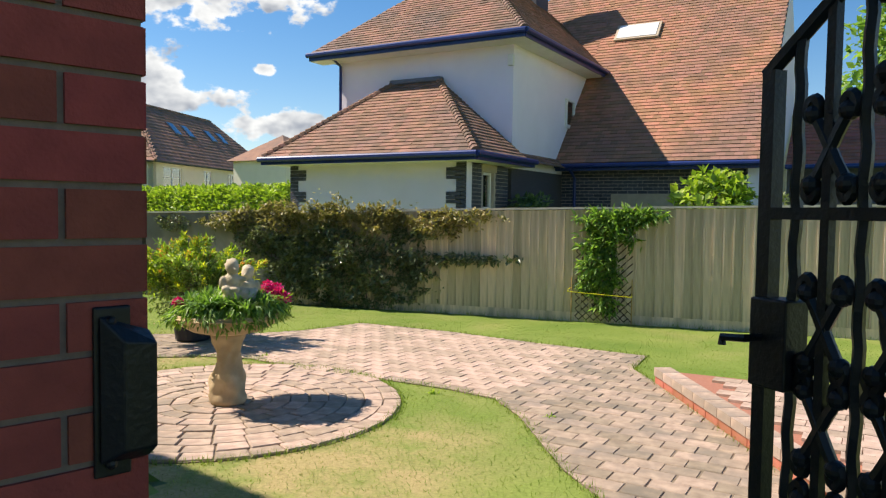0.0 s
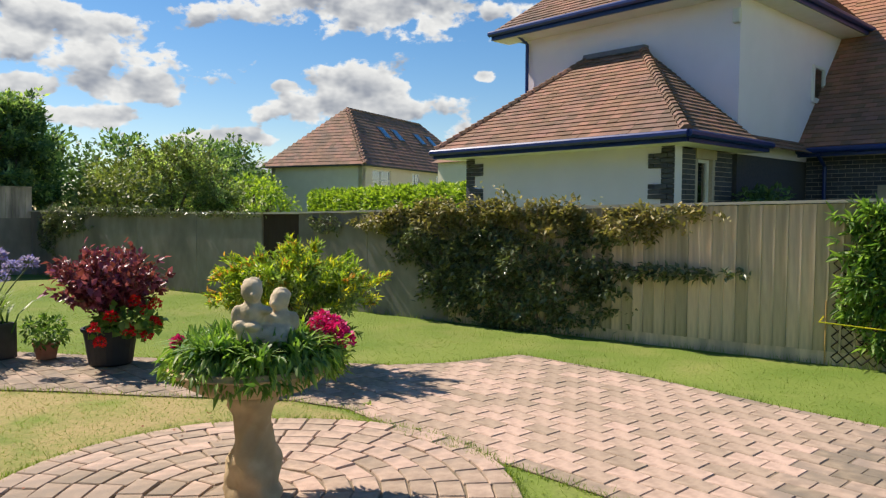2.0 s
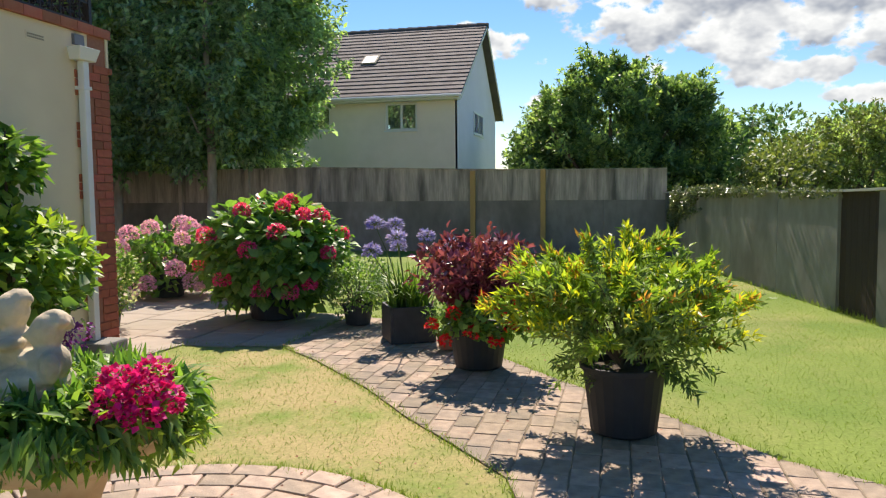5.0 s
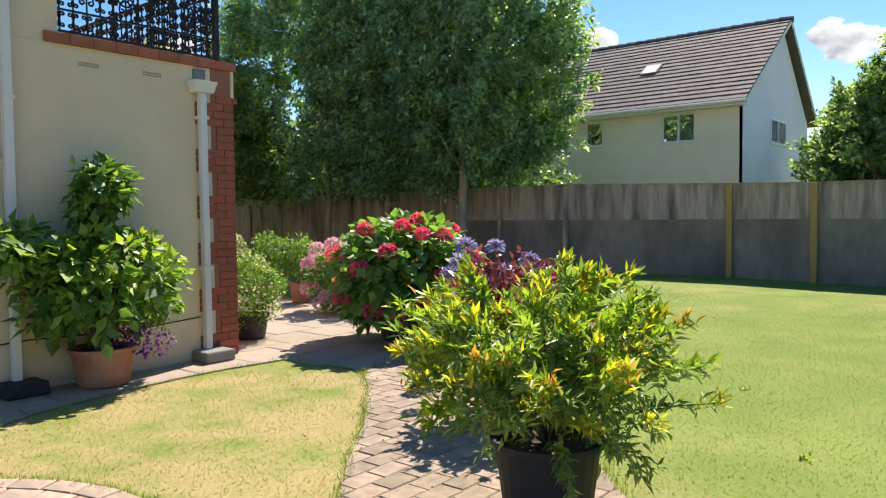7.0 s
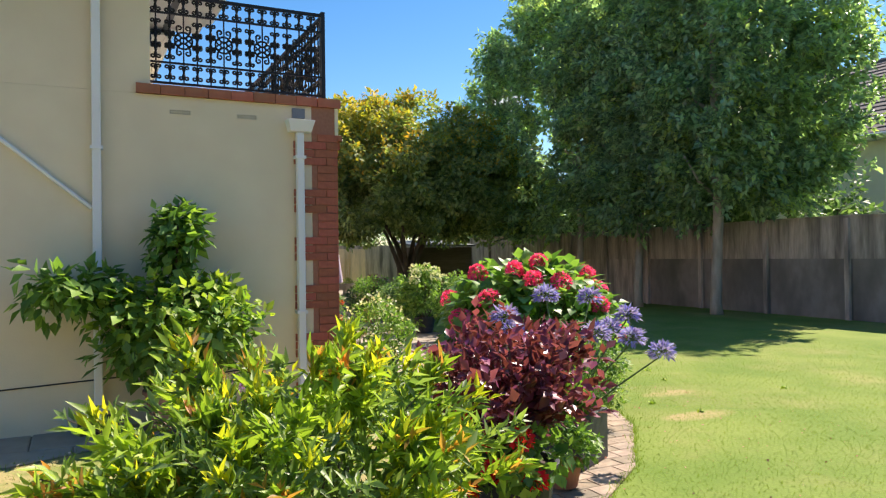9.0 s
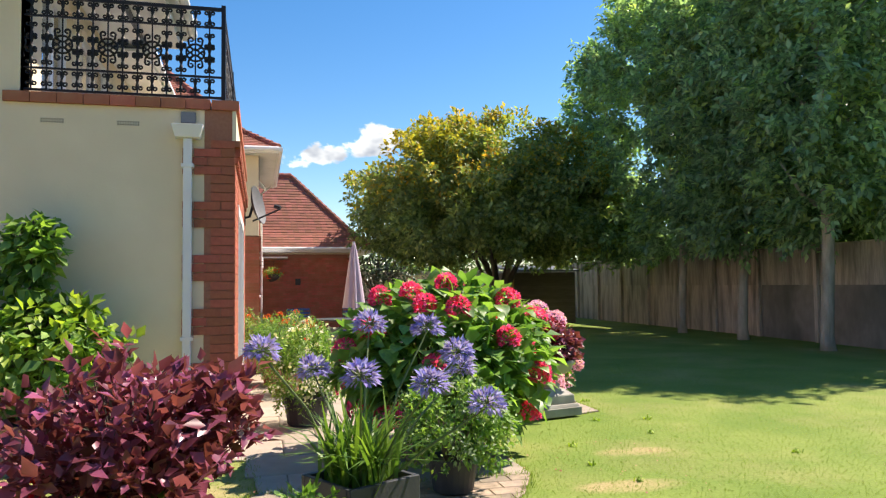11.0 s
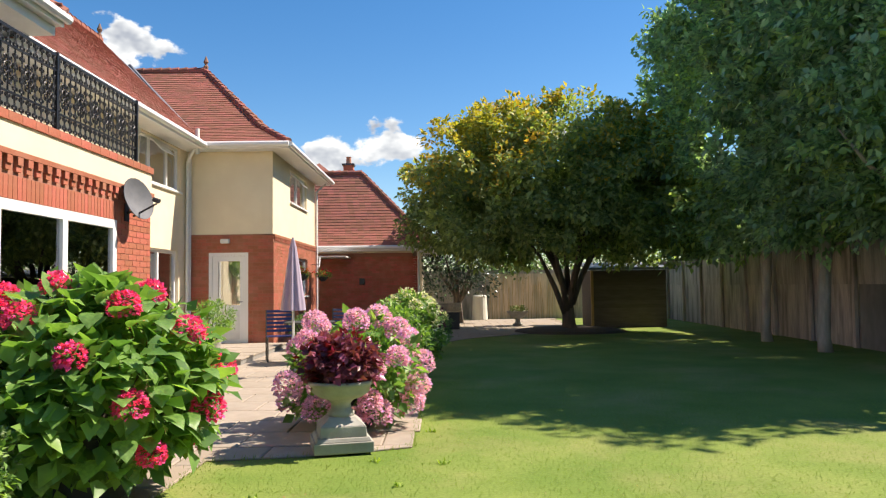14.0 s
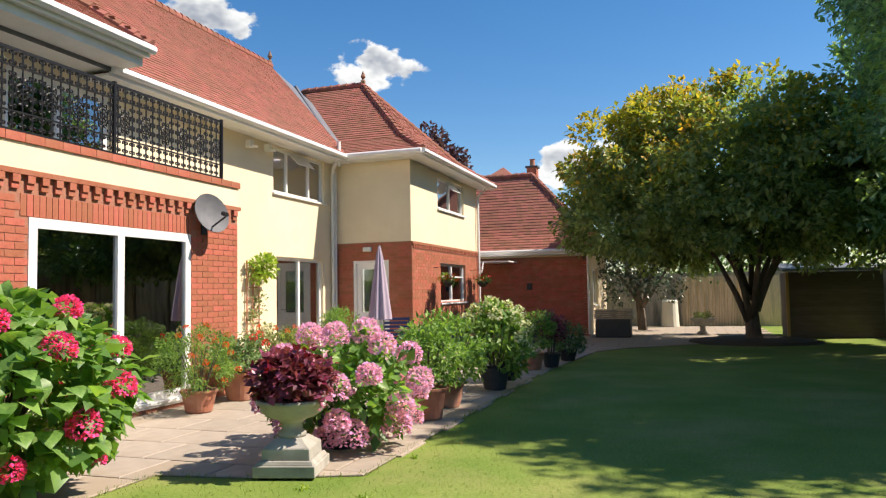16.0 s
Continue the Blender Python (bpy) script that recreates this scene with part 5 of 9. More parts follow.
part("lead_ridge", Geo().box(-9.35, -8.05, 13.50, 13.66, 4.26, 4.36), LEAD, ex, "lead-covered ridge", bevel=0.02)
g = Geo().box(-11.17, -6.08, 11.44, 11.48, 2.42, 2.55).box(-6.10, -6.06, 11.48, 14.0, 2.42, 2.55)
part("blue_fascia", g, BLUE, ex)
g = Geo().tube([(-11.2, 11.40, 2.53), (-6.03, 11.40, 2.53)], 0.055, 8).tube([(-6.02, 11.4, 2.53), (-6.02, 14.0, 2.53)], 0.055, 8)
part("blue_gutter", g, BLUE, ex)
part("soffit", Geo().box(-11.15, BX0, 11.48, 13.6, 2.42, 2.44).box(BX0, BX1, 11.48, 11.9, 2.42, 2.44).box(BX1, -6.1, 11.48, 14, 2.42, 2.44), WHITE_WOOD, ex)
part("lean_to_tiles", tiled(Geo(), (-6.15, 13.9, 2.50), (-6.15, 16.2, 2.50), (-6.43, 16.2, 2.72), (-6.43, 13.9, 2.72), 0.11, 0.18, 0.02, seed=53), TILE_BROWN, ex, kind="stuff")
# upper roof
u0, u1, u2 = (-11.35, 13.22, 5.05), (-6.0, 13.22, 5.05), (-6.0, 21.0, 5.05)
ux0 = thing("upper_roof", (-8.6, 16, 5.05), parent=nb)
ap0, ap1 = (-8.70, 16.2, 7.6), (-8.70, 19.0, 7.6)
part("front_slope", tiled(Geo(), u0, u1, ap0, ap0, 0.115, 0.18, 0.02, seed=54), TILE_BROWN, ux0, "courses of brown clay tiles", kind="stuff")
part("side_slope", tiled(Geo(), u1, u2, ap1, ap0, 0.115, 0.18, 0.02, seed=55), TILE_BROWN, ux0, kind="stuff")
for q in ([u0, u1, ap0], [u1, u2, ap1, ap0], [(-11.35, 21, 5.05), u0, ap0, ap1]):
    slope_under(ux0, "boarding", q)
part("hip", hip_tiles(Geo(), u1, ap0, 0.09, 0.13), TILE_BROWN, ux0, kind="stuff")
part("blue_fascia", Geo().box(-11.37, -5.98, 13.18, 13.22, 4.90, 5.04).box(-6.0, -5.96, 13.22, 19.0, 4.90, 5.04), BLUE, ux0)
part("blue_gutter", Geo().tube([(-11.4, 13.14, 5.02), (-5.93, 13.14, 5.02)], 0.055, 8).tube([(-5.92, 13.14, 5.02), (-5.92, 19.0, 5.02)], 0.055, 8), BLUE, ux0)
part("soffit", Geo().box(-11.35, -6.0, 13.22, 13.67, 4.89, 4.91).box(-6.43, -6.0, 13.67, 19, 4.89, 4.91), WHITE_WOOD, ux0)
part("downpipe", Geo().tube([(-10.75, 13.2, 4.95), (-10.78, 13.6, 4.8), (-10.78, 13.6, 2.6)], 0.035, 8), BLUE, nb, "blue downpipe")
part("chimney", Geo().box(-8.9, -8.1, 18.6, 19.4, 6.5, 9.2), BRICK_DARK, nb, "slate-grey brick chimney stack", bevel=0.01)
wn3 = window(nb, "small_window", (AX1, 16.55), (0, 1), (1, 0), 0.55, 3.55, 0.65, cols=(1,), frame=0.05, setback=-0.05)
part("alarm_bracket", Geo().box(-6.52, -6.40, 13.56, 13.665, 4.45, 4.68), WHITE_WOOD, nb, "small white bracket box", bevel=0.02)
# long orange roof
R0, R1 = (-6.43, 16.0, 2.62), (-2.0, 16.0, 2.62)
sl = 1.12
RT = 21.0
R2, R3 = (-2.0, RT, 2.62 + (RT - 16) * sl), (-6.43 - 2.2, RT, 2.62 + (RT - 16) * sl)
big = thing("catslide_roof", (-4, 17, 2.6), parent=nb)
part("slope", tiled(Geo(), R0, R1, (-2.0, 20.6, 2.62 + 4.6 * sl), (-6.43, 20.6, 2.62 + 4.6 * sl), 0.115, 0.18, 0.02, seed=56), TILE_ORANGE, big, "weathered orange clay tiles", kind="stuff")
slope_under(big, "boarding", [R0, R1, (-2.0, 20.6, 2.62 + 4.6 * sl), (-6.43, 20.6, 2.62 + 4.6 * sl)])
part("slope", tiled(Geo(), (-9.5, 17.7, 2.62 + 1.7 * sl), (-6.43, 17.7, 2.62 + 1.7 * sl), (-6.43, 20.6, 2.62 + 4.6 * sl), (-8.5, 20.6, 2.62 + 4.6 * sl), 0.115, 0.18, 0.02, seed=57), TILE_ORANGE, big, kind="stuff")
g = Geo().add([(-2.06, 16.2, 0), (-2.06, 25.0, 0), (-2.06, 25.0, 2.7), (-2.06, 20.6, 7.6), (-2.06, 16.2, 2.72)] + [(-2.3, 16.2, 0), (-2.3, 25.0, 0), (-2.3, 25.0, 2.7), (-2.3, 20.6, 7.6), (-2.3, 16.2, 2.72)],
              [(0, 1, 2, 3, 4), (9, 8, 7, 6, 5), (0, 4, 9, 5), (1, 0, 5, 6)])
part("gable_wall", g, RENDER_WHITE, nb, "white rendered gable wall")
part("dark_wall", Geo().box(-6.4, -2.3, 16.35, 16.55, 0, 2.5), MORTAR, nb)
rest = Geo()
for s, ln, z in brick_field((-6.4, 16.35), (1, 0), (0, -1), 4.1, 1.2, 2.5, [(1.2, 2.8, 1.2, 1.95)]):
    brick_geo(rest, (-6.4, 16.35), (1, 0), (0, -1), (s, ln, z))
part("dark_bricks", rest, BRICK_DARK, nb, kind="stuff")
part("stone_panel", Geo().box(-5.2, -3.6, 16.33, 16.36, 1.2, 1.95), STONE, nb, "pale stone panel")
part("blue_fascia", Geo().box(-6.4, -2.0, 15.94, 15.98, 2.46, 2.60), BLUE, nb)
part("blue_gutter", Geo().tube([(-6.4, 15.90, 2.57), (-1.95, 15.90, 2.57)], 0.055, 8), BLUE, nb)
part("downpipe", Geo().tube([(-6.05, 15.92, 2.5), (-6.05, 16.28, 2.3), (-6.05, 16.28, 0.5)], 0.035, 8), BLUE, nb, "blue downpipe")
rl = thing("roof_window", (-5.8, 20.5, 7), "framed roof window in the tiles", parent=nb)
sv = Vector((0, 1, sl)).normalized()
nv = Vector((0, -sl, 1)).normalized()
o = Vector((-6.05, 18.95, 2.62 + 2.95 * sl)) + nv * 0.04
part("frame", Geo().obox(o, (1.15, 0, 0), sv * 0.62, nv * 0.06), STONE, rl, bevel=0.01)
part("pane", Geo().obox(o + Vector((0.07, 0, 0)) + sv * 0.06 + nv * 0.062, (1.01, 0, 0), sv * 0.5, nv * 0.01), WHITE_PAINT, rl)
part("blind", Geo().obox(o + Vector((0.07, 0, 0)) + sv * 0.06 + nv * 0.0605, (1.01, 0, 0), sv * 0.5, nv * 0.001), WHITE_WOOD, rl)
# lower range to the side
part("far_range_wall", Geo().box(-2.0, 6.0, 20.6, 20.8, 0, 2.75), BRICK_DARK, nb)
part("far_range_roof", tiled(Geo(), (-2.0, 20.1, 2.75), (6.0, 20.1, 2.75), (6.0, 22.4, 4.5), (-2.0, 22.4, 4.5), 0.15, 0.25, 0.02, seed=58), TILE_RED, nb, kind="stuff", label="red tiled roof of a lower range")
slope_under(nb, "far_range_boarding", [(-2.0, 20.1, 2.75), (6.0, 20.1, 2.75), (6.0, 22.4, 4.5), (-2.0, 22.4, 4.5)])
part("far_range_gutter", Geo().tube([(-2, 20.05, 2.72), (6, 20.05, 2.72)], 0.06, 6), BLUE, nb)

# ---- the far house with roof windows ----
far = thing("far_house", (-35.8, 28.2, 0), "pale green rendered house with a brown hipped roof and roof windows", "house")
P0, P1 = Vector((-35.8, 28.1, 0)), Vector((-42.1, 25.75, 0))
fu = (P1 - P0).normalized()
fv = Vector((-fu.y, fu.x, 0))
if fv.y < 0:
    fv = -fv
DEP, WID = 16.6, (P1 - P0).length
FE, FR = 4.15, 8.0


def fp(a, b, z):
    return P0 + fu * a + fv * b + Vector((0, 0, z))


hole = [(1.1, 3.2, 2.7, 3.95), (5.95, 7.05, 2.7, 3.95), (9.4, 10.4, 2.7, 3.95), (13.3, 15.6, 2.7, 3.95)]
g = holed_wall((P0.x, P0.y), (fv.x, fv.y), (-fu.x, -fu.y), DEP, 0, FE, hole, 0.3)
part("side_wall", g, RENDER_IVORY, far, "ivory rendered wall")
g = Geo().obox(fp(0, 0, 0), fu * WID, fv * 0.3, (0, 0, FE)).obox(fp(WID, 0, 0), fv * DEP, -fu * 0.3, (0, 0, FE)).obox(fp(0, DEP, 0), fu * WID, -fv * 0.3, (0, 0, FE))
part("front_wall", g, RENDER_GREY, far, "pale green rendered wall")
for h0, h1, z0, z1 in hole:
    w = window(far, "window", (P0.x + fv.x * h0, P0.y + fv.y * h0), (fv.x, fv.y), (-fu.x, -fu.y), h1 - h0, z0, z1 - z0, cols=(1, 1), rows=(1, 1), frame=0.09, mat=WHITE_PAINT)
a0, a1, a2, a3 = fp(-0.4, -0.4, FE), fp(WID + 0.4, -0.4, FE), fp(WID + 0.4, DEP + 0.4, FE), fp(-0.4, DEP + 0.4, FE)
t0, t1 = fp(WID / 2, 3.4, FR), fp(WID / 2, DEP - 3.4, FR)
for i, q in enumerate(([a1, a0, t0, t0], [a0, a3, t1, t0], [a2, a1, t0, t1], [a3, a2, t1, t1])):
    if i < 2:
        part("roof_slope", tiled(Geo(), *q, 0.30, 0.34, 0.03, seed=60 + i), TILE_BROWN, far, kind="stuff", label="courses of brown tiles")
    slope_under(far, "boarding", q if q[2] != q[3] else q[:3], TILE_BROWN)
part("ridge", hip_tiles(Geo(), t0, t1, 0.12, 0.4), TILE_BROWN, far)
part("hip", hip_tiles(Geo(), a0, t0, 0.12, 0.4), TILE_BROWN, far)
part("gutter", Geo().tube([a1, a0, a3], 0.07, 6), BIN_GREEN, far, "dark gutter")
dn = (t0 + (t1 - t0) * 0.5 - (a0 + a3) * 0.5)
nn = (a3 - a0).cross(dn).normalized()
if nn.z < 0:
    nn = -nn
for s in (0.32, 0.42, 0.60, 0.70):
    base = a0.lerp(a3, s) + dn * 0.52 + nn * 0.06
    e = (a3 - a0).normalized()
    rw = thing("roof_window", base, parent=far)
    part("frame", Geo().obox(base, e * 0.8, dn.normalized() * 1.15, nn * 0.06), LEAD, rw)
    part("pane", Geo().obox(base + e * 0.08 + dn.normalized() * 0.08 + nn * 0.062, e * 0.64, dn.normalized() * 0.98, nn * 0.01), GLASS, rw)
    part("blind", Geo().obox(base + e * 0.08 + dn.normalized() * 0.08 + nn * 0.0605, e * 0.64, dn.normalized() * 0.98, nn * 0.001), WHITE_WOOD, rw)
# a second roof beyond it
fr2 = thing("second_far_house", (-29.9, 32.4, 0), "brown tiled hipped roof beyond", "house")
c = Vector((-29.9, 32.4, 0))
part("walls", Geo().box(c.x - 2.0, c.x + 2.0, c.y - 1.9, c.y + 4, 0, 4.2), RENDER_IVORY, fr2)
q0, q1, q2, q3, qa = c + Vector((-2.3, -2.2, 4.2)), c + Vector((2.3, -2.2, 4.2)), c + Vector((2.3, 4.4, 4.2)), c + Vector((-2.3, 4.4, 4.2)), c + Vector((0, 0, 5.8))
part("roof", Geo().add([q0, q1, q2, q3, qa], [(0, 1, 4), (1, 2, 4), (2, 3, 4), (3, 0, 4), (3, 2, 1, 0)]), TILE_BROWN, fr2)

# ---- the cream house behind the rear fence ----
ch = thing("gabled_house", (-26.8, 0.3, 0), "cream rendered gabled house with dark grey tiles", "house")
HX, HY = -26.8, 0.25
wins = [(-2.22 - (-14), -1.09 - (-14), 3.62, 4.56), (-4.95 + 14, -4.25 + 14, 3.69, 4.53), (-9.0 + 14, -7.9 + 14, 3.62, 4.56)]
part("front_wall", holed_wall((HX, -14), (0, 1), (1, 0), 14 + HY, 0, 4.85, wins, 0.3), RENDER_PALE, ch, "cream rendered wall")
for a, b, z0, z1 in wins:
    ww = window(ch, "window", (HX, -14 + a), (0, 1), (1, 0), b - a, z0, z1 - z0, cols=(1, 1) if b - a > 1 else (1,), frame=0.07, curtain=[(0.1, b - a - 0.1)])
g = Geo().add([(HX - 0.002, HY, 0), (-35.0, HY, 0), (-35.0, HY, 4.7), (-31.3, HY, 7.9), (HX - 0.002, HY, 4.8)] + [(HX - 0.002, HY - 0.3, 0), (-35.0, HY - 0.3, 0), (-35.0, HY - 0.3, 4.7), (-31.3, HY - 0.3, 7.9), (HX - 0.002, HY - 0.3, 4.8)],
              [(4, 3, 2, 1, 0), (5, 6, 7, 8, 9), (0, 5, 9, 4), (1, 2, 7, 6)])
part("gable_wall", g, RENDER_WHITE, ch, "pale rendered gable wall")
window(ch, "gable_window", (-30.0, HY), (-1, 0), (0, 1), 1.9, 3.7, 0.85, cols=(1, 1), frame=0.07, setback=-0.03)
r0, r1, r2, r3 = (HX + 0.35, -14, 4.72), (HX + 0.35, HY + 0.3, 4.72), (-31.4, HY + 0.3, 8.0), (-31.4, -14, 8.0)
part("roof_slope", tiled(Geo(), r0, r1, r2, r3, 0.30, 0.30, 0.035, seed=70), TILE_GREY, ch, kind="stuff", label="courses of dark grey tiles")
slope_under(ch, "boarding", [r0, r1, r2, r3], TILE_GREY)
slope_under(ch, "boarding", [(-35.4, HY + 0.3, 4.72), (-35.4, -14, 4.72), r3, r2], TILE_GREY)
part("ridge", hip_tiles(Geo(), r3, r2, 0.13, 0.4), TILE_GREY, ch)
part("bargeboard", Geo().obox((HX + 0.35, HY + 0.28, 4.60), (-31.4 - HX - 0.35, 0, 3.28), (0, 0.03, 0), (0, 0, 0.14)).obox((-35.4, HY + 0.28, 4.60), (4.0, 0, 3.28), (0, 0.03, 0), (0, 0, 0.14)), WHITE_WOOD, ch)
part("gutter", Geo().tube([(HX + 0.4, -14, 4.70), (HX + 0.4, HY + 0.3, 4.70)], 0.06, 6), WHITE_PAINT, ch)
part("fascia", Geo().box(HX, HX + 0.34, -14, HY + 0.2, 4.58, 4.66), WHITE_WOOD, ch)
rw = thing("roof_window", (-28.9, -3.4, 6), parent=ch)
sd = Vector((-4.95, 0, 3.28)).normalized()
sn = Vector((3.28, 0, 4.95)).normalized()
o = Vector((-28.7, -3.75, 4.72 + (28.7 - 26.45) * 3.28 / 4.95)) + sn * 0.06
part("frame", Geo().obox(o, (0, 0.6, 0), sd * 0.7, sn * 0.05), STONE, rw)
part("pane", Geo().obox(o + Vector((0, 0.06, 0)) + sn * 0.052, (0, 0.48, 0), sd * 0.6, sn * 0.01), WHITE_WOOD, rw)

# ---- shed ----
shed = thing("shed", (-18, -16, 0), "low dark timber shed with overlapping boards", "shed")
SX0, SX1, SY = -18.95, -16.75, -15.75
g = Geo().box(SX0, SX1, SY - 1.8, SY - 0.02, 0, 1.72)
part("body", g, SHED_BROWN, shed)
for i in range(15):
    z = 0.02 + i * 0.113
    part("board", Geo().add([(SX0, SY, z + 0.113), (SX1, SY, z + 0.113), (SX1, SY + 0.022, z), (SX0, SY + 0.022, z), (SX0, SY - 0.02, z), (SX1, SY - 0.02, z), (SX1, SY - 0.02, z + 0.113), (SX0, SY - 0.02, z + 0.113)],
                            [(0, 1, 2, 3)[::-1], (3, 2, 5, 4)[::-1], (0, 7, 6, 1), (0, 3, 4, 7), (1, 6, 5, 2)]), SHED_BROWN, shed)
part("corner_post", Geo().box(SX1, SX1 + 0.07, SY - 0.06, SY + 0.04, 0, 1.72), POST_YELLOW, shed, "pale corner post")
part("roof", Geo().add([(SX0 - 0.1, SY + 0.12, 1.74), (SX1 + 0.14, SY + 0.12, 1.74), (SX1 + 0.14, SY - 2, 1.95), (SX0 - 0.1, SY - 2, 1.95), (SX0 - 0.1, SY + 0.12, 1.80), (SX1 + 0.14, SY + 0.12, 1.80), (SX1 + 0.14, SY - 2, 2.01), (SX0 - 0.1, SY - 2, 2.01)],
                       [(3, 2, 1, 0), (4, 5, 6, 7), (0, 1, 5, 4), (1, 2, 6, 5), (2, 3, 7, 6), (3, 0, 4, 7)]), LEAD, shed, "felted flat roof")

# ---- trees and hedges ----
def plume_points(c, r, n, side, per, seed, low=-0.8, length=0.9, rise=0.3, core=0.35, lumps=0.10, girth=0.16, droop=0.12):
    """Leaf places on pointed sprays along branches that leave a trunk: places, directions and the number of each spray."""
    q = np.random.default_rng(seed)
    c, r = np.array(c, float), np.array(r, float)
    d = q.normal(0, 1, (n * 3, 3))
    d /= np.linalg.norm(d, axis=1, keepdims=True)
    d = d[d[:, 2] > low][:n]
    az = np.arctan2(d[:, 1], d[:, 0])
    far_ = 1 + q.normal(0, 0.05, len(d)) + lumps * np.sin(az * 3 + d[:, 2] * 7 + seed) * np.cos(d[:, 2] * 5 + az)
    tip = c + d * r * far_[:, None]
    root = np.stack([np.full(len(d), c[0]), np.full(len(d), c[1]), c[2] + d[:, 2] * r[2] * 0.8 - 0.45 * r[0] * np.hypot(d[:, 0], d[:, 1])], 1)
    k = len(d) * side
    u = q.uniform(core, 1.0, k) ** 0.7
    i = np.repeat(np.arange(len(d)), side)
    axis = tip[i] - root[i]
    axis /= np.linalg.norm(axis, axis=1, keepdims=True)
    p0 = root[i] + (tip - root)[i] * u[:, None] - axis * length * 0.35
    way = axis + q.normal(0, 0.50, (k, 3)) + np.array([0, 0, rise])
    way /= np.linalg.norm(way, axis=1, keepdims=True)
    ln = length * q.uniform(0.45, 1.1, k)
    j = np.repeat(np.arange(k), per)
    v = q.uniform(0.0, 1.0, k * per) ** 0.8
    off = q.normal(0, 1, (k * per, 3)) * (girth * ln[j] * (1.12 - v))[:, None]
    p = p0[j] + way[j] * (ln[j] * v)[:, None] + off - np.array([0, 0, 1.0]) * (droop * ln[j] * v * v)[:, None]
    out = way[j] * 0.7 + off * 5 + q.normal(0, 0.4, (k * per, 3))
    return p, out, j


def tree(name, at, label, trunk_pts, limbs, crown_c, crown_r, clumps, per, clump_r, size, mat, seed, bark, droop=0.1, low=-0.8, width=0.55, extra=None, fill=0.45, group="", squash=0.8, taper=0.0, plumes=None):
    def shaped(q):
        f = 1 - taper * (q[:, 2:3] - crown_c[2]) / crown_r[2]
        q[:, :2] = np.array(crown_c[:2]) + (q[:, :2] - np.array(crown_c[:2])) * f
        return q
    t = thing(name, at, label, "tree", group)
    g = Geo()
    for pts, radii in trunk_pts:
        g.tube(pts, radii, 10)
    for pts, radii in limbs:
        part("limb", Geo().tube(pts, radii, 8), bark, t, smooth=True)
    part("trunk", g, bark, t, smooth=True)
    if plumes:
        p, o, j = plume_points(crown_c, crown_r, *plumes, seed, low)
        pale = (j * 7919 % 100) < 16
        for name_, mask, m_ in (("crown", ~pale, mat), ("outer_crown", pale, L_SPRAY)):
            part(name_, leaf_mesh(name_, p[mask], o[mask], size, m_, width, droop, spread=0.5, seed=seed), m_, t, "paler leaf sprays" if m_ is L_SPRAY else "")
        return t
    p, o = clump_points(crown_c, crown_r, clumps, per, clump_r, seed, low, fill, squash=squash)
    part("crown", leaf_mesh("crown", shaped(p), o, size, mat, width, droop, seed=seed), mat, t)
    if extra:
        m2, zmin, c2, share = extra
        p, o = clump_points(crown_c, tuple(q * 1.02 for q in crown_r), c2, per, clump_r * 0.9, seed + 5, zmin, 0.1, squash=squash)
        part("outer_crown", leaf_mesh("crown", shaped(p), o, size, m2, width, droop, seed=seed + 1), m2, t, "paler outer leaves")
    return t


BIG = "row of tall trees before the fence"
for i, (x, y, rr, h) in enumerate(((-19.1, -4.4, 0.125, 8.6), (-19.35, -7.3, 0.12, 8.8), (-19.4, -9.9, 0.11, 9.0))):
    r = random.Random(30 + i)
    limbs = []
    for k in range(16):
        z = 2.7 + k * 0.38
        a = k * 2.4 + i
        ln = 1.35 * (1 - k / 22)
        limbs.append(([(x, y, z), (x - 0.2 + ln * 0.5 * math.cos(a), y + ln * 0.5 * math.sin(a), z + 0.3), (x - 0.4 + ln * math.cos(a), y + ln * math.sin(a), z + 0.9)], [0.055, 0.035, 0.012]))
    tree("tall_tree", (x, y, 0), "tall leafy tree with a pale trunk before the fence" if i == 0 else "tall leafy tree with dense dark green foliage",
         [([(x, y, -0.1), (x + 0.03, y, 0.25), (x - 0.04, y + 0.05, 2.2), (x, y, 5.0), (x, y, h - 1)], [rr * 1.3, rr, rr * 0.9, rr * 0.6, 0.02])], limbs,
         *(((x - 0.8, y - 0.1, 5.3), (2.2, 3.1, 3.7)), ((x - 0.6, y, 5.4), (2.3, 3.1, 3.9)), ((x - 0.2, y - 1.1, 5.7), (2.4, 4.4, 4.4)))[i], 0, 0, 0, 0.165, L_TALL, 40 + i, BARK_PALE,
         droop=0.45, low=-0.80, group=BIG, width=0.50, plumes=(225, 12, 25))

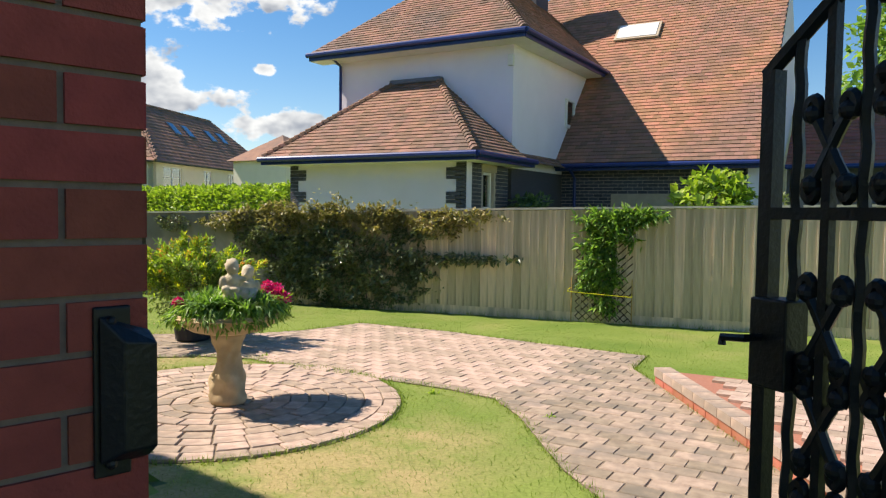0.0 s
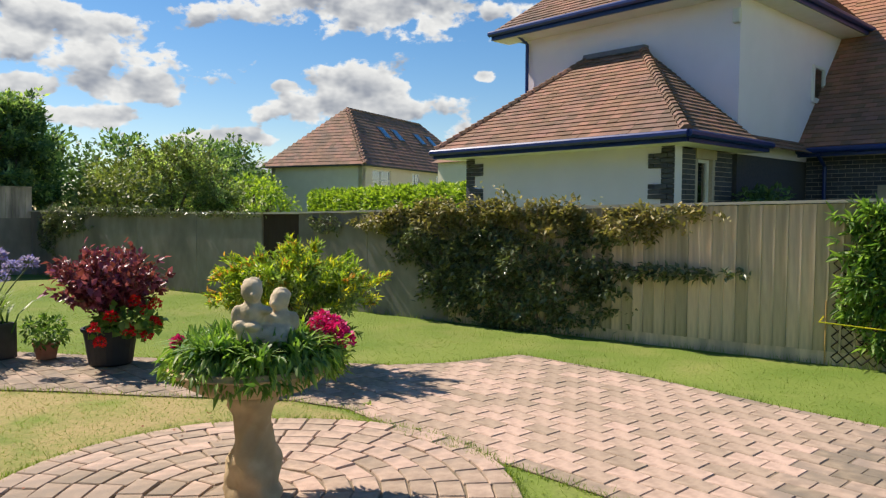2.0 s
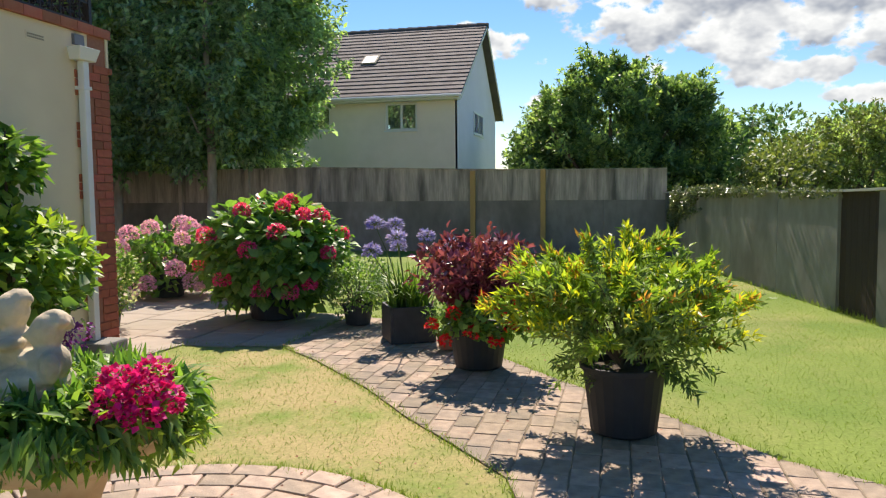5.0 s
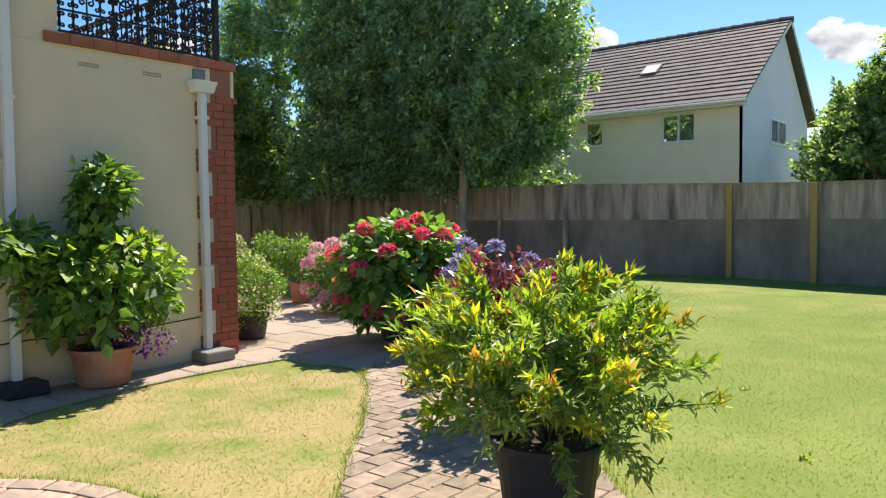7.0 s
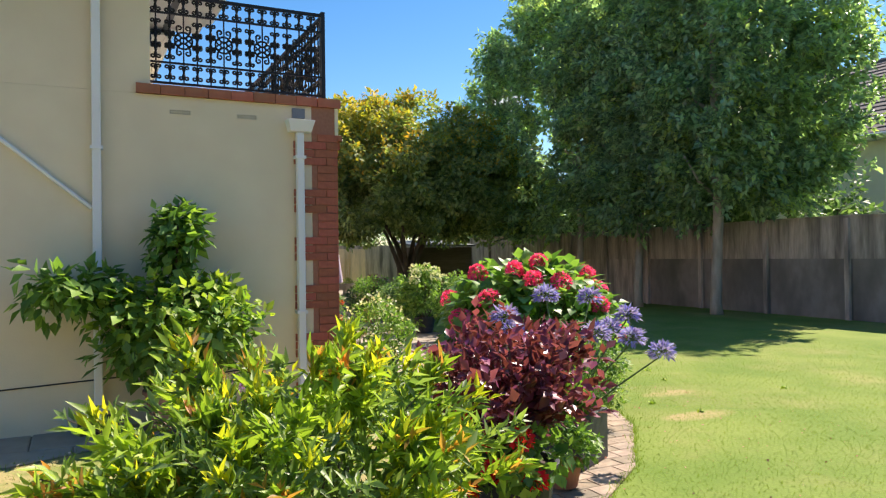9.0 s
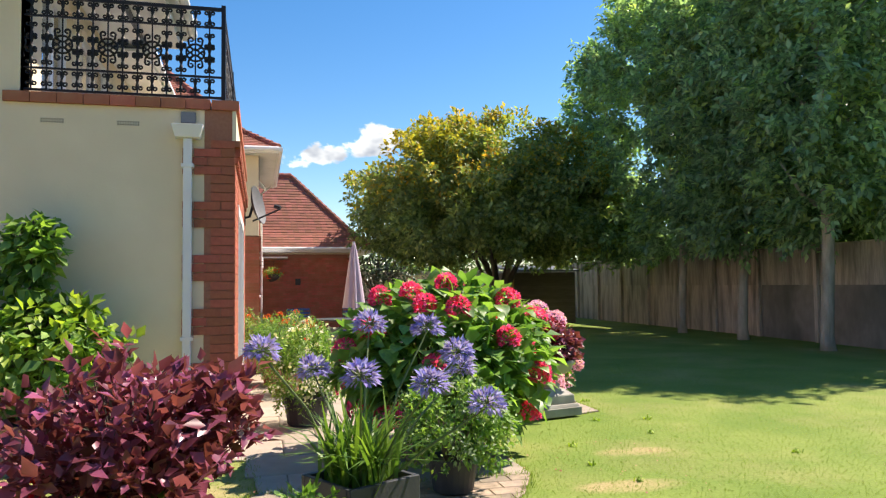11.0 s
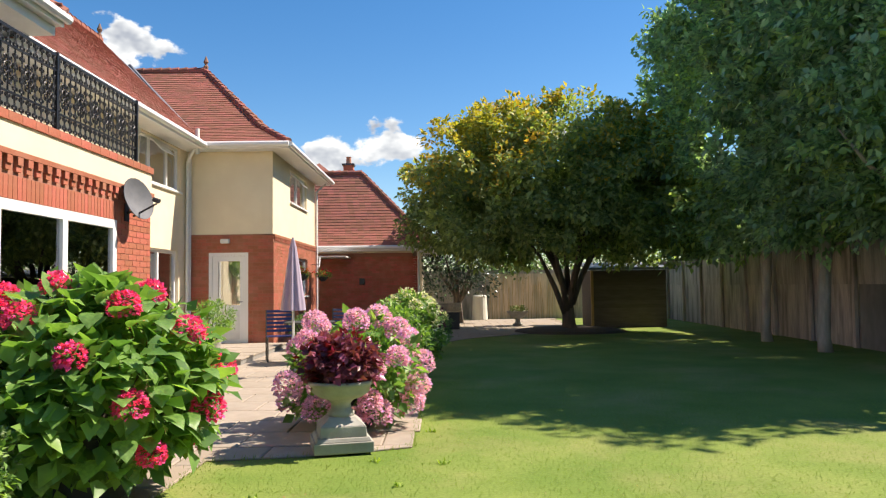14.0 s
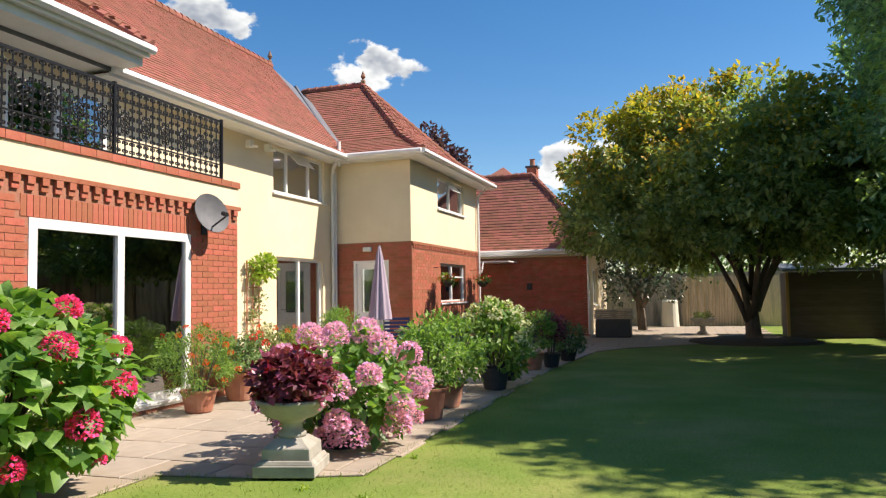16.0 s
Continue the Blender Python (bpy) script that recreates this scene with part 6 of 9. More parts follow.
mx, my = -15.75, -14.3
maple_limbs = []
for k in range(9):
    a = k * 0.72 + 0.3
    z0 = 0.5 + 0.09 * k
    ln = 1.7 + 0.1 * (k % 3)
    maple_limbs.append(([(mx + 0.12 * math.cos(a), my + 0.12 * math.sin(a), z0), (mx + 0.4 * math.cos(a), my + 0.4 * math.sin(a), z0 + 0.7),
                         (mx + ln * 0.5 * math.cos(a), my + ln * 0.5 * math.sin(a), z0 + 1.6), (mx + ln * math.cos(a), my + ln * math.sin(a), z0 + 2.6)], [0.09, 0.075, 0.05, 0.02]))
maple = tree("spreading_maple", (mx, my, 0), "spreading multi-stemmed tree, dark green below and golden on top", [([(mx, my, -0.1), (mx, my, 0.2), (mx + 0.03, my, 0.9)], [0.27, 0.19, 0.14])],
             maple_limbs, (mx + 0.5, my + 0.1, 3.6), (3.0, 3.0, 1.5), 120, 40, 0.50, 0.15, L_MAPLE, 60, BARK, droop=0.3, low=-0.7, fill=0.8)


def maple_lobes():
    """Rounded lobes of foliage piled on the limbs, golden at the upper outer tips, the sunlit top coloured in with
    them.
    """
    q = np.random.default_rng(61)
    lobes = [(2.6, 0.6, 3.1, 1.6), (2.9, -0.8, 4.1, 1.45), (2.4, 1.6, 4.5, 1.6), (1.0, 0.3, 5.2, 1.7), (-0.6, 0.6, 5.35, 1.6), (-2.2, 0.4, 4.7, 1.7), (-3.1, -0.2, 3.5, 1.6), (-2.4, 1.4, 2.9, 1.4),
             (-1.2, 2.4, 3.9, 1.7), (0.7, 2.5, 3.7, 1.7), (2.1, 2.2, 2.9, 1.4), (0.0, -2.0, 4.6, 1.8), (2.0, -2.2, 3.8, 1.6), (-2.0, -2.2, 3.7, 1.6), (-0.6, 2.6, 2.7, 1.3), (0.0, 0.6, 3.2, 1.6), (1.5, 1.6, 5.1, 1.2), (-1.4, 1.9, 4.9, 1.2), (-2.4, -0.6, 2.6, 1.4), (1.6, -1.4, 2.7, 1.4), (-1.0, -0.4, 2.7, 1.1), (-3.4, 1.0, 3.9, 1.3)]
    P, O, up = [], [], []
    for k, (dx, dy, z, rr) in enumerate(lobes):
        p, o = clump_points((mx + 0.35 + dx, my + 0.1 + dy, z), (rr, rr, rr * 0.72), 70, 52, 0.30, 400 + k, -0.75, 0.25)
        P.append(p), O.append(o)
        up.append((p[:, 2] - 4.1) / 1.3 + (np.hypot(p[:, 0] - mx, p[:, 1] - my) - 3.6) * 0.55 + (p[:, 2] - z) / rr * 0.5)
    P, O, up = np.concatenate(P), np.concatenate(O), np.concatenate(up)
    # gold on higher, outer leaves: tip colour plus the sunlit top put into it
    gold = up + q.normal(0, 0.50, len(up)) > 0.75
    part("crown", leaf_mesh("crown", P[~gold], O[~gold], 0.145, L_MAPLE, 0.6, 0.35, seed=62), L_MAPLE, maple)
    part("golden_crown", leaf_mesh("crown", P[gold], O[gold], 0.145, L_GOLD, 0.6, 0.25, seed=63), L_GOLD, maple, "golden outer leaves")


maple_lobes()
maple_bed = part("tree_bed", Geo().lathe(mx, my, [(1.6, -0.02), (1.45, 0.06), (1.0, 0.10)], 28, 0.05), SOIL, label="raised round bed of soil round the tree", category="bed")

# trees and shrubs behind the rear fence
def shrub_far(name, c, r, clumps, per, cr, size, mat, seed, label, low=-0.6, cat="tree", trunk=True, group="", droop=0.0, plumes=None):
    t = thing(name, (c[0], c[1], 0), label, cat, group)
    g = Geo()
    rr = random.Random(seed)
    g.tube([(c[0], c[1], -0.1), (c[0] + 0.1, c[1], c[2] * 0.6), (c[0], c[1], c[2] + r[2] * 0.5)], [0.16, 0.12, 0.03], 6)
    for k in range(6):
        a = k * 1.05
        g.tube([(c[0], c[1], c[2] * 0.4), (c[0] + r[0] * 0.4 * math.cos(a), c[1] + r[1] * 0.4 * math.sin(a), c[2] * 0.8), (c[0] + r[0] * 0.8 * math.cos(a), c[1] + r[1] * 0.8 * math.sin(a), c[2] + r[2] * 0.3)], [0.08, 0.05, 0.015], 5)
    part("trunk", g, BARK, t)
    if plumes:
        p, o, j = plume_points(c, r, *plumes, seed, low, length=0.60, rise=0.5, lumps=0.08, girth=0.20, droop=0.05)
        pale = (j * 7919 % 100) < 28
        part("crown", leaf_mesh("crown", p[~pale], o[~pale], size, mat, 0.5, droop, spread=0.5, seed=seed), mat, t)
        part("young_sprays", leaf_mesh("sprays", p[pale], o[pale], size, L_SPRAY, 0.5, droop, spread=0.5, seed=seed + 1), L_SPRAY, t, "paler leaf sprays")
        return t
    p, o = clump_points(c, r, clumps, per, cr, seed, low, 0.45)
    part("crown", leaf_mesh("crown", p, o, size, mat, 0.6, droop, seed=seed), mat, t)
    return t


shrub_far("garden_tree", (-23.6, 5.4, 2.5), (2.0, 2.35, 2.5), 230, 62, 0.50, 0.14, L_DARK, 71, "rounded green tree behind the fence", plumes=(190, 9, 26))
shrub_far("garden_tree", (-24.0, 7.2, 2.0), (1.6, 1.5, 2.5), 150, 60, 0.5, 0.14, L_DARK, 72, "bushy mid-green tree behind the fence", plumes=(140, 9, 24))
shrub_far("conifer", (-24.8, 3.75, 2.2), (1.3, 1.25, 1.9), 150, 60, 0.45, 0.12, L_DARK, 73, "dark green conifer behind the fence", plumes=(150, 9, 24))
shrub_far("conifer", (-30, 2.6, 2.2), (1.4, 1.0, 2.0), 70, 50, 0.45, 0.16, L_DARK, 74, "dark green conifer behind the fence")
shrub_far("apple_tree", (-24.5, 12.0, 1.9), (2.0, 2.3, 1.5), 190, 60, 0.40, 0.11, L_OLIVE, 75, "low spreading apple tree with olive foliage", plumes=(170, 9, 20))
shrub_far("low_shrub", (-22.5, 9.6, 1.4), (1.2, 1.3, 1.2), 60, 50, 0.4, 0.14, L_OLIVE, 76, "dull green shrub behind the fence", cat="shrub")
shrub_far("low_shrub", (-26.0, 15.8, 1.5), (1.6, 1.8, 1.1), 60, 50, 0.4, 0.14, L_LIME, 77, "light green shrub by the hedge", cat="shrub")
for i in range(7):
    shrub_far("boundary_tree", (-44 + 1.2 * (i % 3), 2.5 + i * 3.6, 3.0), (2.2, 2.4, 2.6), 60, 45, 0.7, 0.30, L_DARK, 80 + i, "distant dark green boundary tree", group="far boundary trees")
for i in range(6):
    shrub_far("distant_tree", (-60 + i * 3, 28 + i * 5.5, 2.6), (3.5, 3.5, 2.0), 50, 45, 0.9, 0.42, L_DARK, 90 + i, "distant tree on the skyline", group="skyline trees")
for i, (x, y) in enumerate(((1.5, 33), (4.5, 36), (8.5, 34), (13, 36))):
    shrub_far("tall_neighbour_tree", (x, y, 6.0), (2.6, 2.6, 5.0), 120, 45, 0.9, 0.34, L_GREEN if i % 2 == 0 else L_OLIVE, 100 + i, "tall tree beyond the lower range")

for i in range(1, 9):
    shrub_far("screening_conifer", (-22.6 - 0.3 * (i % 2), -3.0 - i * 2.4, 2.1), (1.5, 1.7, 2.1), 75, 45, 0.45, 0.20, L_DARK, 140 + i, "dark evergreen screen behind the rear fence", group="screening trees")

# clipped hedge
hedge = thing("hedge", (-19, 15, 0), "clipped bright green hedge", "hedge")
h0, h1 = Vector((-23.5, 17.2, 0)), Vector((-12.8, 14.8, 0))
r = np.random.default_rng(5)
n = 15000
t = r.uniform(0, 1, n)
u = np.array(h1 - h0)
w = np.array([-u[1], u[0], 0]) / np.linalg.norm(u[:2])
side = r.uniform(-0.55, 0.55, n)
zz = np.where(r.uniform(0, 1, n) < 0.45, 1.98 + r.normal(0, 0.05, n), r.uniform(0.9, 2.0, n))
edge = np.where(zz > 1.9, side, np.sign(side) * (0.55 + r.normal(0, 0.04, n)))
pts = np.array(h0) + t[:, None] * u + edge[:, None] * w
pts[:, 2] = zz + 0.08 * np.sin(t * 40)
out = edge[:, None] * w + np.array([0, 0, 0.6])
part("foliage", leaf_mesh("hedge", pts, out, 0.13, L_LIME, 0.6, seed=6), L_LIME, hedge)
# solid dark box standing in for stems and the hedge's shaded inside
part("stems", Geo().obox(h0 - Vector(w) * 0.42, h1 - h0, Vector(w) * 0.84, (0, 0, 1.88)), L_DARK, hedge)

# ---- climbers on the side fence ----
def on_fence(x, z, off=0.0):
    p = FA + FU * ((x - FA.x) / FU.x) + FN * off
    return (p.x, p.y, z)


def climber(name, label, blobs, n, size, mat, seed, depth=0.16, width=0.5, droop=0.3, mat2=None):
    t = thing(name, on_fence(blobs[0][0], 0), label, "climbing plant")
    r = np.random.default_rng(seed)
    total = sum(b[2] * b[3] for b in blobs)
    P, O = [], []
    for x, z, rx, rz in blobs:
        k = int(n * rx * rz / total)
        a, q = r.uniform(0, 2 * math.pi, k), np.sqrt(r.uniform(0, 1, k)) * (1 + r.normal(0, 0.08, k))
        q = q * (1 + 0.16 * np.sin(5 * a + x * 3) * q)
        px, pz = x + rx * q * np.cos(a), z + rz * q * np.sin(a)
        keep = np.sin(px * 11 + 2 * np.sin(pz * 9)) * np.sin(pz * 13 + px * 4) > -0.30 - 0.95 * (1 - q)
        px, pz, q = px[keep], pz[keep], q[keep]
        k = len(q)
        off = 0.05 + depth * np.clip(1 - q, 0.05, 1) ** 0.5 * r.uniform(0.6, 1.15, k) * (0.75 + 0.5 * np.sin(px * 7) * np.sin(pz * 9))
        base = np.array(FA) + (np.array(FU) * ((px - FA.x) / FU.x)[:, None]) + np.array(FN) * off[:, None]
        base[:, 2] = np.maximum(pz, 0.02)
        P.append(base)
        O.append(np.repeat(np.array([[FN.x - 0.5, FN.y, 0.25]]), k, 0) + r.normal(0, 0.8, (k, 3)))
    P, O = np.concatenate(P), np.concatenate(O)
    top = P[:, 2] > 1.18 + 0.1 * np.sin(P[:, 0] * 5)
    part("foliage", leaf_mesh("climber", P[~top], O[~top], size, mat, width, droop, seed=seed), mat, t)
    if top.sum():
        part("top_growth", leaf_mesh("climber", P[top], O[top] + np.array([0, 0, 0.3]), size, mat2 or mat, width, droop, seed=seed + 1), mat2 or mat, t)
    g = Geo()
    rr = random.Random(seed)
    for b in blobs[:6]:
        for k in range(3):
            x0 = b[0] + rr.uniform(-0.3, 0.3) * b[2]
            g.tube([on_fence(x0, max(0, b[1] - b[3]), 0.03), on_fence(x0 + rr.uniform(-0.2, 0.2), b[1], 0.05), on_fence(x0 + rr.uniform(-0.4, 0.4), b[1] + b[3] * 0.8, 0.04)], 0.009, 5)
    part("stems", g, BARK, t, kind="stuff")
    return t


climber("ivy_climber", "dense dark ivy-like climber spilling over the fence top", [(-6.9, 0.75, 1.2, 0.85), (-8.2, 1.15, 0.9, 0.42), (-5.7, 1.28, 0.7, 0.20), (-7.4, 1.45, 1.7, 0.16),
        (-7.9, 0.6, 0.55, 0.5), (-5.5, 0.80, 0.7, 0.10), (-4.7, 0.82, 0.45, 0.05), (-5.9, 0.55, 0.35, 0.14), (-9.1, 1.28, 0.6, 0.10), (-5.2, 1.43, 0.6, 0.10)], 17000, 0.074, L_VINE, 111, 0.20, mat2=L_VINETOP)
climber("trellis_climber", "climber with long pale-green leaves on a small trellis", [(-3.15, 1.22, 0.36, 0.32), (-3.25, 0.75, 0.28, 0.45), (-3.0, 1.45, 0.5, 0.12), (-3.15, 0.25, 0.14, 0.18), (-2.65, 1.47, 0.3, 0.08)], 2300, 0.125, L_GREEN, 112, 0.16, 0.26, 0.5)
climber("thin_climber", "thin clematis trailing along the fence top", [(-16.2, 1.42, 1.5, 0.10), (-17.6, 1.2, 0.9, 0.30), (-14.6, 1.40, 1.2, 0.08), (-12.4, 1.38, 0.9, 0.06), (-10.2, 1.25, 0.4, 0.14), (-18.3, 1.0, 0.5, 0.5)], 5200, 0.055, L_VINE, 113, 0.10)
trellis = thing("trellis", on_fence(-3.2, 0), "brown diamond trellis with a yellow string across", "trellis")
g = Geo()
for k in range(-9, 12):
    for s in (1, -1):
        a = -3.62 + k * 0.10
        x0, z0, x1, z1 = a, 0.03, a + s * 1.45, 1.48
        pts = []
        for q in range(30):
            x, z = x0 + (x1 - x0) * q / 29, z0 + (z1 - z0) * q / 29
            if -3.60 < x < -2.82:
                pts.append(on_fence(x, z, 0.035 + 0.006 * s))
        if len(pts) > 1:
            g.tube([pts[0], pts[-1]], 0.007, 4)
part("lattice", g, FENCE_BROWN, trellis)
g = Geo()
for x in (-3.62, -2.82):
    g.tube([on_fence(x, 0.0, 0.05), on_fence(x, 0.62, 0.05)], 0.008, 5)
part("cane", g, POST_YELLOW, trellis)
part("string", Geo().tube([on_fence(-3.64, 0.44, 0.28), on_fence(-2.80, 0.40, 0.28)], 0.006, 5).tube([on_fence(-3.64, 0.44, 0.28), on_fence(-3.64, 0.47, 0.03)], 0.006, 5).tube([on_fence(-2.80, 0.40, 0.28), on_fence(-2.82, 0.42, 0.03)], 0.006, 5), L_YELLOWTIP, trellis, "yellow string")

# ---- pots and what grows in them ----
def pot_geo(x, y, r0, r1, h, rim=0.03, z=0.02):
    return Geo().lathe(x, y, [(r0 * 0.9, z), (r0, z + 0.01), (r1, z + h - rim), (r1 * 1.08, z + h - rim), (r1 * 1.09, z + h), (r1 * 0.98, z + h), (r1 * 0.95, z + h - 0.04)], 24)


def potted(name, x, y, label, cat, r0, r1, h, mat, group="", z=0.02):
    t = thing(name, (x, y, z), label, cat, group)
    part("pot", pot_geo(x, y, r0, r1, h, z=z), mat, t, smooth=False, bevel=0.004)
    part("soil", Geo().lathe(x, y, [(r1 * 0.9, z + h - 0.07), (r1 * 0.94, z + h - 0.035)], 16), SOIL, t)
    return t


def leaves(t, c, r, clumps, per, cr, size, mat, seed, name="foliage", width=0.45, droop=0.2, low=-0.8, fill=0.5, label="", curl=0.0):
    p, o = clump_points(c, r, clumps, per, cr, seed, low, fill)
    p[:, 2] = np.maximum(p[:, 2], 0.04)
    return part(name, leaf_mesh(name, p, o, size, mat, width, droop, seed=seed, curl=curl), mat, t, label)


def stems(t, x, y, z0, c, r, n, seed, rad=0.012, mat=None):
    g = Geo()
    rr = random.Random(seed)
    for k in range(n):
        a = 2 * math.pi * k / n + rr.uniform(-0.3, 0.3)
        q = rr.uniform(0.3, 0.8)
        g.tube([(x + 0.04 * math.cos(a), y + 0.04 * math.sin(a), z0), (x + r[0] * q * 0.5 * math.cos(a), y + r[1] * q * 0.5 * math.sin(a), c[2] * 0.7 + z0 * 0.3),
                (x + r[0] * q * math.cos(a), y + r[1] * q * math.sin(a), c[2] + r[2] * 0.5)], [rad, rad * 0.7, rad * 0.3], 5)
    part("stems", g, mat or BARK, t, kind="stuff")


def shoots(c, base, r, n, per, seed, start=0.35, up=0.25, low=-0.25, jitter=0.02):
    """Leaf places along arching shoots that leave the base, and the shoots themselves."""
    q = np.random.default_rng(seed)
    P, O, lines = [], [], []
    for _ in range(n):
        v = q.normal(0, 1, 3)
        v /= np.linalg.norm(v)
        if v[2] < low:
            v[2] = -v[2]
        ln = q.uniform(0.62, 1.08)
        tip = np.array(c) + v * np.array(r) * ln
        b0 = np.array(base)
        midp = (b0 + tip) / 2 + np.array([0, 0, up * np.linalg.norm(tip - b0)]) * q.uniform(0.3, 1.0)
        t = np.linspace(0, 1, 9)[:, None]
        line = (1 - t) ** 2 * b0 + 2 * t * (1 - t) * midp + t ** 2 * tip
        lines.append(line)
        u = q.uniform(start, 1.0, per)[:, None]
        p = (1 - u) ** 2 * b0 + 2 * u * (1 - u) * midp + u ** 2 * tip
        d = 2 * (1 - u) * (midp - b0) + 2 * u * (tip - midp)
        d /= np.linalg.norm(d, axis=1, keepdims=True)
        P.append(p + q.normal(0, jitter, (per, 3)))
        O.append(d * 0.9 + q.normal(0, 0.6, (per, 3)))
    return np.concatenate(P), np.concatenate(O), lines


def tips(lines, per, seed, share=0.5, spread=0.035):
    q = np.random.default_rng(seed)
    P, O = [], []
    for ln in lines:
        if q.uniform() > share:
            continue
        d = ln[-1] - ln[-2]
        d /= np.linalg.norm(d)
        P.append(ln[-1] - d * q.uniform(0, 0.09, (per, 1)) + q.normal(0, spread * 0.4, (per, 3)))
        O.append(d * 0.9 + q.normal(0, 0.45, (per, 3)) + np.array([0, 0, 0.4]))
    return np.concatenate(P), np.concatenate(O)


# the yellow-tipped shrub in the round black pot
yx, yy = -6.62, 5.72
t = potted("potted_shrub", yx, yy, "yellow-green feathery shrub with orange tips in a black plastic pot", "potted plant", 0.19, 0.235, 0.40, BLACK_PLASTIC)
P_, O_, L_ = shoots((yx, yy, 0.72), (yx, yy, 0.38), (0.72, 0.72, 0.46), 84, 64, 201, 0.40, jitter=0.013)
g = Geo()
for ln in L_[::2]:
    g.tube([tuple(p) for p in ln[::2]], [0.008, 0.006, 0.004, 0.003, 0.002], 4)
part("stems", g, BARK, t, kind="stuff")
P3, O3, L3 = shoots((yx, yy, 0.52), (yx, yy, 0.42), (0.60, 0.60, 0.36), 40, 46, 208, 0.38, 0.45, -0.9, jitter=0.013)
P_, O_ = np.concatenate([P_, P3]), np.concatenate([O_, O3 + np.array([0, 0, -0.3])])
P_[:, 2] = np.maximum(P_[:, 2], 0.12)
part("foliage", leaf_mesh("foliage", P_, O_, 0.062, L_FEATHER, 0.28, 0.0, 0.5, seed=202), L_FEATHER, t)
P_, O_, L2 = shoots((yx, yy, 0.72), (yx, yy, 0.40), (0.77, 0.77, 0.48), 92, 52, 203, 0.66, jitter=0.012)
part("young_shoot_growth", leaf_mesh("young", P_, O_, 0.066, L_LIME, 0.30, -0.2, 0.5, seed=204), L_LIME, t, kind="stuff")
P_, O_ = tips(L_ + L2, 15, 205, 0.46)
part("yellow_growth", leaf_mesh("yellow", P_, O_, 0.058, L_YELLOWTIP, 0.26, -0.2, 0.4, seed=205), L_YELLOWTIP, t, kind="stuff")
P_, O_ = tips(L2, 13, 206, 0.42)
part("orange_growth", leaf_mesh("orange", P_, O_, 0.055, L_TIP, 0.28, -0.2, 0.4, seed=206), L_TIP, t, kind="stuff")

# purple smoke bush with scarlet geraniums
px, py = -8.05, 4.59
t = potted("potted_shrub", px, py, "dark purple smoke bush with scarlet geraniums in a dark tub", "potted plant", 0.19, 0.235, 0.34, BLACK_PLASTIC)
stems(t, px, py, 0.3, (px, py, 0.8), (0.4, 0.4, 0.35), 16, 210)
P_, O_, L_ = shoots((px, py, 0.76), (px, py, 0.32), (0.56, 0.56, 0.38), 110, 28, 211, 0.35)
part("foliage", leaf_mesh("foliage", P_, O_, 0.070, L_PURPLE, 0.62, 0.0, 0.6, seed=212), L_PURPLE, t)
leaves(t, (px + 0.12, py + 0.10, 0.42), (0.34, 0.34, 0.14), 30, 18, 0.08, 0.07, L_GREEN, 212, "geranium_leaves", 0.9, 0.3)
rr = random.Random(5)
for k, (dx, dy, z) in enumerate(((0.34, 0.10, 0.62), (0.38, -0.12, 0.50), (0.30, 0.22, 0.52), (0.40, 0.02, 0.36), (0.36, 0.2, 0.30), (0.28, 0.3, 0.40), (0.33, -0.2, 0.28), (0.16, 0.36, 0.56), (0.42, -0.28, 0.42), (0.1, 0.38, 0.36))):
    c = (px + dx, py + dy, z)
    part("flower_head", flower_ball(c, 0.046 + 0.008 * (k % 2), 110, 0.028, F_RED, 300 + k), F_RED, t)

# agapanthus in a square planter
ax, ay = -9.02, 3.72
t = thing("square_planter", (ax, ay, 0.02), "violet-blue agapanthus in a dark square planter", "potted plant")
g = Geo()
ang = 0.5
U, V = Vector((math.cos(ang), math.sin(ang), 0)), Vector((-math.sin(ang), math.cos(ang), 0))
c0 = Vector((ax, ay, 0.02)) - U * 0.22 - V * 0.22
for a, b, w1, w2 in ((0, 0, 0.44, 0.03), (0, 0.41, 0.44, 0.03)):
    g.obox(c0 + V * b, U * w1, V * w2, (0, 0, 0.34))
    g.obox(c0 + U * b + V * 0.03, U * 0.03, V * 0.38, (0, 0, 0.34))
g.obox(c0 + U * 0.03 + V * 0.03, U * 0.38, V * 0.38, (0, 0, 0.05))
part("planter", g, DARK_POT, t, bevel=0.004)
part("soil", Geo().obox(c0 + U * 0.031 + V * 0.031 + Vector((0, 0, 0.26)), U * 0.378, V * 0.378, (0, 0, 0.03)), SOIL, t)
part("foliage", blades("blades", 190, ax, ay, 0.28, 0.55, L_BLADE, 0.020, 1.0, 220, 0.09), L_BLADE, t)
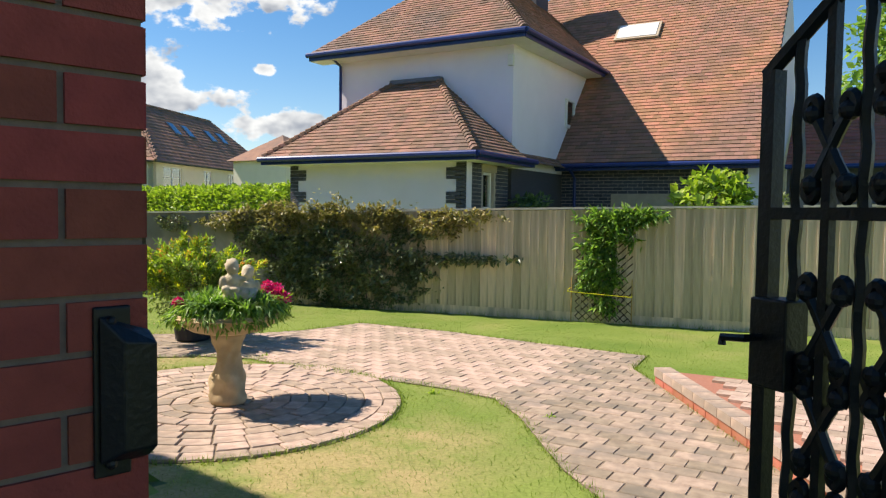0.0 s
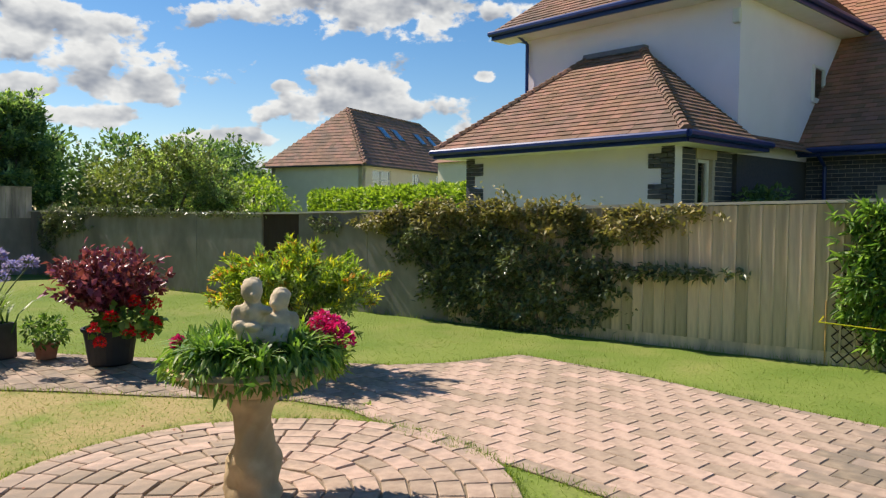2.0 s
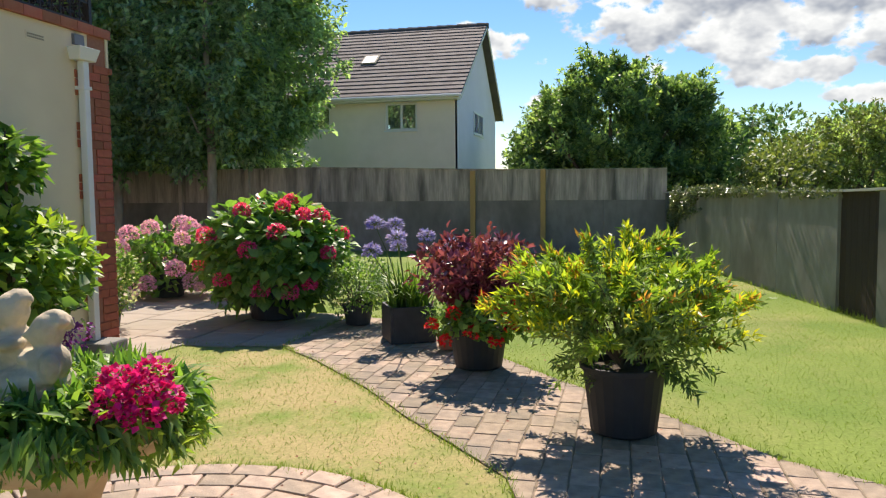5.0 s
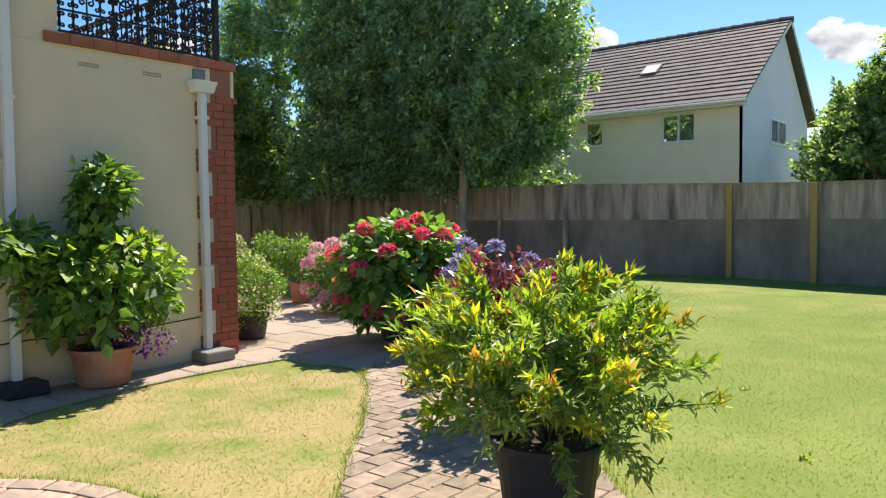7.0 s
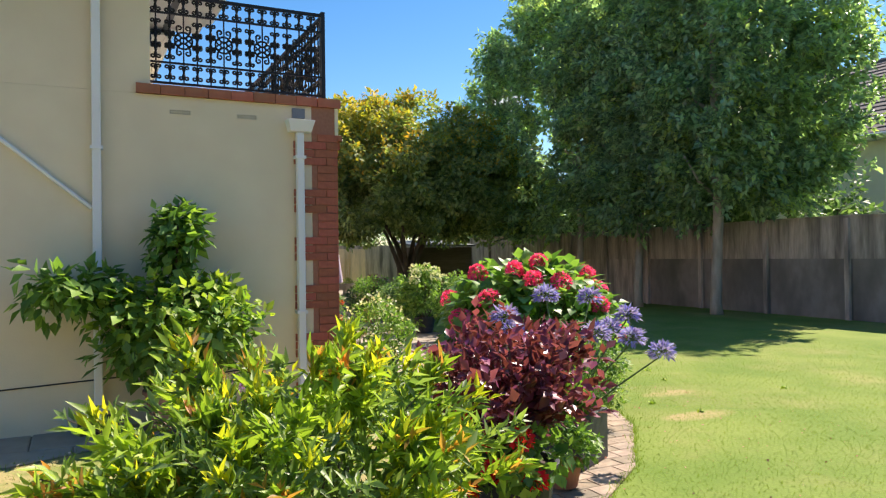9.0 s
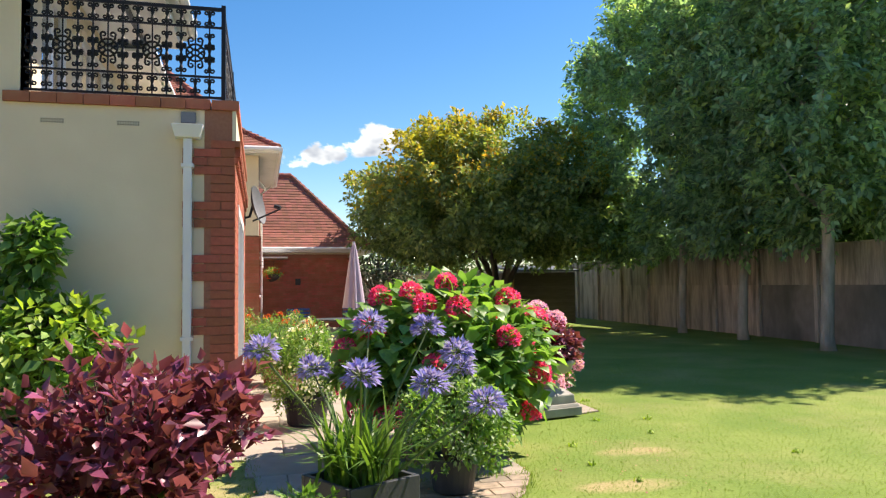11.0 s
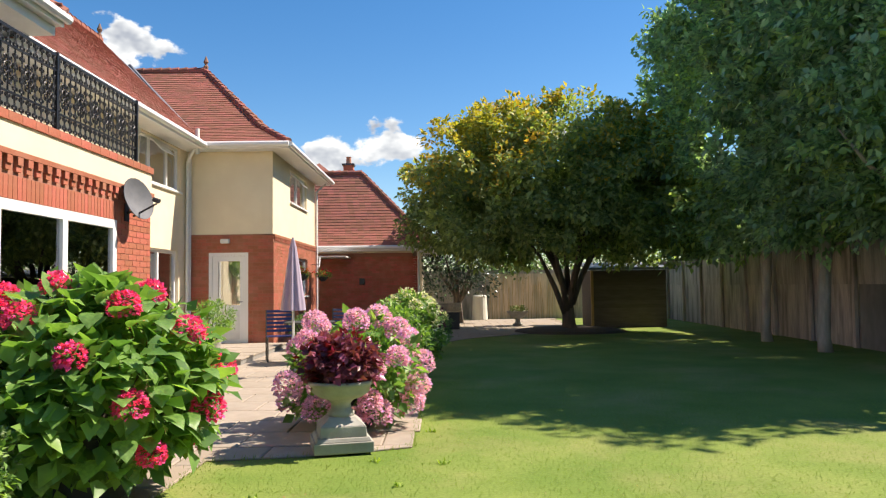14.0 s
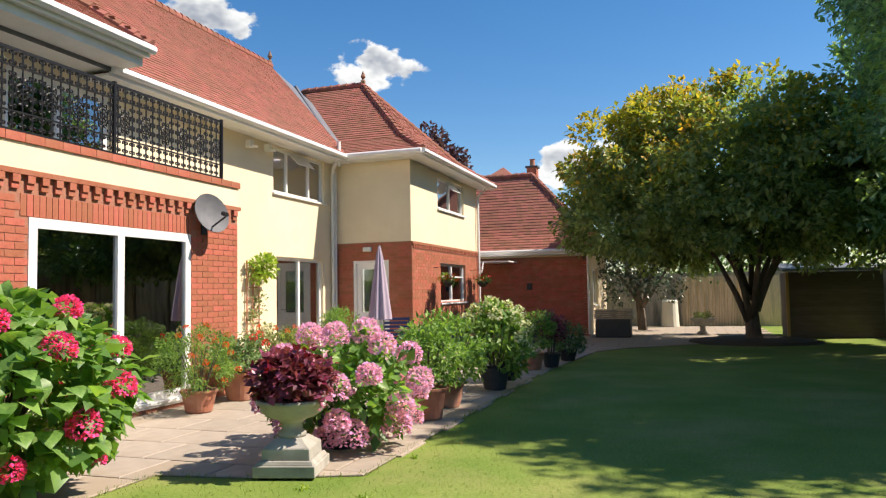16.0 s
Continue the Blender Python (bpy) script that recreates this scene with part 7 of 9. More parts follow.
for k, (dx, dy, z) in enumerate(((0.50, 0.05, 1.02), (-0.52, 0.05, 0.98), (-0.30, 0.35, 0.86), (0.05, 0.42, 0.92), (-0.42, -0.25, 1.10), (-0.62, -0.28, 0.86), (-0.10, -0.35, 1.12), (0.22, -0.28, 0.88), (-0.60, 0.30, 0.74))):
    c = Vector((ax + dx, ay + dy, z))
    part("flower_stem", Geo().tube([(ax + dx * 0.15, ay + dy * 0.15, 0.3), (ax + dx * 0.55, ay + dy * 0.55, z * 0.7), tuple(c - Vector((0, 0, 0.02)))], [0.008, 0.007, 0.005], 6), STEM, t)
    q = np.random.default_rng(400 + k)
    d = q.normal(0, 1, (250, 3))
    d /= np.linalg.norm(d, axis=1, keepdims=True)
    d = d[d[:, 2] > -0.55]
    part("flower_head", leaf_mesh("umbel", np.array(c) + d * np.array([0.062, 0.062, 0.050]) * q.uniform(0.8, 1.1, (len(d), 1)), d, 0.042, F_BLUE, 0.42, 0.1, 0.18, seed=k), F_BLUE, t)
    g = Geo()
    for dd in d[::4]:
        g.tube([tuple(c), tuple(np.array(c) + dd * 0.07)], 0.0018, 3, caps=False)
    part("spokes", g, STEM, t)

# small white-edged shrub and a little terracotta pot
t = potted("potted_shrub", -9.72, 2.95, "small white-edged evergreen shrub in a dark pot", "potted plant", 0.13, 0.16, 0.22, DARK_POT)
stems(t, -9.72, 2.95, 0.2, (-9.72, 2.95, 0.4), (0.3, 0.3, 0.2), 10, 221)
leaves(t, (-9.72, 2.95, 0.42), (0.36, 0.36, 0.30), 80, 34, 0.09, 0.042, L_GREEN, 222, width=0.5)
leaves(t, (-9.72, 2.95, 0.43), (0.37, 0.37, 0.31), 60, 14, 0.06, 0.036, L_VARIEG, 223, "pale_leaves", 0.5, 0.0, -0.5, 0.1)
t = potted("small_pot", -8.66, 4.20, "small glazed brown pot with a trailing green plant", "potted plant", 0.085, 0.11, 0.16, TERRACOTTA)
leaves(t, (-8.66, 4.20, 0.28), (0.19, 0.19, 0.12), 26, 20, 0.06, 0.055, L_GREEN, 225, width=0.5)

# the big pink hydrangea
hx, hy = -9.95, 1.86
t = potted("pink_hydrangea", hx, hy, "large domed hydrangea with deep pink flowers in a dark pot", "potted plant", 0.26, 0.33, 0.42, DARK_POT)
stems(t, hx, hy, 0.38, (hx, hy, 0.8), (0.8, 0.8, 0.5), 26, 230, 0.014)
leaves(t, (hx, hy, 0.72), (0.76, 0.76, 0.57), 200, 17, 0.17, 0.13, L_HYD, 231, width=0.74, droop=0.35, low=-0.85, fill=0.35, curl=0.1)
q = np.random.default_rng(11)
d = q.normal(0, 1, (4000, 3))
d /= np.linalg.norm(d, axis=1, keepdims=True)
d = d[d[:, 2] > -0.7]
picked = []
for v in d:
    if all(np.linalg.norm(v - w) > 0.125 for w in picked):
        picked.append(v)
    if len(picked) >= 295:
        break


def ovate_leaf():
    """One broad leaf along +y, folded at the midrib and drooping to a point."""
    prof = ((0.0, 0.03), (0.12, 0.24), (0.30, 0.40), (0.50, 0.43), (0.70, 0.33), (0.87, 0.16), (1.0, 0.0))
    v, f = [], []
    for y, w in prof:
        z = 0.10 * math.sin(y * 2.6) - 0.26 * y * y
        v += [(-w, y - 0.03, z + 0.20 * w), (-w * 0.5, y, z + 0.12 * w), (0, y, z), (w * 0.5, y, z + 0.12 * w), (w, y - 0.03, z + 0.20 * w)]
    for k in range(len(prof) - 1):
        f += [(k * 5 + i, k * 5 + i + 1, k * 5 + i + 6, k * 5 + i + 5) for i in range(4)]
    return mesh_of("leaf", Geo().add(v, f), L_HYD, True)


tmpl = ovate_leaf()
for k, v in enumerate(picked):
    ob = new("leaf", tmpl)
    ob.parent = t
    p = Vector((hx, hy, 0.73)) + Vector((v[0] * 0.77, v[1] * 0.77, v[2] * 0.61)) * (0.97 + 0.08 * float(q.uniform()))
    dirv = (Vector((v[0], v[1], v[2] * 0.45)) + Vector(q.normal(0, 0.45, 3)) + Vector((0, 0, -0.18))).normalized()
    m = dirv.to_track_quat("Y", "Z").to_matrix().to_4x4()
    s = 0.130 + 0.045 * float(q.uniform())
    ob.matrix_basis = Matrix.Translation(p - WORLD_AT[t]) @ m @ Matrix.Diagonal((s, s, s, 1))
HEADS = [(0.30, 0.55, 0.55), (0.05, 0.62, 0.48), (0.62, 0.35, 0.30), (-0.25, 0.64, 0.22), (0.50, -0.10, 0.55), (0.66, 0.10, 0.10), (0.25, 0.70, 0.05), (-0.5, 0.55, -0.05),
         (-0.70, 0.15, 0.35), (-0.62, 0.40, -0.42), (0.72, -0.20, -0.20), (0.60, 0.48, -0.40), (0.05, 0.25, 0.66), (-0.30, -0.30, 0.60), (-0.72, -0.25, 0.05), (-0.55, -0.50, 0.30),
         (-0.40, 0.35, 0.52), (0.74, 0.2, -0.35), (0.45, 0.65, -0.30), (-0.68, -0.2, -0.45), (0.55, -0.45, 0.25), (-0.1, -0.7, 0.2), (0.2, -0.72, -0.1), (-0.74, 0.05, -0.15), (0.35, 0.3, 0.62)]
for k, (a, b, c) in enumerate(HEADS):
    v = Vector((a, b, c / 0.67 * 0.79)).normalized()
    p = (hx + v.x * 0.83, hy + v.y * 0.83, 0.73 + v.z * 0.65)
    part("flower_head", flower_ball(p, 0.084 + 0.012 * (k % 3), 420, 0.026, F_PINK, 500 + k), F_PINK, t)

# daisies by the bay corner
t = potted("daisy_bush", -8.95, 0.35, "bushy round plant with small white daisies in a pot", "potted plant", 0.18, 0.22, 0.28, DARK_POT)
leaves(t, (-8.95, 0.35, 0.52), (0.36, 0.36, 0.42), 90, 40, 0.09, 0.05, L_GREEN, 240, width=0.4)
leaves(t, (-8.95, 0.35, 0.53), (0.39, 0.39, 0.45), 80, 6, 0.05, 0.035, F_WHITE, 241, "white_flowers", 0.9, -0.3, -0.6, 0.05)

# stone urn on its pedestal
ux, uy = -11.38, 0.50
t = thing("stone_urn", (ux, uy, 0.02), "grey cast-stone urn on a stepped square pedestal holding a red heuchera", "urn")
g = Geo()
ang = math.radians(14)
U, V = Vector((math.cos(ang), math.sin(ang), 0)), Vector((-math.sin(ang), math.cos(ang), 0))


def square(g, half0, half1, z0, z1):
    c = Vector((ux, uy, 0))
    half0, half1, z0, z1 = half0 * 0.90, half1 * 0.90, 0.02 + (z0 - 0.02) * 1.05, 0.02 + (z1 - 0.02) * 1.05
    ps = [c + U * a * half0 + V * b * half0 + Vector((0, 0, z0)) for a, b in ((-1, -1), (1, -1), (1, 1), (-1, 1))]
    ps += [c + U * a * half1 + V * b * half1 + Vector((0, 0, z1)) for a, b in ((-1, -1), (1, -1), (1, 1), (-1, 1))]
    g.add(ps, [(3, 2, 1, 0), (4, 5, 6, 7), (0, 1, 5, 4), (1, 2, 6, 5), (2, 3, 7, 6), (3, 0, 4, 7)])


for a, b, c, d in ((0.26, 0.26, 0.02, 0.10), (0.245, 0.225, 0.10, 0.13), (0.205, 0.20, 0.13, 0.21), (0.20, 0.115, 0.21, 0.27)):
    square(g, a, b, c, d)
part("pedestal", g, GREY_STONE, t, bevel=0.006)
part("bowl", Geo().lathe(ux, uy, [(0.105, 0.282), (0.11, 0.312), (0.082, 0.338), (0.078, 0.38), (0.105, 0.41), (0.18, 0.435), (0.232, 0.475), (0.242, 0.52), (0.268, 0.54), (0.268, 0.566), (0.23, 0.566), (0.21, 0.54)], 32), GREY_STONE, t, smooth=True)
part("soil", Geo().lathe(ux, uy, [(0.18, 0.525), (0.212, 0.542)], 16), SOIL, t)
leaves(t, (ux, uy, 0.71), (0.27, 0.27, 0.19), 80, 18, 0.08, 0.070, L_PURPLE, 250, width=0.8)
leaves(t, (ux + 0.02, uy - 0.02, 0.73), (0.28, 0.28, 0.2), 46, 12, 0.06, 0.06, material("crimson_leaf", (0.22, 0.012, 0.03), (0.13, 0.01, 0.02), 0.5, 8, 0, island=0.8, leaf=0.25), 251, "crimson_leaves", 0.7)
leaves(t, (ux + 0.16, uy - 0.12, 0.70), (0.2, 0.2, 0.12), 16, 10, 0.06, 0.07, L_LIME, 252, "lime_leaves", 0.5)

# mauve hydrangeas behind the urn
t = potted("mauve_hydrangea", -11.35, -0.45, "mauve-pink mophead hydrangea in a pot behind the urn", "potted plant", 0.20, 0.25, 0.30, DARK_POT)
stems(t, -11.35, -0.45, 0.25, (-11.35, -0.45, 0.55), (0.6, 0.6, 0.35), 16, 260)
leaves(t, (-11.35, -0.45, 0.52), (0.58, 0.60, 0.46), 110, 12, 0.14, 0.115, L_HYD, 261, width=0.62, droop=0.3)
q = np.random.default_rng(21)
k = 0
picked = []
while k < 900 and len(picked) < 30:
    v = q.normal(0, 1, 3)
    v /= np.linalg.norm(v)
    v[0] -= 0.25
    v[1] += 0.1
    v /= np.linalg.norm(v)
    if v[2] > -0.75 and all(np.linalg.norm(v - w) > 0.33 for w in picked):
        picked.append(v)
        part("flower_head", flower_ball((-11.35 + v[0] * 0.68, -0.45 + v[1] * 0.70, 0.54 + v[2] * 0.52), 0.108 + 0.014 * (k % 3), 520, 0.029, F_MAUVE, 600 + k), F_MAUVE, t)
    k += 1

# pots along the lawn edge
def edge_pot(name, x, y, label, r1, h, mat, c, r, size, lmat, seed, width=0.4, clumps=70, per=30, cr=0.10, flowers=None, z=0.02):
    t = potted(name, x, y, label, "potted plant", r1 * 0.75, r1, h, mat, z=z)
    stems(t, x, y, h * 0.8, c, r, 10, seed)
    leaves(t, c, r, clumps, per, cr, size, lmat, seed, width=width)
    for k, (dx, dy, dz, fr, fm) in enumerate(flowers or ()):
        part("flower_head", flower_ball((x + dx, y + dy, c[2] + dz), fr, 110, fr * 0.38, fm, seed * 3 + k), fm, t)
    return t


edge_pot("potted_shrub", -11.62, -1.92, "leafy green shrub in a terracotta pot on the lawn edge", 0.19, 0.33, TERRACOTTA, (-11.62, -1.92, 0.68), (0.36, 0.36, 0.36), 0.065, L_GREEN, 270)
edge_pot("potted_shrub", -11.58, -2.75, "upright mid-green shrub in a square brown pot", 0.17, 0.27, TERRACOTTA, (-11.58, -2.75, 0.68), (0.40, 0.40, 0.42), 0.07, L_GREEN, 271)
WH = [(dx, dy, dz, 0.095, F_WHITE) for dx, dy, dz in ((0.0, 0.1, 0.52), (0.22, 0.15, 0.42), (-0.2, 0.05, 0.46), (-0.35, 0.1, 0.30), (0.1, -0.2, 0.5), (-0.42, 0.15, 0.05), (-0.45, -0.05, -0.12), (0.3, 0.25, 0.3), (-0.3, -0.25, 0.38), (-0.1, 0.3, 0.36), (-0.48, 0.05, 0.18))]
edge_pot("white_hydrangea", -11.72, -4.35, "tall hydrangea with creamy white cone flowers in a dark pot", 0.20, 0.3, DARK_POT, (-11.72, -4.35, 0.68), (0.45, 0.45, 0.50), 0.10, L_GREEN, 272, 0.5, 90, 22, 0.13, WH)
edge_pot("potted_shrub", -11.62, -5.4, "dark leafy shrub in a black pot", 0.17, 0.28, BLACK_PLASTIC, (-11.62, -5.4, 0.6), (0.36, 0.36, 0.34), 0.07, L_DARK, 273)
edge_pot("potted_shrub", -11.7, -6.95, "grey-green shrub in a terracotta pot", 0.2, 0.28, TERRACOTTA, (-11.7, -6.95, 0.68), (0.36, 0.36, 0.36), 0.06, L_GREEN, 274)
edge_pot("potted_shrub", -11.95, -7.4, "dark purple shrub in a pot", 0.16, 0.24, DARK_POT, (-11.95, -7.4, 0.70), (0.26, 0.26, 0.26), 0.06, L_PURPLE, 275)
edge_pot("potted_shrub", -12.05, -8.6, "low green shrub in a black pot", 0.17, 0.2, BLACK_PLASTIC, (-12.05, -8.6, 0.45), (0.34, 0.34, 0.26), 0.06, L_DARK, 276)
# pots against the house
OR = [(dx, dy, dz, 0.036, F_ORANGE) for dx, dy, dz in ((-0.30, 0.1, 0.25), (-0.2, 0.25, 0.3), (-0.36, -0.1, 0.1), (0.05, 0.3, 0.32), (-0.25, -0.2, 0.3), (-0.38, 0.2, -0.05), (-0.1, 0.0, 0.42), (-0.32, 0.3, 0.02), (-0.4, -0.2, -0.1), (0.1, 0.1, 0.4), (-0.35, 0.0, -0.2), (-0.2, 0.4, 0.1), (-0.4, 0.05, 0.2), (-0.15, -0.3, 0.15))]
edge_pot("marigold_pot", -8.85, -1.75, "bushy orange marigolds in a terracotta pot by the patio door", 0.20, 0.26, TERRACOTTA, (-8.85, -1.75, 0.60), (0.44, 0.46, 0.40), 0.045, L_GREEN, 280, 0.25, 110, 40, 0.09, OR)
SC = [(dx, dy, dz, 0.05, F_RED) for dx, dy, dz in ((-0.25, 0.1, 0.2), (-0.15, -0.2, 0.22), (-0.3, -0.1, 0.12))] + [(-0.22, -0.28, 0.28, 0.06, F_WHITE)]
edge_pot("rose_tub", -8.75, -2.75, "red geraniums and thin rose stems in a large terracotta tub", 0.24, 0.36, TERRACOTTA, (-8.75, -2.75, 0.62), (0.36, 0.40, 0.25), 0.06, L_DARK, 281, 0.6, 60, 24, 0.1, SC)
edge_pot("mixed_pot", -8.4, -4.1, "mixed orange and green bedding plants in a terracotta pot", 0.2, 0.3, TERRACOTTA, (-8.4, -4.1, 0.58), (0.42, 0.42, 0.30), 0.06, L_OLIVE, 282, 0.4, 70, 26, 0.1, OR[:5])
edge_pot("mixed_pot", -8.2, -5.2, "green shrub in a small terracotta pot", 0.15, 0.22, TERRACOTTA, (-8.2, -5.2, 0.50), (0.30, 0.30, 0.25), 0.06, L_LIME, 283)
edge_pot("bay_pot", -7.9, -7.3, "round light green shrub in a grey pot near the back door", 0.17, 0.25, GREY_STONE, (-7.9, -7.3, 0.72), (0.40, 0.40, 0.34), 0.06, L_GREEN, 284, z=0.125)
edge_pot("hanging_pot", -9.3, -9.0, "trailing green plant in a dark pot", 0.16, 0.3, DARK_POT, (-9.3, -9.0, 0.5), (0.3, 0.3, 0.24), 0.06, L_DARK, 285)

# shrub in terracotta against the north wall
sx, sy = -6.78, 1.32
t = potted("wall_shrub", sx, sy, "tall glossy shrub in terracotta pot with violet flowers by wall", "potted plant", 0.20, 0.25, 0.32, TERRACOTTA)
stems(t, sx, sy, 0.3, (sx, sy, 0.9), (0.55, 0.3, 0.5), 16, 290, 0.016)
leaves(t, (sx, sy + 0.05, 0.80), (0.62, 0.34, 0.44), 90, 15, 0.17, 0.125, L_GREEN, 291, width=0.6, droop=0.7)
leaves(t, (sx - 0.02, sy + 0.0, 1.55), (0.17, 0.16, 0.40), 34, 14, 0.10, 0.12, L_GREEN, 292, "tall_shoot", 0.6, 0.5)
leaves(t, (sx + 0.78, sy + 0.1, 1.22), (0.36, 0.20, 0.24), 28, 14, 0.12, 0.12, L_GREEN, 293, "side_branch", 0.6, 0.6)
# lime upper leaves put the shrub's sunlit outside into the colour
leaves(t, (sx, sy + 0.05, 0.82), (0.68, 0.36, 0.48), 46, 9, 0.10, 0.10, L_LIME, 295, "young_leaves", 0.6, 0.2, 0.0, 0.1)
part("branch", Geo().tube([(sx, sy, 0.4), (sx + 0.3, sy + 0.05, 0.9), (sx + 0.9, sy + 0.1, 1.25)], [0.02, 0.015, 0.006], 6).tube([(sx, sy, 0.4), (sx, sy, 1.1), (sx - 0.03, sy, 1.9)], [0.022, 0.016, 0.006], 6), BARK, t)
leaves(t, (sx - 0.22, sy + 0.22, 0.38), (0.26, 0.16, 0.16), 24, 16, 0.07, 0.03, F_VIOLET, 294, "violet_growth", 0.9, 0.4)

# dark leafy plant beside the gateway
t = thing("gateway_shrub", (-1.72, 0.98, 0), "dark glossy broad-leaved shrub beside the gate pier", "shrub")
LS = [(-1.35, 1.85, 0.55), (-1.2, 1.95, 0.45), (-1.5, 1.75, 0.35)]
stems(t, -1.72, 0.98, 0.0, (-1.72, 0.98, 0.75), (0.17, 0.17, 0.36), 9, 297, 0.010, STEM)
leaves(t, (-1.72, 0.98, 0.80), (0.17, 0.17, 0.34), 26, 9, 0.08, 0.105, L_DARK, 296, width=0.6, droop=0.4, low=-0.6)

# ---- the statue planter ----
bx, by = -4.22, 3.98
t = thing("stone_planter", (bx, by, 0.02), "cream cast-stone pedestal bowl of green plants and pink blooms", "planter")
prof = [(0.155, 0.02), (0.17, 0.03), (0.172, 0.07), (0.155, 0.10), (0.165, 0.16), (0.16, 0.22), (0.13, 0.28), (0.105, 0.34), (0.10, 0.40), (0.115, 0.46), (0.15, 0.52), (0.165, 0.55), (0.14, 0.56)]
g = Geo()
n = 36
rows = []
verts, nr = [], 26
for j in range(nr):
    z = 0.02 + 0.54 * j / (nr - 1)
    r0 = 0.82 * float(np.interp(z, [p[1] for p in prof], [p[0] for p in prof]))
    for i in range(n):
        a = 2 * math.pi * i / n
        r1 = r0 + (0.012 * math.sin(3 * a + z * 16) + 0.005 * math.sin(7 * a - z * 30)) * (1 if 0.08 < z < 0.5 else 0)
        verts.append((bx + r1 * math.cos(a), by + r1 * math.sin(a), z))
g.add(verts, [(j * n + i, j * n + (i + 1) % n, (j + 1) * n + (i + 1) % n, (j + 1) * n + i) for j in range(nr - 1) for i in range(n)] + [tuple(range(n - 1, -1, -1)), tuple((nr - 1) * n + i for i in range(n))])
part("pedestal", g, CREAM_STONE, t, "twisted cream stone pedestal", smooth=True)
part("bowl", Geo().lathe(bx, by, [(0.115, 0.555), (0.17, 0.56), (0.27, 0.585), (0.345, 0.63), (0.38, 0.675), (0.39, 0.715), (0.37, 0.715), (0.35, 0.68), (0.2, 0.66)], 40), CREAM_STONE, t, "shallow cream stone bowl", smooth=True)
part("rim_beading", Geo().lathe(bx, by, [(0.386, 0.678), (0.399, 0.69), (0.388, 0.702)], 40), CREAM_STONE, t)
part("soil", Geo().lathe(bx, by, [(0.3, 0.665), (0.365, 0.685)], 24), SOIL, t)
q = np.random.default_rng(31)
for k in range(46):
    a = 2 * math.pi * k / 23 + q.uniform(-0.1, 0.1)
    rr_ = float(q.uniform(0.13, 0.36))
    part("leafy_tuft", blades("tuft", 26, bx + rr_ * math.cos(a), by + 0.025 + rr_ * math.sin(a), 0.735 + 0.07 * (1 - rr_ / 0.4), 0.150, L_GREEN if k % 3 else L_HYD, 0.022, 1.3, 700 + k, 0.022), L_GREEN, t)
leaves(t, (bx, by, 0.71), (0.40, 0.40, 0.10), 90, 20, 0.07, 0.065, L_GREEN, 298, "low_foliage", 0.3, 0.5, -0.5)
leaves(t, (bx + 0.05, by + 0.28, 0.72), (0.26, 0.18, 0.14), 40, 20, 0.06, 0.05, L_LIME, 299, "ferny_foliage", 0.3, 0.2, -0.5)
for k in range(34):
    a = 2 * math.pi * k / 34 + q.uniform(-0.08, 0.08)
    n_ = 34
    qp = np.stack([bx + 0.36 * math.cos(a) + q.normal(0, 0.025, n_), by + 0.025 + 0.36 * math.sin(a) + q.normal(0, 0.025, n_), q.uniform(0.69, 0.80, n_)], 1)
    qo = np.repeat(np.array([[math.cos(a), math.sin(a), -0.9]]), n_, 0) + q.normal(0, 0.3, (n_, 3))
    part("hanging_tuft", leaf_mesh("tuft", qp, qo, 0.078, L_GREEN, 0.24, 0.3, 0.3, seed=760 + k, curl=0.2), L_GREEN, t)
for k, (dx, dy, z) in enumerate(((0.14, 0.38, 0.86), (0.20, 0.34, 0.83), (0.10, 0.44, 0.82), (0.18, 0.42, 0.79), (0.05, 0.37, 0.88), (0.12, 0.30, 0.87), (-0.22, -0.28, 0.80), (0.12, -0.05, 0.84))):
    part("flower_head", flower_ball((bx + dx, by + dy, z), 0.050 if k < 6 else 0.030, 170, 0.022, F_MAGENTA if k != 7 else F_PINK, 800 + k), F_MAGENTA, t)
# the pair of carved children's busts, one plain mesh of joined rounded forms
fx, fy = -4.10, 3.99
st = thing("stone_statue", (fx, fy, 0.70), "weathered cast-stone statue of two small embracing figures in the bowl", "statue")
g = Geo()
forms = [(-0.070, -0.050, 1.048, (0.060, 0.062, 0.068)), (-0.058, -0.076, 1.030, (0.044, 0.042, 0.046)), (-0.064, -0.050, 0.995, (0.042, 0.040, 0.04)),
         (-0.070, -0.045, 0.925, (0.090, 0.068, 0.078)), (-0.145, -0.060, 0.910, (0.038, 0.040, 0.066)), (-0.120, -0.105, 0.860, (0.036, 0.052, 0.038)), (-0.055, -0.115, 0.862, (0.066, 0.034, 0.028)),
         (0.062, 0.045, 0.988, (0.056, 0.058, 0.062)), (0.050, 0.020, 0.974, (0.042, 0.042, 0.044)), (0.060, 0.045, 0.935, (0.038, 0.036, 0.04)),
         (0.068, 0.045, 0.878, (0.082, 0.064, 0.070)), (0.140, 0.035, 0.870, (0.034, 0.036, 0.060)), (0.110, -0.020, 0.825, (0.034, 0.050, 0.034)),
         (0.000, -0.065, 0.945, (0.080, 0.028, 0.027)), (0.030, -0.005, 0.895, (0.070, 0.032, 0.028)), (0.0, 0.0, 0.785, (0.165, 0.130, 0.095)),
         (-0.050, -0.120, 1.034, (0.013, 0.013, 0.013)), (0.038, -0.024, 0.976, (0.012, 0.012, 0.012)), (-0.075, -0.08, 0.80, (0.09, 0.07, 0.06))]
hr = random.Random(12)
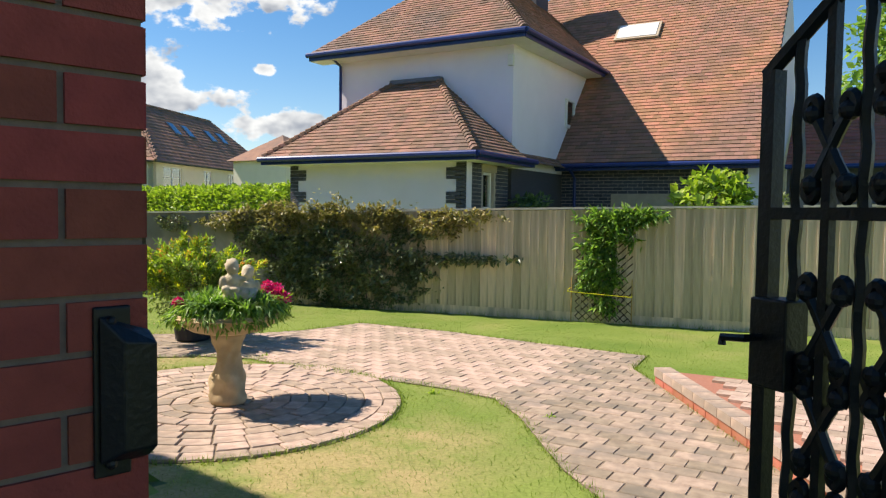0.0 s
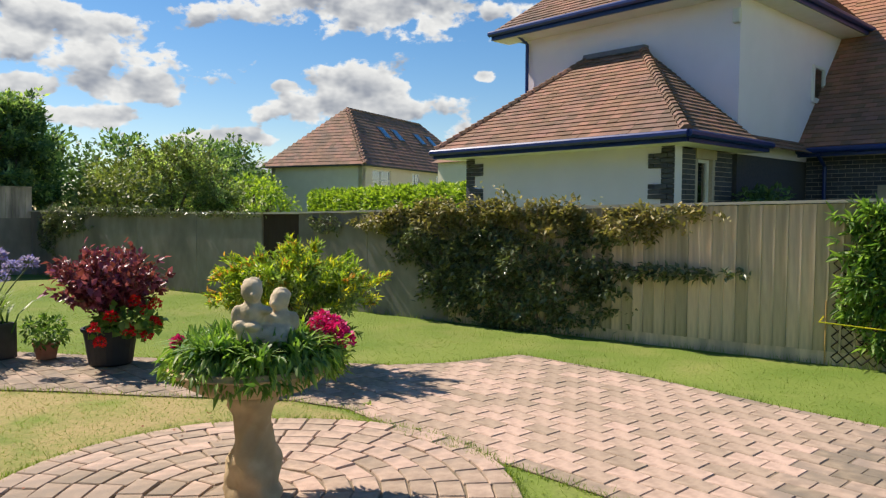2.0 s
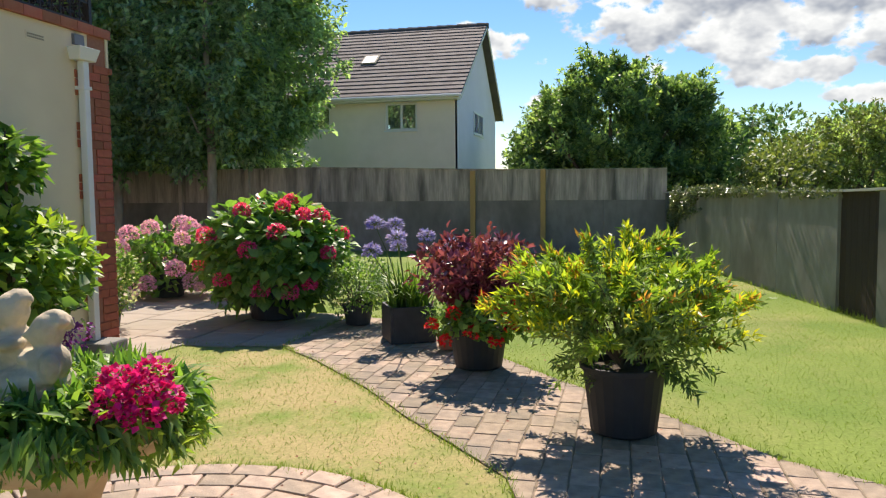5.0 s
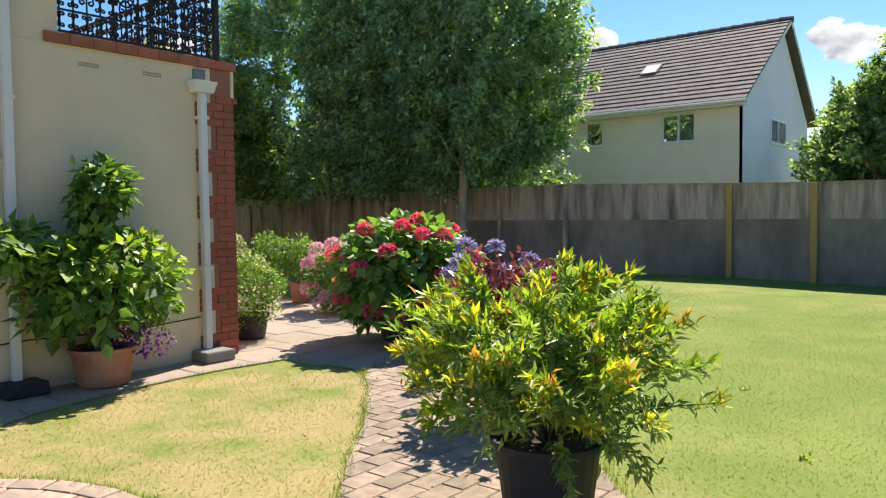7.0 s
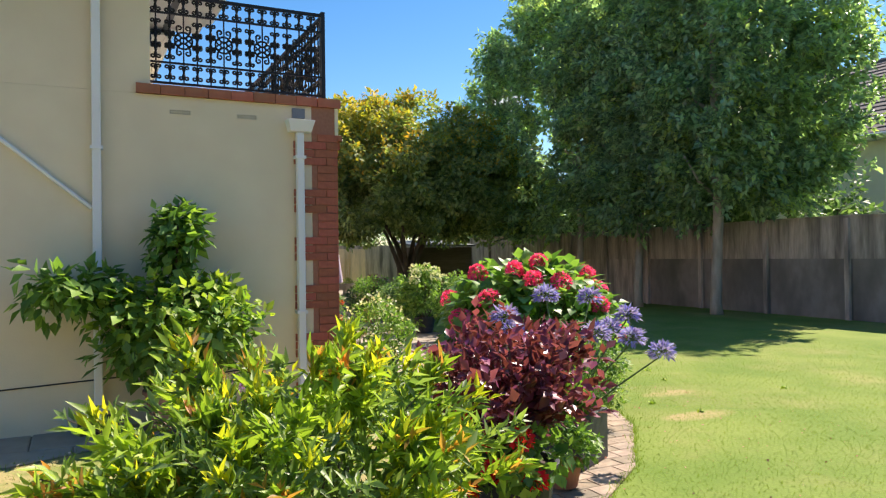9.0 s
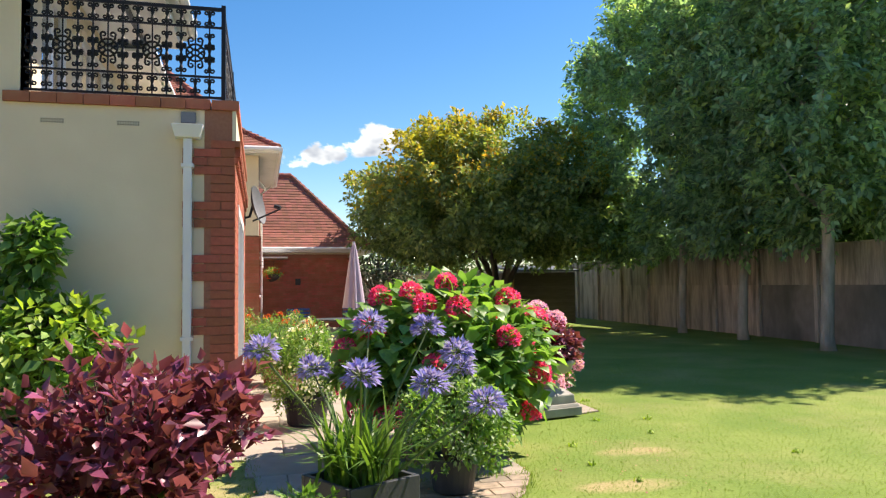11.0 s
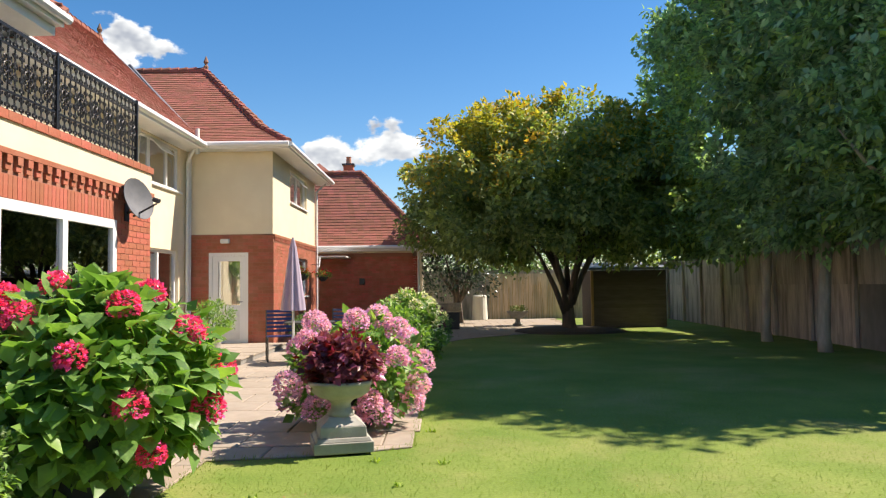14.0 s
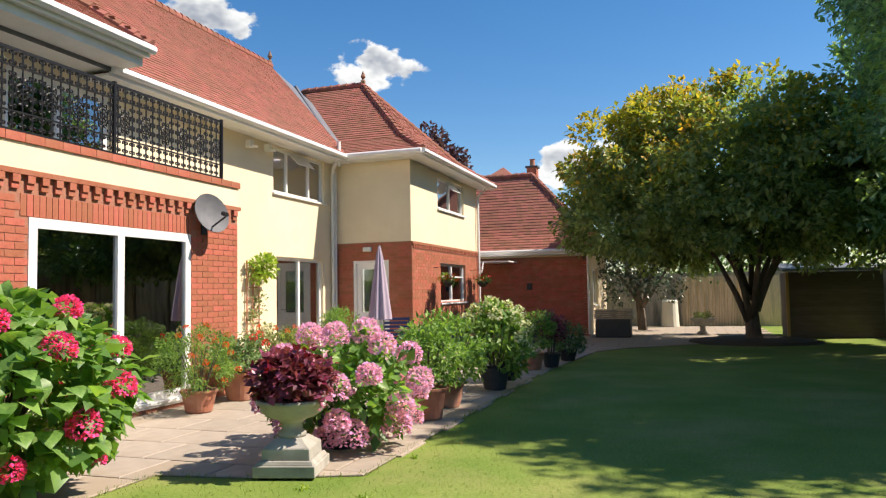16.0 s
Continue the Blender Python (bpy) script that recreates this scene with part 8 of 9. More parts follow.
for hx_, hy_, hz_, n_ in ((-0.074, -0.040, 1.062, 26), (0.063, 0.055, 0.996, 24)):
    for _ in range(n_):
        a_, e_ = hr.uniform(0, 6.28), hr.uniform(0.0, 1.4)
        forms.append((hx_ + 0.052 * math.cos(a_) * math.cos(e_), hy_ + 0.012 + 0.050 * math.sin(a_) * math.cos(e_), hz_ + 0.052 * math.sin(e_), (0.015, 0.015, 0.015)))
ca_, sa_ = math.cos(radians(48)), math.sin(radians(48))
for cx, cy, cz, r in forms:
    g.ball((fx + 0.86 * (ca_ * cx - sa_ * cy), fy + 0.86 * (sa_ * cx + ca_ * cy), 1.06 + 0.86 * (cz - 1.04)), tuple(0.84 * a for a in (ca_ * r[0] + (1 - ca_) * r[1], ca_ * r[1] + (1 - ca_) * r[0], r[2])), 16, 10)
me = mesh_of("figure_pair", g, FIGURE_STONE, True)
ob = part("figure_pair", me, FIGURE_STONE, st)
rm = ob.modifiers.new("joined", "REMESH")
rm.mode, rm.voxel_size, rm.use_smooth_shade = "VOXEL", 0.007, True
sm = ob.modifiers.new("soft", "SMOOTH")
sm.iterations, sm.factor = 4, 0.6


# ---- grass blades ----
def grass():
    q = np.random.default_rng(77)
    n = 330000
    x = q.uniform(-17.0, 0.4, n)
    y = q.uniform(-4.5, 10.2, n)
    near = np.exp(-(np.abs(y - 4.5) / 5.0) ** 2) * np.exp(-(np.abs(x + 7) / 9.0) ** 4)
    keep = q.uniform(0, 1, n) < 0.25 + 0.75 * near
    x, y = x[keep], y[keep]

    def inner(poly, x, y, grow=0.0):
        hit = np.zeros(len(x), bool)
        for (x1, y1), (x2, y2) in zip(poly, poly[1:] + poly[:1]):
            if y1 == y2:
                continue
            c = ((y1 > y) != (y2 > y)) & (x < (x2 - x1) * (y - y1) / (y2 - y1) + x1)
            hit ^= c
        return hit
    bad = inner(PATH_POLY, x, y) | inner(PATIO_POLY, x, y) | inner(RAISED, x, y) | ((x - CIRCLE[0]) ** 2 + (y - CIRCLE[1]) ** 2 < CIRCLE_R ** 2)
    bad |= (y > FA.y + (x - FA.x) * FU.y / FU.x - 0.03) | ((x > -8.3) & (y < 1.07))
    x, y = x[~bad], y[~bad]
    n = len(x)
    dry = np.clip(1.25 - np.hypot((x + 6.6) / 2.1, (y - 3.1) / 1.9), 0, 1) + np.clip(1.25 - np.hypot((x + 2.8) / 0.9, (y - 3.2) / 1.2), 0, 0.7)
    wav = 0.5 + 0.5 * np.sin(x * 3.1 + np.sin(y * 2.3) * 1.7) * np.sin(y * 2.9 + np.sin(x * 1.9))
    isdry = q.uniform(0, 1, n) < np.clip(dry * (0.22 + 0.6 * wav), 0.04, 0.80)
    for mask, mat, name in ((~isdry, GRASS_BLADE, "grass"), (isdry, DRY_BLADE, "dry_grass")):
        k = int(mask.sum())
        a = q.uniform(0, 2 * math.pi, k)
        h = q.uniform(0.010, 0.022, k)
        lean = q.normal(0, 0.014, (k, 2))
        w = q.uniform(0.0018, 0.0035, k)
        b = np.stack([x[mask], y[mask], np.full(k, -0.002)], 1)
        s = np.stack([np.cos(a), np.sin(a), 0 * a], 1) * w[:, None]
        tip = b + np.stack([lean[:, 0], lean[:, 1], h], 1)
        v = np.stack([b - s, b + s, tip], 1).reshape(-1, 3)
        f = np.arange(3 * k).reshape(-1, 3)
        part(name, tri_mesh(name, v, f, mat), mat, None, "short lawn grass" if name == "grass" else "dry straw-coloured lawn grass", "grass", "stuff")


grass()


# longer tufts along the fence foot and the paving edges, weeds and fallen petals
def edge_tufts():
    q = np.random.default_rng(78)
    P = []
    for _ in range(3600):
        x = q.uniform(-19.0, 0.5)
        p = FA + FU * ((x - FA.x) / FU.x) + FN * abs(float(q.normal(0.03, 0.035)))
        P.append((p.x, p.y, q.uniform(0.03, 0.10)))
    for poly, step in ((PATH_POLY, 0.012), (PATIO_POLY, 0.02)):
        for a, b in zip(poly, poly[1:] + poly[:1]):
            a, b = np.array(a), np.array(b)
            if min(a[1], b[1]) < -8 or (a[1] <= 1.05 and b[1] <= 1.05 and a[0] > -8.6):
                continue
            for k in range(int(np.linalg.norm(b - a) / step * 2.2)):
                c = a + (b - a) * q.uniform() + q.normal(0, 0.024, 2)
                P.append((c[0], c[1], q.uniform(0.025, 0.055)))
    for k in range(3000):
        t_ = q.uniform(0, 2 * math.pi)
        r_ = CIRCLE_R + q.normal(0.0, 0.024)
        P.append((CIRCLE[0] + r_ * math.cos(t_), CIRCLE[1] + r_ * math.sin(t_), q.uniform(0.025, 0.05)))
    P = np.array(P)
    k = len(P)
    a = q.uniform(0, 2 * math.pi, k)
    s_ = np.stack([np.cos(a), np.sin(a), 0 * a], 1) * q.uniform(0.002, 0.004, k)[:, None]
    b = np.stack([P[:, 0], P[:, 1], np.zeros(k)], 1)
    tip = b + np.stack([q.normal(0, 0.018, k), q.normal(0, 0.018, k), P[:, 2]], 1)
    v = np.stack([b - s_, b + s_, tip], 1).reshape(-1, 3)
    part("edge_grass", tri_mesh("edge_grass", v, np.arange(3 * k).reshape(-1, 3), GRASS_BLADE), GRASS_BLADE, None, "longer grass tufts along fence and paving edges", "grass", "stuff")


edge_tufts()
for k, (x, y) in enumerate(((-11.0, 1.9), (-10.9, 2.5), (-11.9, 1.6), (-12.6, 2.6), (-9.8, 5.6), (-8.3, 6.4), (-11.7, 0.9), (-12.1, -0.2), (-3.1, 5.15), (-2.0, 5.0), (-5.3, 5.5), (-11.0, 3.0), (-12.2, 1.0))):
    t = thing("weed", (x, y, 0), "small leafy weed growing in the lawn", "weed", "weeds in the lawn")
    part("leaf_rosette", blades("weed", 14, x, y, 0.0, 0.045, L_LIME, 0.014, 1.4, 900 + k, 0.02), L_LIME, t)
q = np.random.default_rng(79)
k = 420
pp = np.stack([q.uniform(-11.5, -5.0, k), q.uniform(1.8, 6.2, k), np.full(k, 0.028)], 1)
part("fallen_petals", leaf_mesh("petals", pp, q.normal(0, 1, (k, 3)) * np.array([1, 1, 0.1]), 0.018, TERRACOTTA, 0.8, 0, 0.2, seed=80), TERRACOTTA, None, "scattered fallen petals and dry leaf bits", "litter", "stuff")

# ---- balcony railings ----
def arc(cx, cz, r, a0, a1, n=9, shrink=1.0):
    return [(cx + r * (1 - (1 - shrink) * i / n) * math.cos(a0 + (a1 - a0) * i / n), cz + r * (1 - (1 - shrink) * i / n) * math.sin(a0 + (a1 - a0) * i / n)) for i in range(n + 1)]


def scroll_mesh(kind):
    """A pair of iron scrolls in the x, z plane about the origin."""
    g = Geo()

    def wire(pts, r=0.009):
        g.tube([(x, 0, z) for x, z in pts], r, 4)
    if kind == "small":
        for s in (1, -1):
            for v in (1, -1):
                pts = [(s * x, v * z) for x, z in [(0.0, 0.0), (0.008, 0.03)] + arc(0.026, 0.045, 0.018, math.pi, -0.9 * math.pi, 10, 0.45)]
                wire(pts)
    else:
        for s in (1, -1):
            for v in (1, -1):
                wire([(s * x, v * z) for x, z in [(0.0, 0.02), (0.03, 0.035), (0.055, 0.075)] + arc(0.036, 0.11, 0.024, 0.2, 1.7 * math.pi, 10, 0.4)])
                wire([(s * x, v * z) for x, z in arc(0.045, 0.02, 0.030, 0.3, 2.0 * math.pi, 10, 0.45)])
            wire([(s * x, z) for x, z in arc(0.0, 0.0, 0.075, -math.pi / 2, math.pi / 2, 10)])
    return mesh_of("scroll", g, IRON)


SMALL, LARGE = scroll_mesh("small"), scroll_mesh("large")


def railing(name, a, b, z0, z1, label, group=""):
    a, b = Vector(a), Vector(b)
    t = thing(name, (a.x, a.y, z0), label, "railing", group)
    ln = (b - a).length
    u = (b - a) / ln
    n = Vector((-u.y, u.x, 0))
    for z, h in ((z1, 0.03), (z0 + 0.03, 0.02), (z0 + 0.21, 0.016), (z1 - 0.17, 0.016)):
        part("rail", Geo().obox(a + Vector((0, 0, z - h)) - n * 0.011, u * ln, n * 0.022, (0, 0, h)), IRON, t)
    k = max(1, round(ln / 2.0))
    for i in range(k + 1):
        p = a + u * (ln * i / k)
        part("post", Geo().obox(p - u * 0.018 - n * 0.018 + Vector((0, 0, z0 - 0.03)), u * 0.036, n * 0.036, (0, 0, z1 - z0 + 0.05)), IRON, t)
    m = round(ln / 0.115)
    turn = Matrix.Rotation(math.atan2(u.y, u.x), 4, "Z")
    for i in range(1, m):
        p = a + u * (ln * i / m)
        part("bar", Geo().obox(p - u * 0.006 - n * 0.006 + Vector((0, 0, z0 + 0.02)), u * 0.012, n * 0.012, (0, 0, z1 - z0 - 0.04)), IRON, t)
    for i in range(m):
        p = a + u * (ln * (i + 0.5) / m) if False else a + u * (ln * i / m)
        if i == 0:
            continue
        for z, me in ((z0 + 0.12, SMALL), (z1 - 0.10, SMALL), ((z0 + z1) / 2, LARGE if i % 3 == 1 else SMALL), *(() if i % 3 == 1 else (((z0 + z1) / 2 - 0.11, SMALL), ((z0 + z1) / 2 + 0.11, SMALL)))):
            ob = new("scroll", me)
            ob.parent = t
            ob.matrix_basis = Matrix.Translation(Vector((p.x, p.y, z)) - WORLD_AT[t]) @ turn
    return t


railing("balcony_railing", (-6.44, 0.96, 0), (-8.20, 0.96, 0), 2.97, 3.79, "black wrought-iron balcony railing with scrolls")
railing("balcony_railing", (-8.20, 0.92, 0), (-8.20, -3.10, 0), 2.97, 3.79, "long black wrought-iron balcony railing with scrolls")

# ---- pipes and fittings on the north wall ----
def downpipe(x, label, top):
    t = thing("downpipe", (x, Y1 + 0.06, 0.02), label, "downpipe")
    if top < 3:
        part("hopper", Geo().add([(x - 0.10, Y1, 2.60), (x + 0.10, Y1, 2.60), (x + 0.10, Y1 + 0.11, 2.60), (x - 0.10, Y1 + 0.11, 2.60), (x - 0.13, Y1, 2.71), (x + 0.13, Y1, 2.71), (x + 0.13, Y1 + 0.14, 2.71), (x - 0.13, Y1 + 0.14, 2.71)],
                                 [(3, 2, 1, 0), (4, 5, 6, 7), (0, 1, 5, 4), (1, 2, 6, 5), (2, 3, 7, 6), (3, 0, 4, 7)]), WHITE_PAINT, t, "white rainwater hopper", bevel=0.006)
        part("outlet", Geo().box(x - 0.06, x + 0.06, Y1 - 0.001, Y1 + 0.03, 2.74, 2.83), LEAD, t)
    part("pipe", Geo().box(x - 0.035, x + 0.035, Y1 + 0.02, Y1 + 0.09, 0.12, 2.60 if top < 3 else top), WHITE_PAINT, t, bevel=0.01)
    for z in (0.9, 2.35):
        part("clip", Geo().box(x - 0.05, x + 0.05, Y1, Y1 + 0.098, z, z + 0.03), WHITE_PAINT, t)
    part("gully_surround", Geo().box(x - 0.16, x + 0.16, Y1 + 0.012, Y1 + 0.28, 0.02, 0.13), CONCRETE if top < 3 else BLACK_PLASTIC, t, "drain surround", bevel=0.02)


downpipe(-7.92, "white square downpipe with hopper beside the brick pier", 2.6)
downpipe(-6.19, "white square downpipe on the cream wall", 4.4)
# thin white tube following a slanting line across the wall
t = thing("waste_pipe", (-5.9, Y1 + 0.03, 2.0), "thin white tube sloping down the wall", "pipe")
part("pipe", Geo().tube([(-5.2, Y1 + 0.03, 2.65), (-6.15, Y1 + 0.03, 1.86)], 0.018, 6), WHITE_PAINT, t)
for x in (-6.86, -7.44):
    v = thing("air_brick", (x, Y1, 2.70), "small perforated terracotta air brick", "vent")
    part("plate", Geo().box(x - 0.10, x + 0.10, Y1, Y1 + 0.004, 2.69, 2.75), RENDER_CREAM, v)
    g = Geo()
    for i in range(9):
        for j in range(2):
            g.box(x - 0.088 + i * 0.02, x - 0.078 + i * 0.02, Y1 + 0.004, Y1 + 0.006, 2.702 + j * 0.022, 2.714 + j * 0.022)
    part("holes", g, BLACK_PLASTIC, v)
t = thing("wall_cable", (-7, Y1, 0.45), "thin dark cable along the foot of the wall", "cable")
part("cable", Geo().tube([(-7.88, Y1 + 0.008, 0.44), (-7.2, Y1 + 0.008, 0.40), (-6.3, Y1 + 0.008, 0.43), (-4.0, Y1 + 0.008, 0.34)], 0.006, 5), BLACK_PLASTIC, t)

# satellite dish
t = thing("satellite_dish", (-8.44, -2.5, 2.4), "grey mesh satellite dish on a wall bracket", "satellite dish")
prof = []
g = Geo()
c, d = Vector((-8.44, -2.50, 2.42)), Vector((-0.93, 0.28, 0.18)).normalized()
s1 = d.orthogonal().normalized()
s2 = d.cross(s1)
vs, fs, N = [], [], 24
for j in range(7):
    r = 0.27 * j / 6
    for i in range(N):
        a = 2 * math.pi * i / N
        vs.append(c + s1 * r * math.cos(a) + s2 * r * 0.9 * math.sin(a) + d * (r * r * 0.9))
for j in range(6):
    for i in range(N):
        fs.append((j * N + i, j * N + (i + 1) % N, (j + 1) * N + (i + 1) % N, (j + 1) * N + i))
g.add(vs, fs)
g.add([v - d * 0.012 for v in vs], [f[::-1] for f in fs])
part("dish", g, material("dish_grey", (0.15, 0.155, 0.165), (0.12, 0.125, 0.135), 0.7, 8, 0.3, 200), t, smooth=True)
part("arm", Geo().tube([tuple(c - d * 0.02 - Vector((0, 0, 0.2))), tuple(c + d * 0.33 - Vector((0, 0, 0.12)))], 0.012, 6), BLACK_PLASTIC, t)
part("receiver", Geo().tube([tuple(c + d * 0.36 - Vector((0, 0, 0.10))), tuple(c + d * 0.28 - Vector((0, 0, 0.06)))], 0.03, 8), BLACK_PLASTIC, t)
part("bracket", Geo().tube([(-8.315, -2.56, 2.26), (-8.38, -2.55, 2.28), tuple(c - d * 0.02)], 0.018, 6).box(-8.325, -8.313, -2.62, -2.50, 2.16, 2.38), BLACK_PLASTIC, t)

# pipes in the corner by the wing
t = thing("corner_downpipe", (-6.72, -9.3, 0), "cream downpipe in the corner of the two wings", "downpipe")
part("pipe", Geo().tube([(-6.95, -9.22, 4.40), (-6.78, -9.30, 4.18), (-6.69, -9.42, 4.05), (-6.69, -9.42, 0.05)], 0.038, 8), WHITE_WOOD, t)
part("vent_pipe", Geo().tube([(-6.99, -9.15, 4.2), (-6.99, -9.15, 4.75)], 0.045, 8), WHITE_WOOD, t)
part("second_pipe", Geo().tube([(-6.70, -9.54, 4.15), (-6.70, -9.54, 0.05)], 0.03, 8), WHITE_WOOD, t)
t = thing("wing_downpipe", (-8.6, -14.9, 0), "white downpipe at the end of the brick wing", "downpipe")
part("pipe", Geo().tube([(-8.9, -14.9, 4.4), (-8.56, -14.9, 4.1), (-8.56, -14.9, 0.05)], 0.035, 8), WHITE_PAINT, t)
t = thing("garage_downpipe", (-11.45, -16.4, 0), "white downpipe at the garage corner", "downpipe")
part("pipe", Geo().tube([(-11.46, -16.41, 2.4), (-11.46, -16.41, 0.05)], 0.035, 8), WHITE_PAINT, t)
for y, z in ((-6.12, 4.12), (-6.75, 4.15)):
    t = thing("security_light", (-6.7, y, z), "small white security light under the eave", "lamp")
    part("housing", Geo().box(-6.74, XM, y - 0.06, y + 0.06, z - 0.03, z + 0.11), WHITE_WOOD, t, bevel=0.012)
    part("arm", Geo().tube([(-6.7, y, z), (-6.82, y - 0.05, z - 0.02)], 0.02, 6), WHITE_WOOD, t)
t = thing("door_canopy", (-8.7, -15.6, 2.1), "small white canopy between wing and garage", "canopy")
part("canopy", Geo().obox((-9.35, -16.40, 2.20), (1.1, 0, 0), (0, 1.15, 0), (0, 0, 0.04)), WHITE_PAINT, t)
part("bracket", Geo().tube([(-8.6, -15.2, 2.2), (-8.6, -15.02, 1.9)], 0.02, 6), WHITE_PAINT, t)
t = thing("wall_vent", (-9.7, -16.43, 1.45), "small dark wall box on the garage", "vent")
part("box", Geo().box(-9.78, -9.62, -16.43, -16.38, 1.38, 1.58), BIN_GREEN, t, bevel=0.01)

# wall trellis with a vine between the bay and the window
t = thing("wall_vine", (-6.7, -6.3, 0), "climbing vine on a brown trellis against the cream wall", "climbing plant")
g = Geo()
for y in (-6.05, -6.25, -6.45):
    g.box(-6.67, -6.65, y - 0.012, y + 0.012, 0.1, 2.0)
for i in range(9):
    g.box(-6.685, -6.67, -6.5, -6.0, 0.3 + i * 0.2, 0.32 + i * 0.2)
part("trellis", g, TERRACOTTA, t)
leaves(t, (-6.8, -6.38, 1.85), (0.14, 0.36, 0.28), 40, 20, 0.09, 0.075, L_LIME, 310, width=0.6)
leaves(t, (-6.76, -6.25, 1.0), (0.08, 0.22, 0.6), 20, 12, 0.08, 0.06, L_OLIVE, 311, "lower_leaves", 0.6)

# closed parasol, table and chairs
t = thing("parasol", (-10.0, -4.4, 0.02), "closed faded lilac parasol on a pole with a round base", "parasol")
px_, py_ = -10.0, -4.4
part("pole", Geo().tube([(px_, py_, 0.05), (px_, py_, 2.04)], 0.019, 8), WHITE_WOOD, t)
part("base", Geo().lathe(px_, py_, [(0.24, 0.02), (0.24, 0.06), (0.06, 0.09), (0.03, 0.25)], 20), BIN_GREEN, t)
vs, fs, N = [], [], 32
for j, (z, r) in enumerate(((2.06, 0.012), (1.9, 0.045), (1.6, 0.085), (1.3, 0.12), (1.05, 0.15), (0.98, 0.155))):
    for i in range(N):
        a = 2 * math.pi * i / N
        rr_ = r * (1 + 0.22 * math.cos(8 * a))
        vs.append((px_ + rr_ * math.cos(a), py_ + rr_ * math.sin(a), z))
for j in range(5):
    for i in range(N):
        fs.append(((j + 1) * N + i, (j + 1) * N + (i + 1) % N, j * N + (i + 1) % N, j * N + i))
part("canopy", Geo().add(vs, fs), LILAC_CLOTH, t, smooth=True)


def patio_chair(x, y, a):
    t = thing("patio_chair", (x, y, 0.02), "dark blue slatted metal patio chair", "chair", "patio chairs")
    U, V = Vector((math.cos(a), math.sin(a), 0)), Vector((-math.sin(a), math.cos(a), 0))
    c = Vector((x, y, 0.02))
    for s in (-1, 1):
        for q in (-1, 1):
            part("leg", Geo().tube([c + U * s * 0.23 + V * q * 0.21, c + U * s * 0.23 + V * q * 0.21 + Vector((0, 0, 0.43 if q > 0 else 0.9))], 0.013, 6), BIN_GREEN, t)
    for i in range(7):
        part("seat_slat", Geo().obox(c - U * 0.23 + V * (-0.21 + i * 0.062) + Vector((0, 0, 0.43)), U * 0.46, V * 0.045, (0, 0, 0.012)), BLUE, t)
    for i in range(6):
        part("back_slat", Geo().obox(c - U * 0.23 - V * 0.215 + Vector((0, 0, 0.5 + i * 0.07)), U * 0.46, V * 0.012, (0, 0, 0.045)), BLUE, t)
    return t


chair = patio_chair(0, 0, 0.0)
for x, y, a in ((-9.3, -6.7, 0.3), (-10.3, -7.1, -0.3)):
    copy_thing(chair, pose(x, y, 0.02, 0, 0, math.degrees(a)))
for o in (*chair.children_recursive, chair):
    bpy.data.objects.remove(o)
t = thing("patio_table", (-9.9, -6.3, 0.02), "round dark metal patio table", "table")
part("tabletop", Geo().lathe(-9.9, -6.3, [(0.42, 0.70), (0.44, 0.71), (0.44, 0.725), (0.42, 0.73)], 28), BIN_GREEN, t)
for i in range(3):
    a = i * 2.1
    part("leg", Geo().tube([(-9.9 + 0.3 * math.cos(a), -6.3 + 0.3 * math.sin(a), 0.03), (-9.9 + 0.08 * math.cos(a), -6.3 + 0.08 * math.sin(a), 0.4), (-9.9 + 0.25 * math.cos(a), -6.3 + 0.25 * math.sin(a), 0.70)], 0.014, 6), BIN_GREEN, t)

# hanging baskets on the wing
for y, m1 in ((-11.1, F_ORANGE), (-14.2, F_RED)):
    t = thing("hanging_basket", (-8.85, y, 1.6), "hanging basket with trailing flowers on a bracket", "hanging basket", "hanging baskets")
    part("bracket", Geo().tube([(-8.5, y, 1.95), (-8.85, y, 1.97), (-8.85, y, 1.62)], 0.007, 5), IRON, t)
    part("basket", Geo().lathe(-8.85, y, [(0.05, 1.48), (0.13, 1.55), (0.16, 1.64)], 16), BIN_GREEN, t)
    leaves(t, (-8.85, y, 1.66), (0.20, 0.20, 0.13), 26, 16, 0.07, 0.05, L_GREEN, 320 + int(-y), width=0.5)
    leaves(t, (-8.85, y, 1.68), (0.22, 0.22, 0.14), 16, 8, 0.05, 0.045, m1, 330 + int(-y), "flowers", 0.8)

# far end: bins, pots, box, palings
t = thing("log_box", (-12.2, -15.5, 0.02), "low dark timber box stacked with boards", "box")
part("body", Geo().box(-12.7, -11.75, -16.1, -15.4, 0.02, 0.52), BIN_GREEN, t, bevel=0.01)
g = Geo()
for i in range(5):
    g.box(-12.75 + 0.02 * (i % 2), -11.72, -16.12, -15.42 + 0.03 * (i % 3), 0.53 + i * 0.055, 0.57 + i * 0.055)
part("stacked_boards", g, FENCE_WOOD, t)
t = thing("water_butt", (-13.6, -21.6, 0.02), "pale green plastic compost bin", "bin")
part("body", Geo().lathe(-13.6, -21.4, [(0.30, 0.02), (0.26, 0.85), (0.27, 0.9), (0.22, 0.95)], 16), RENDER_GREY, t)
t = thing("stone_bowl_planter", (-14.6, -17.2, 0.02), "low cast-stone bowl on a foot with green plants", "planter")
part("bowl", Geo().lathe(-14.6, -17.2, [(0.16, 0.02), (0.17, 0.06), (0.08, 0.12), (0.08, 0.24), (0.22, 0.32), (0.34, 0.45), (0.35, 0.48), (0.3, 0.48)], 24), GREY_STONE, t)
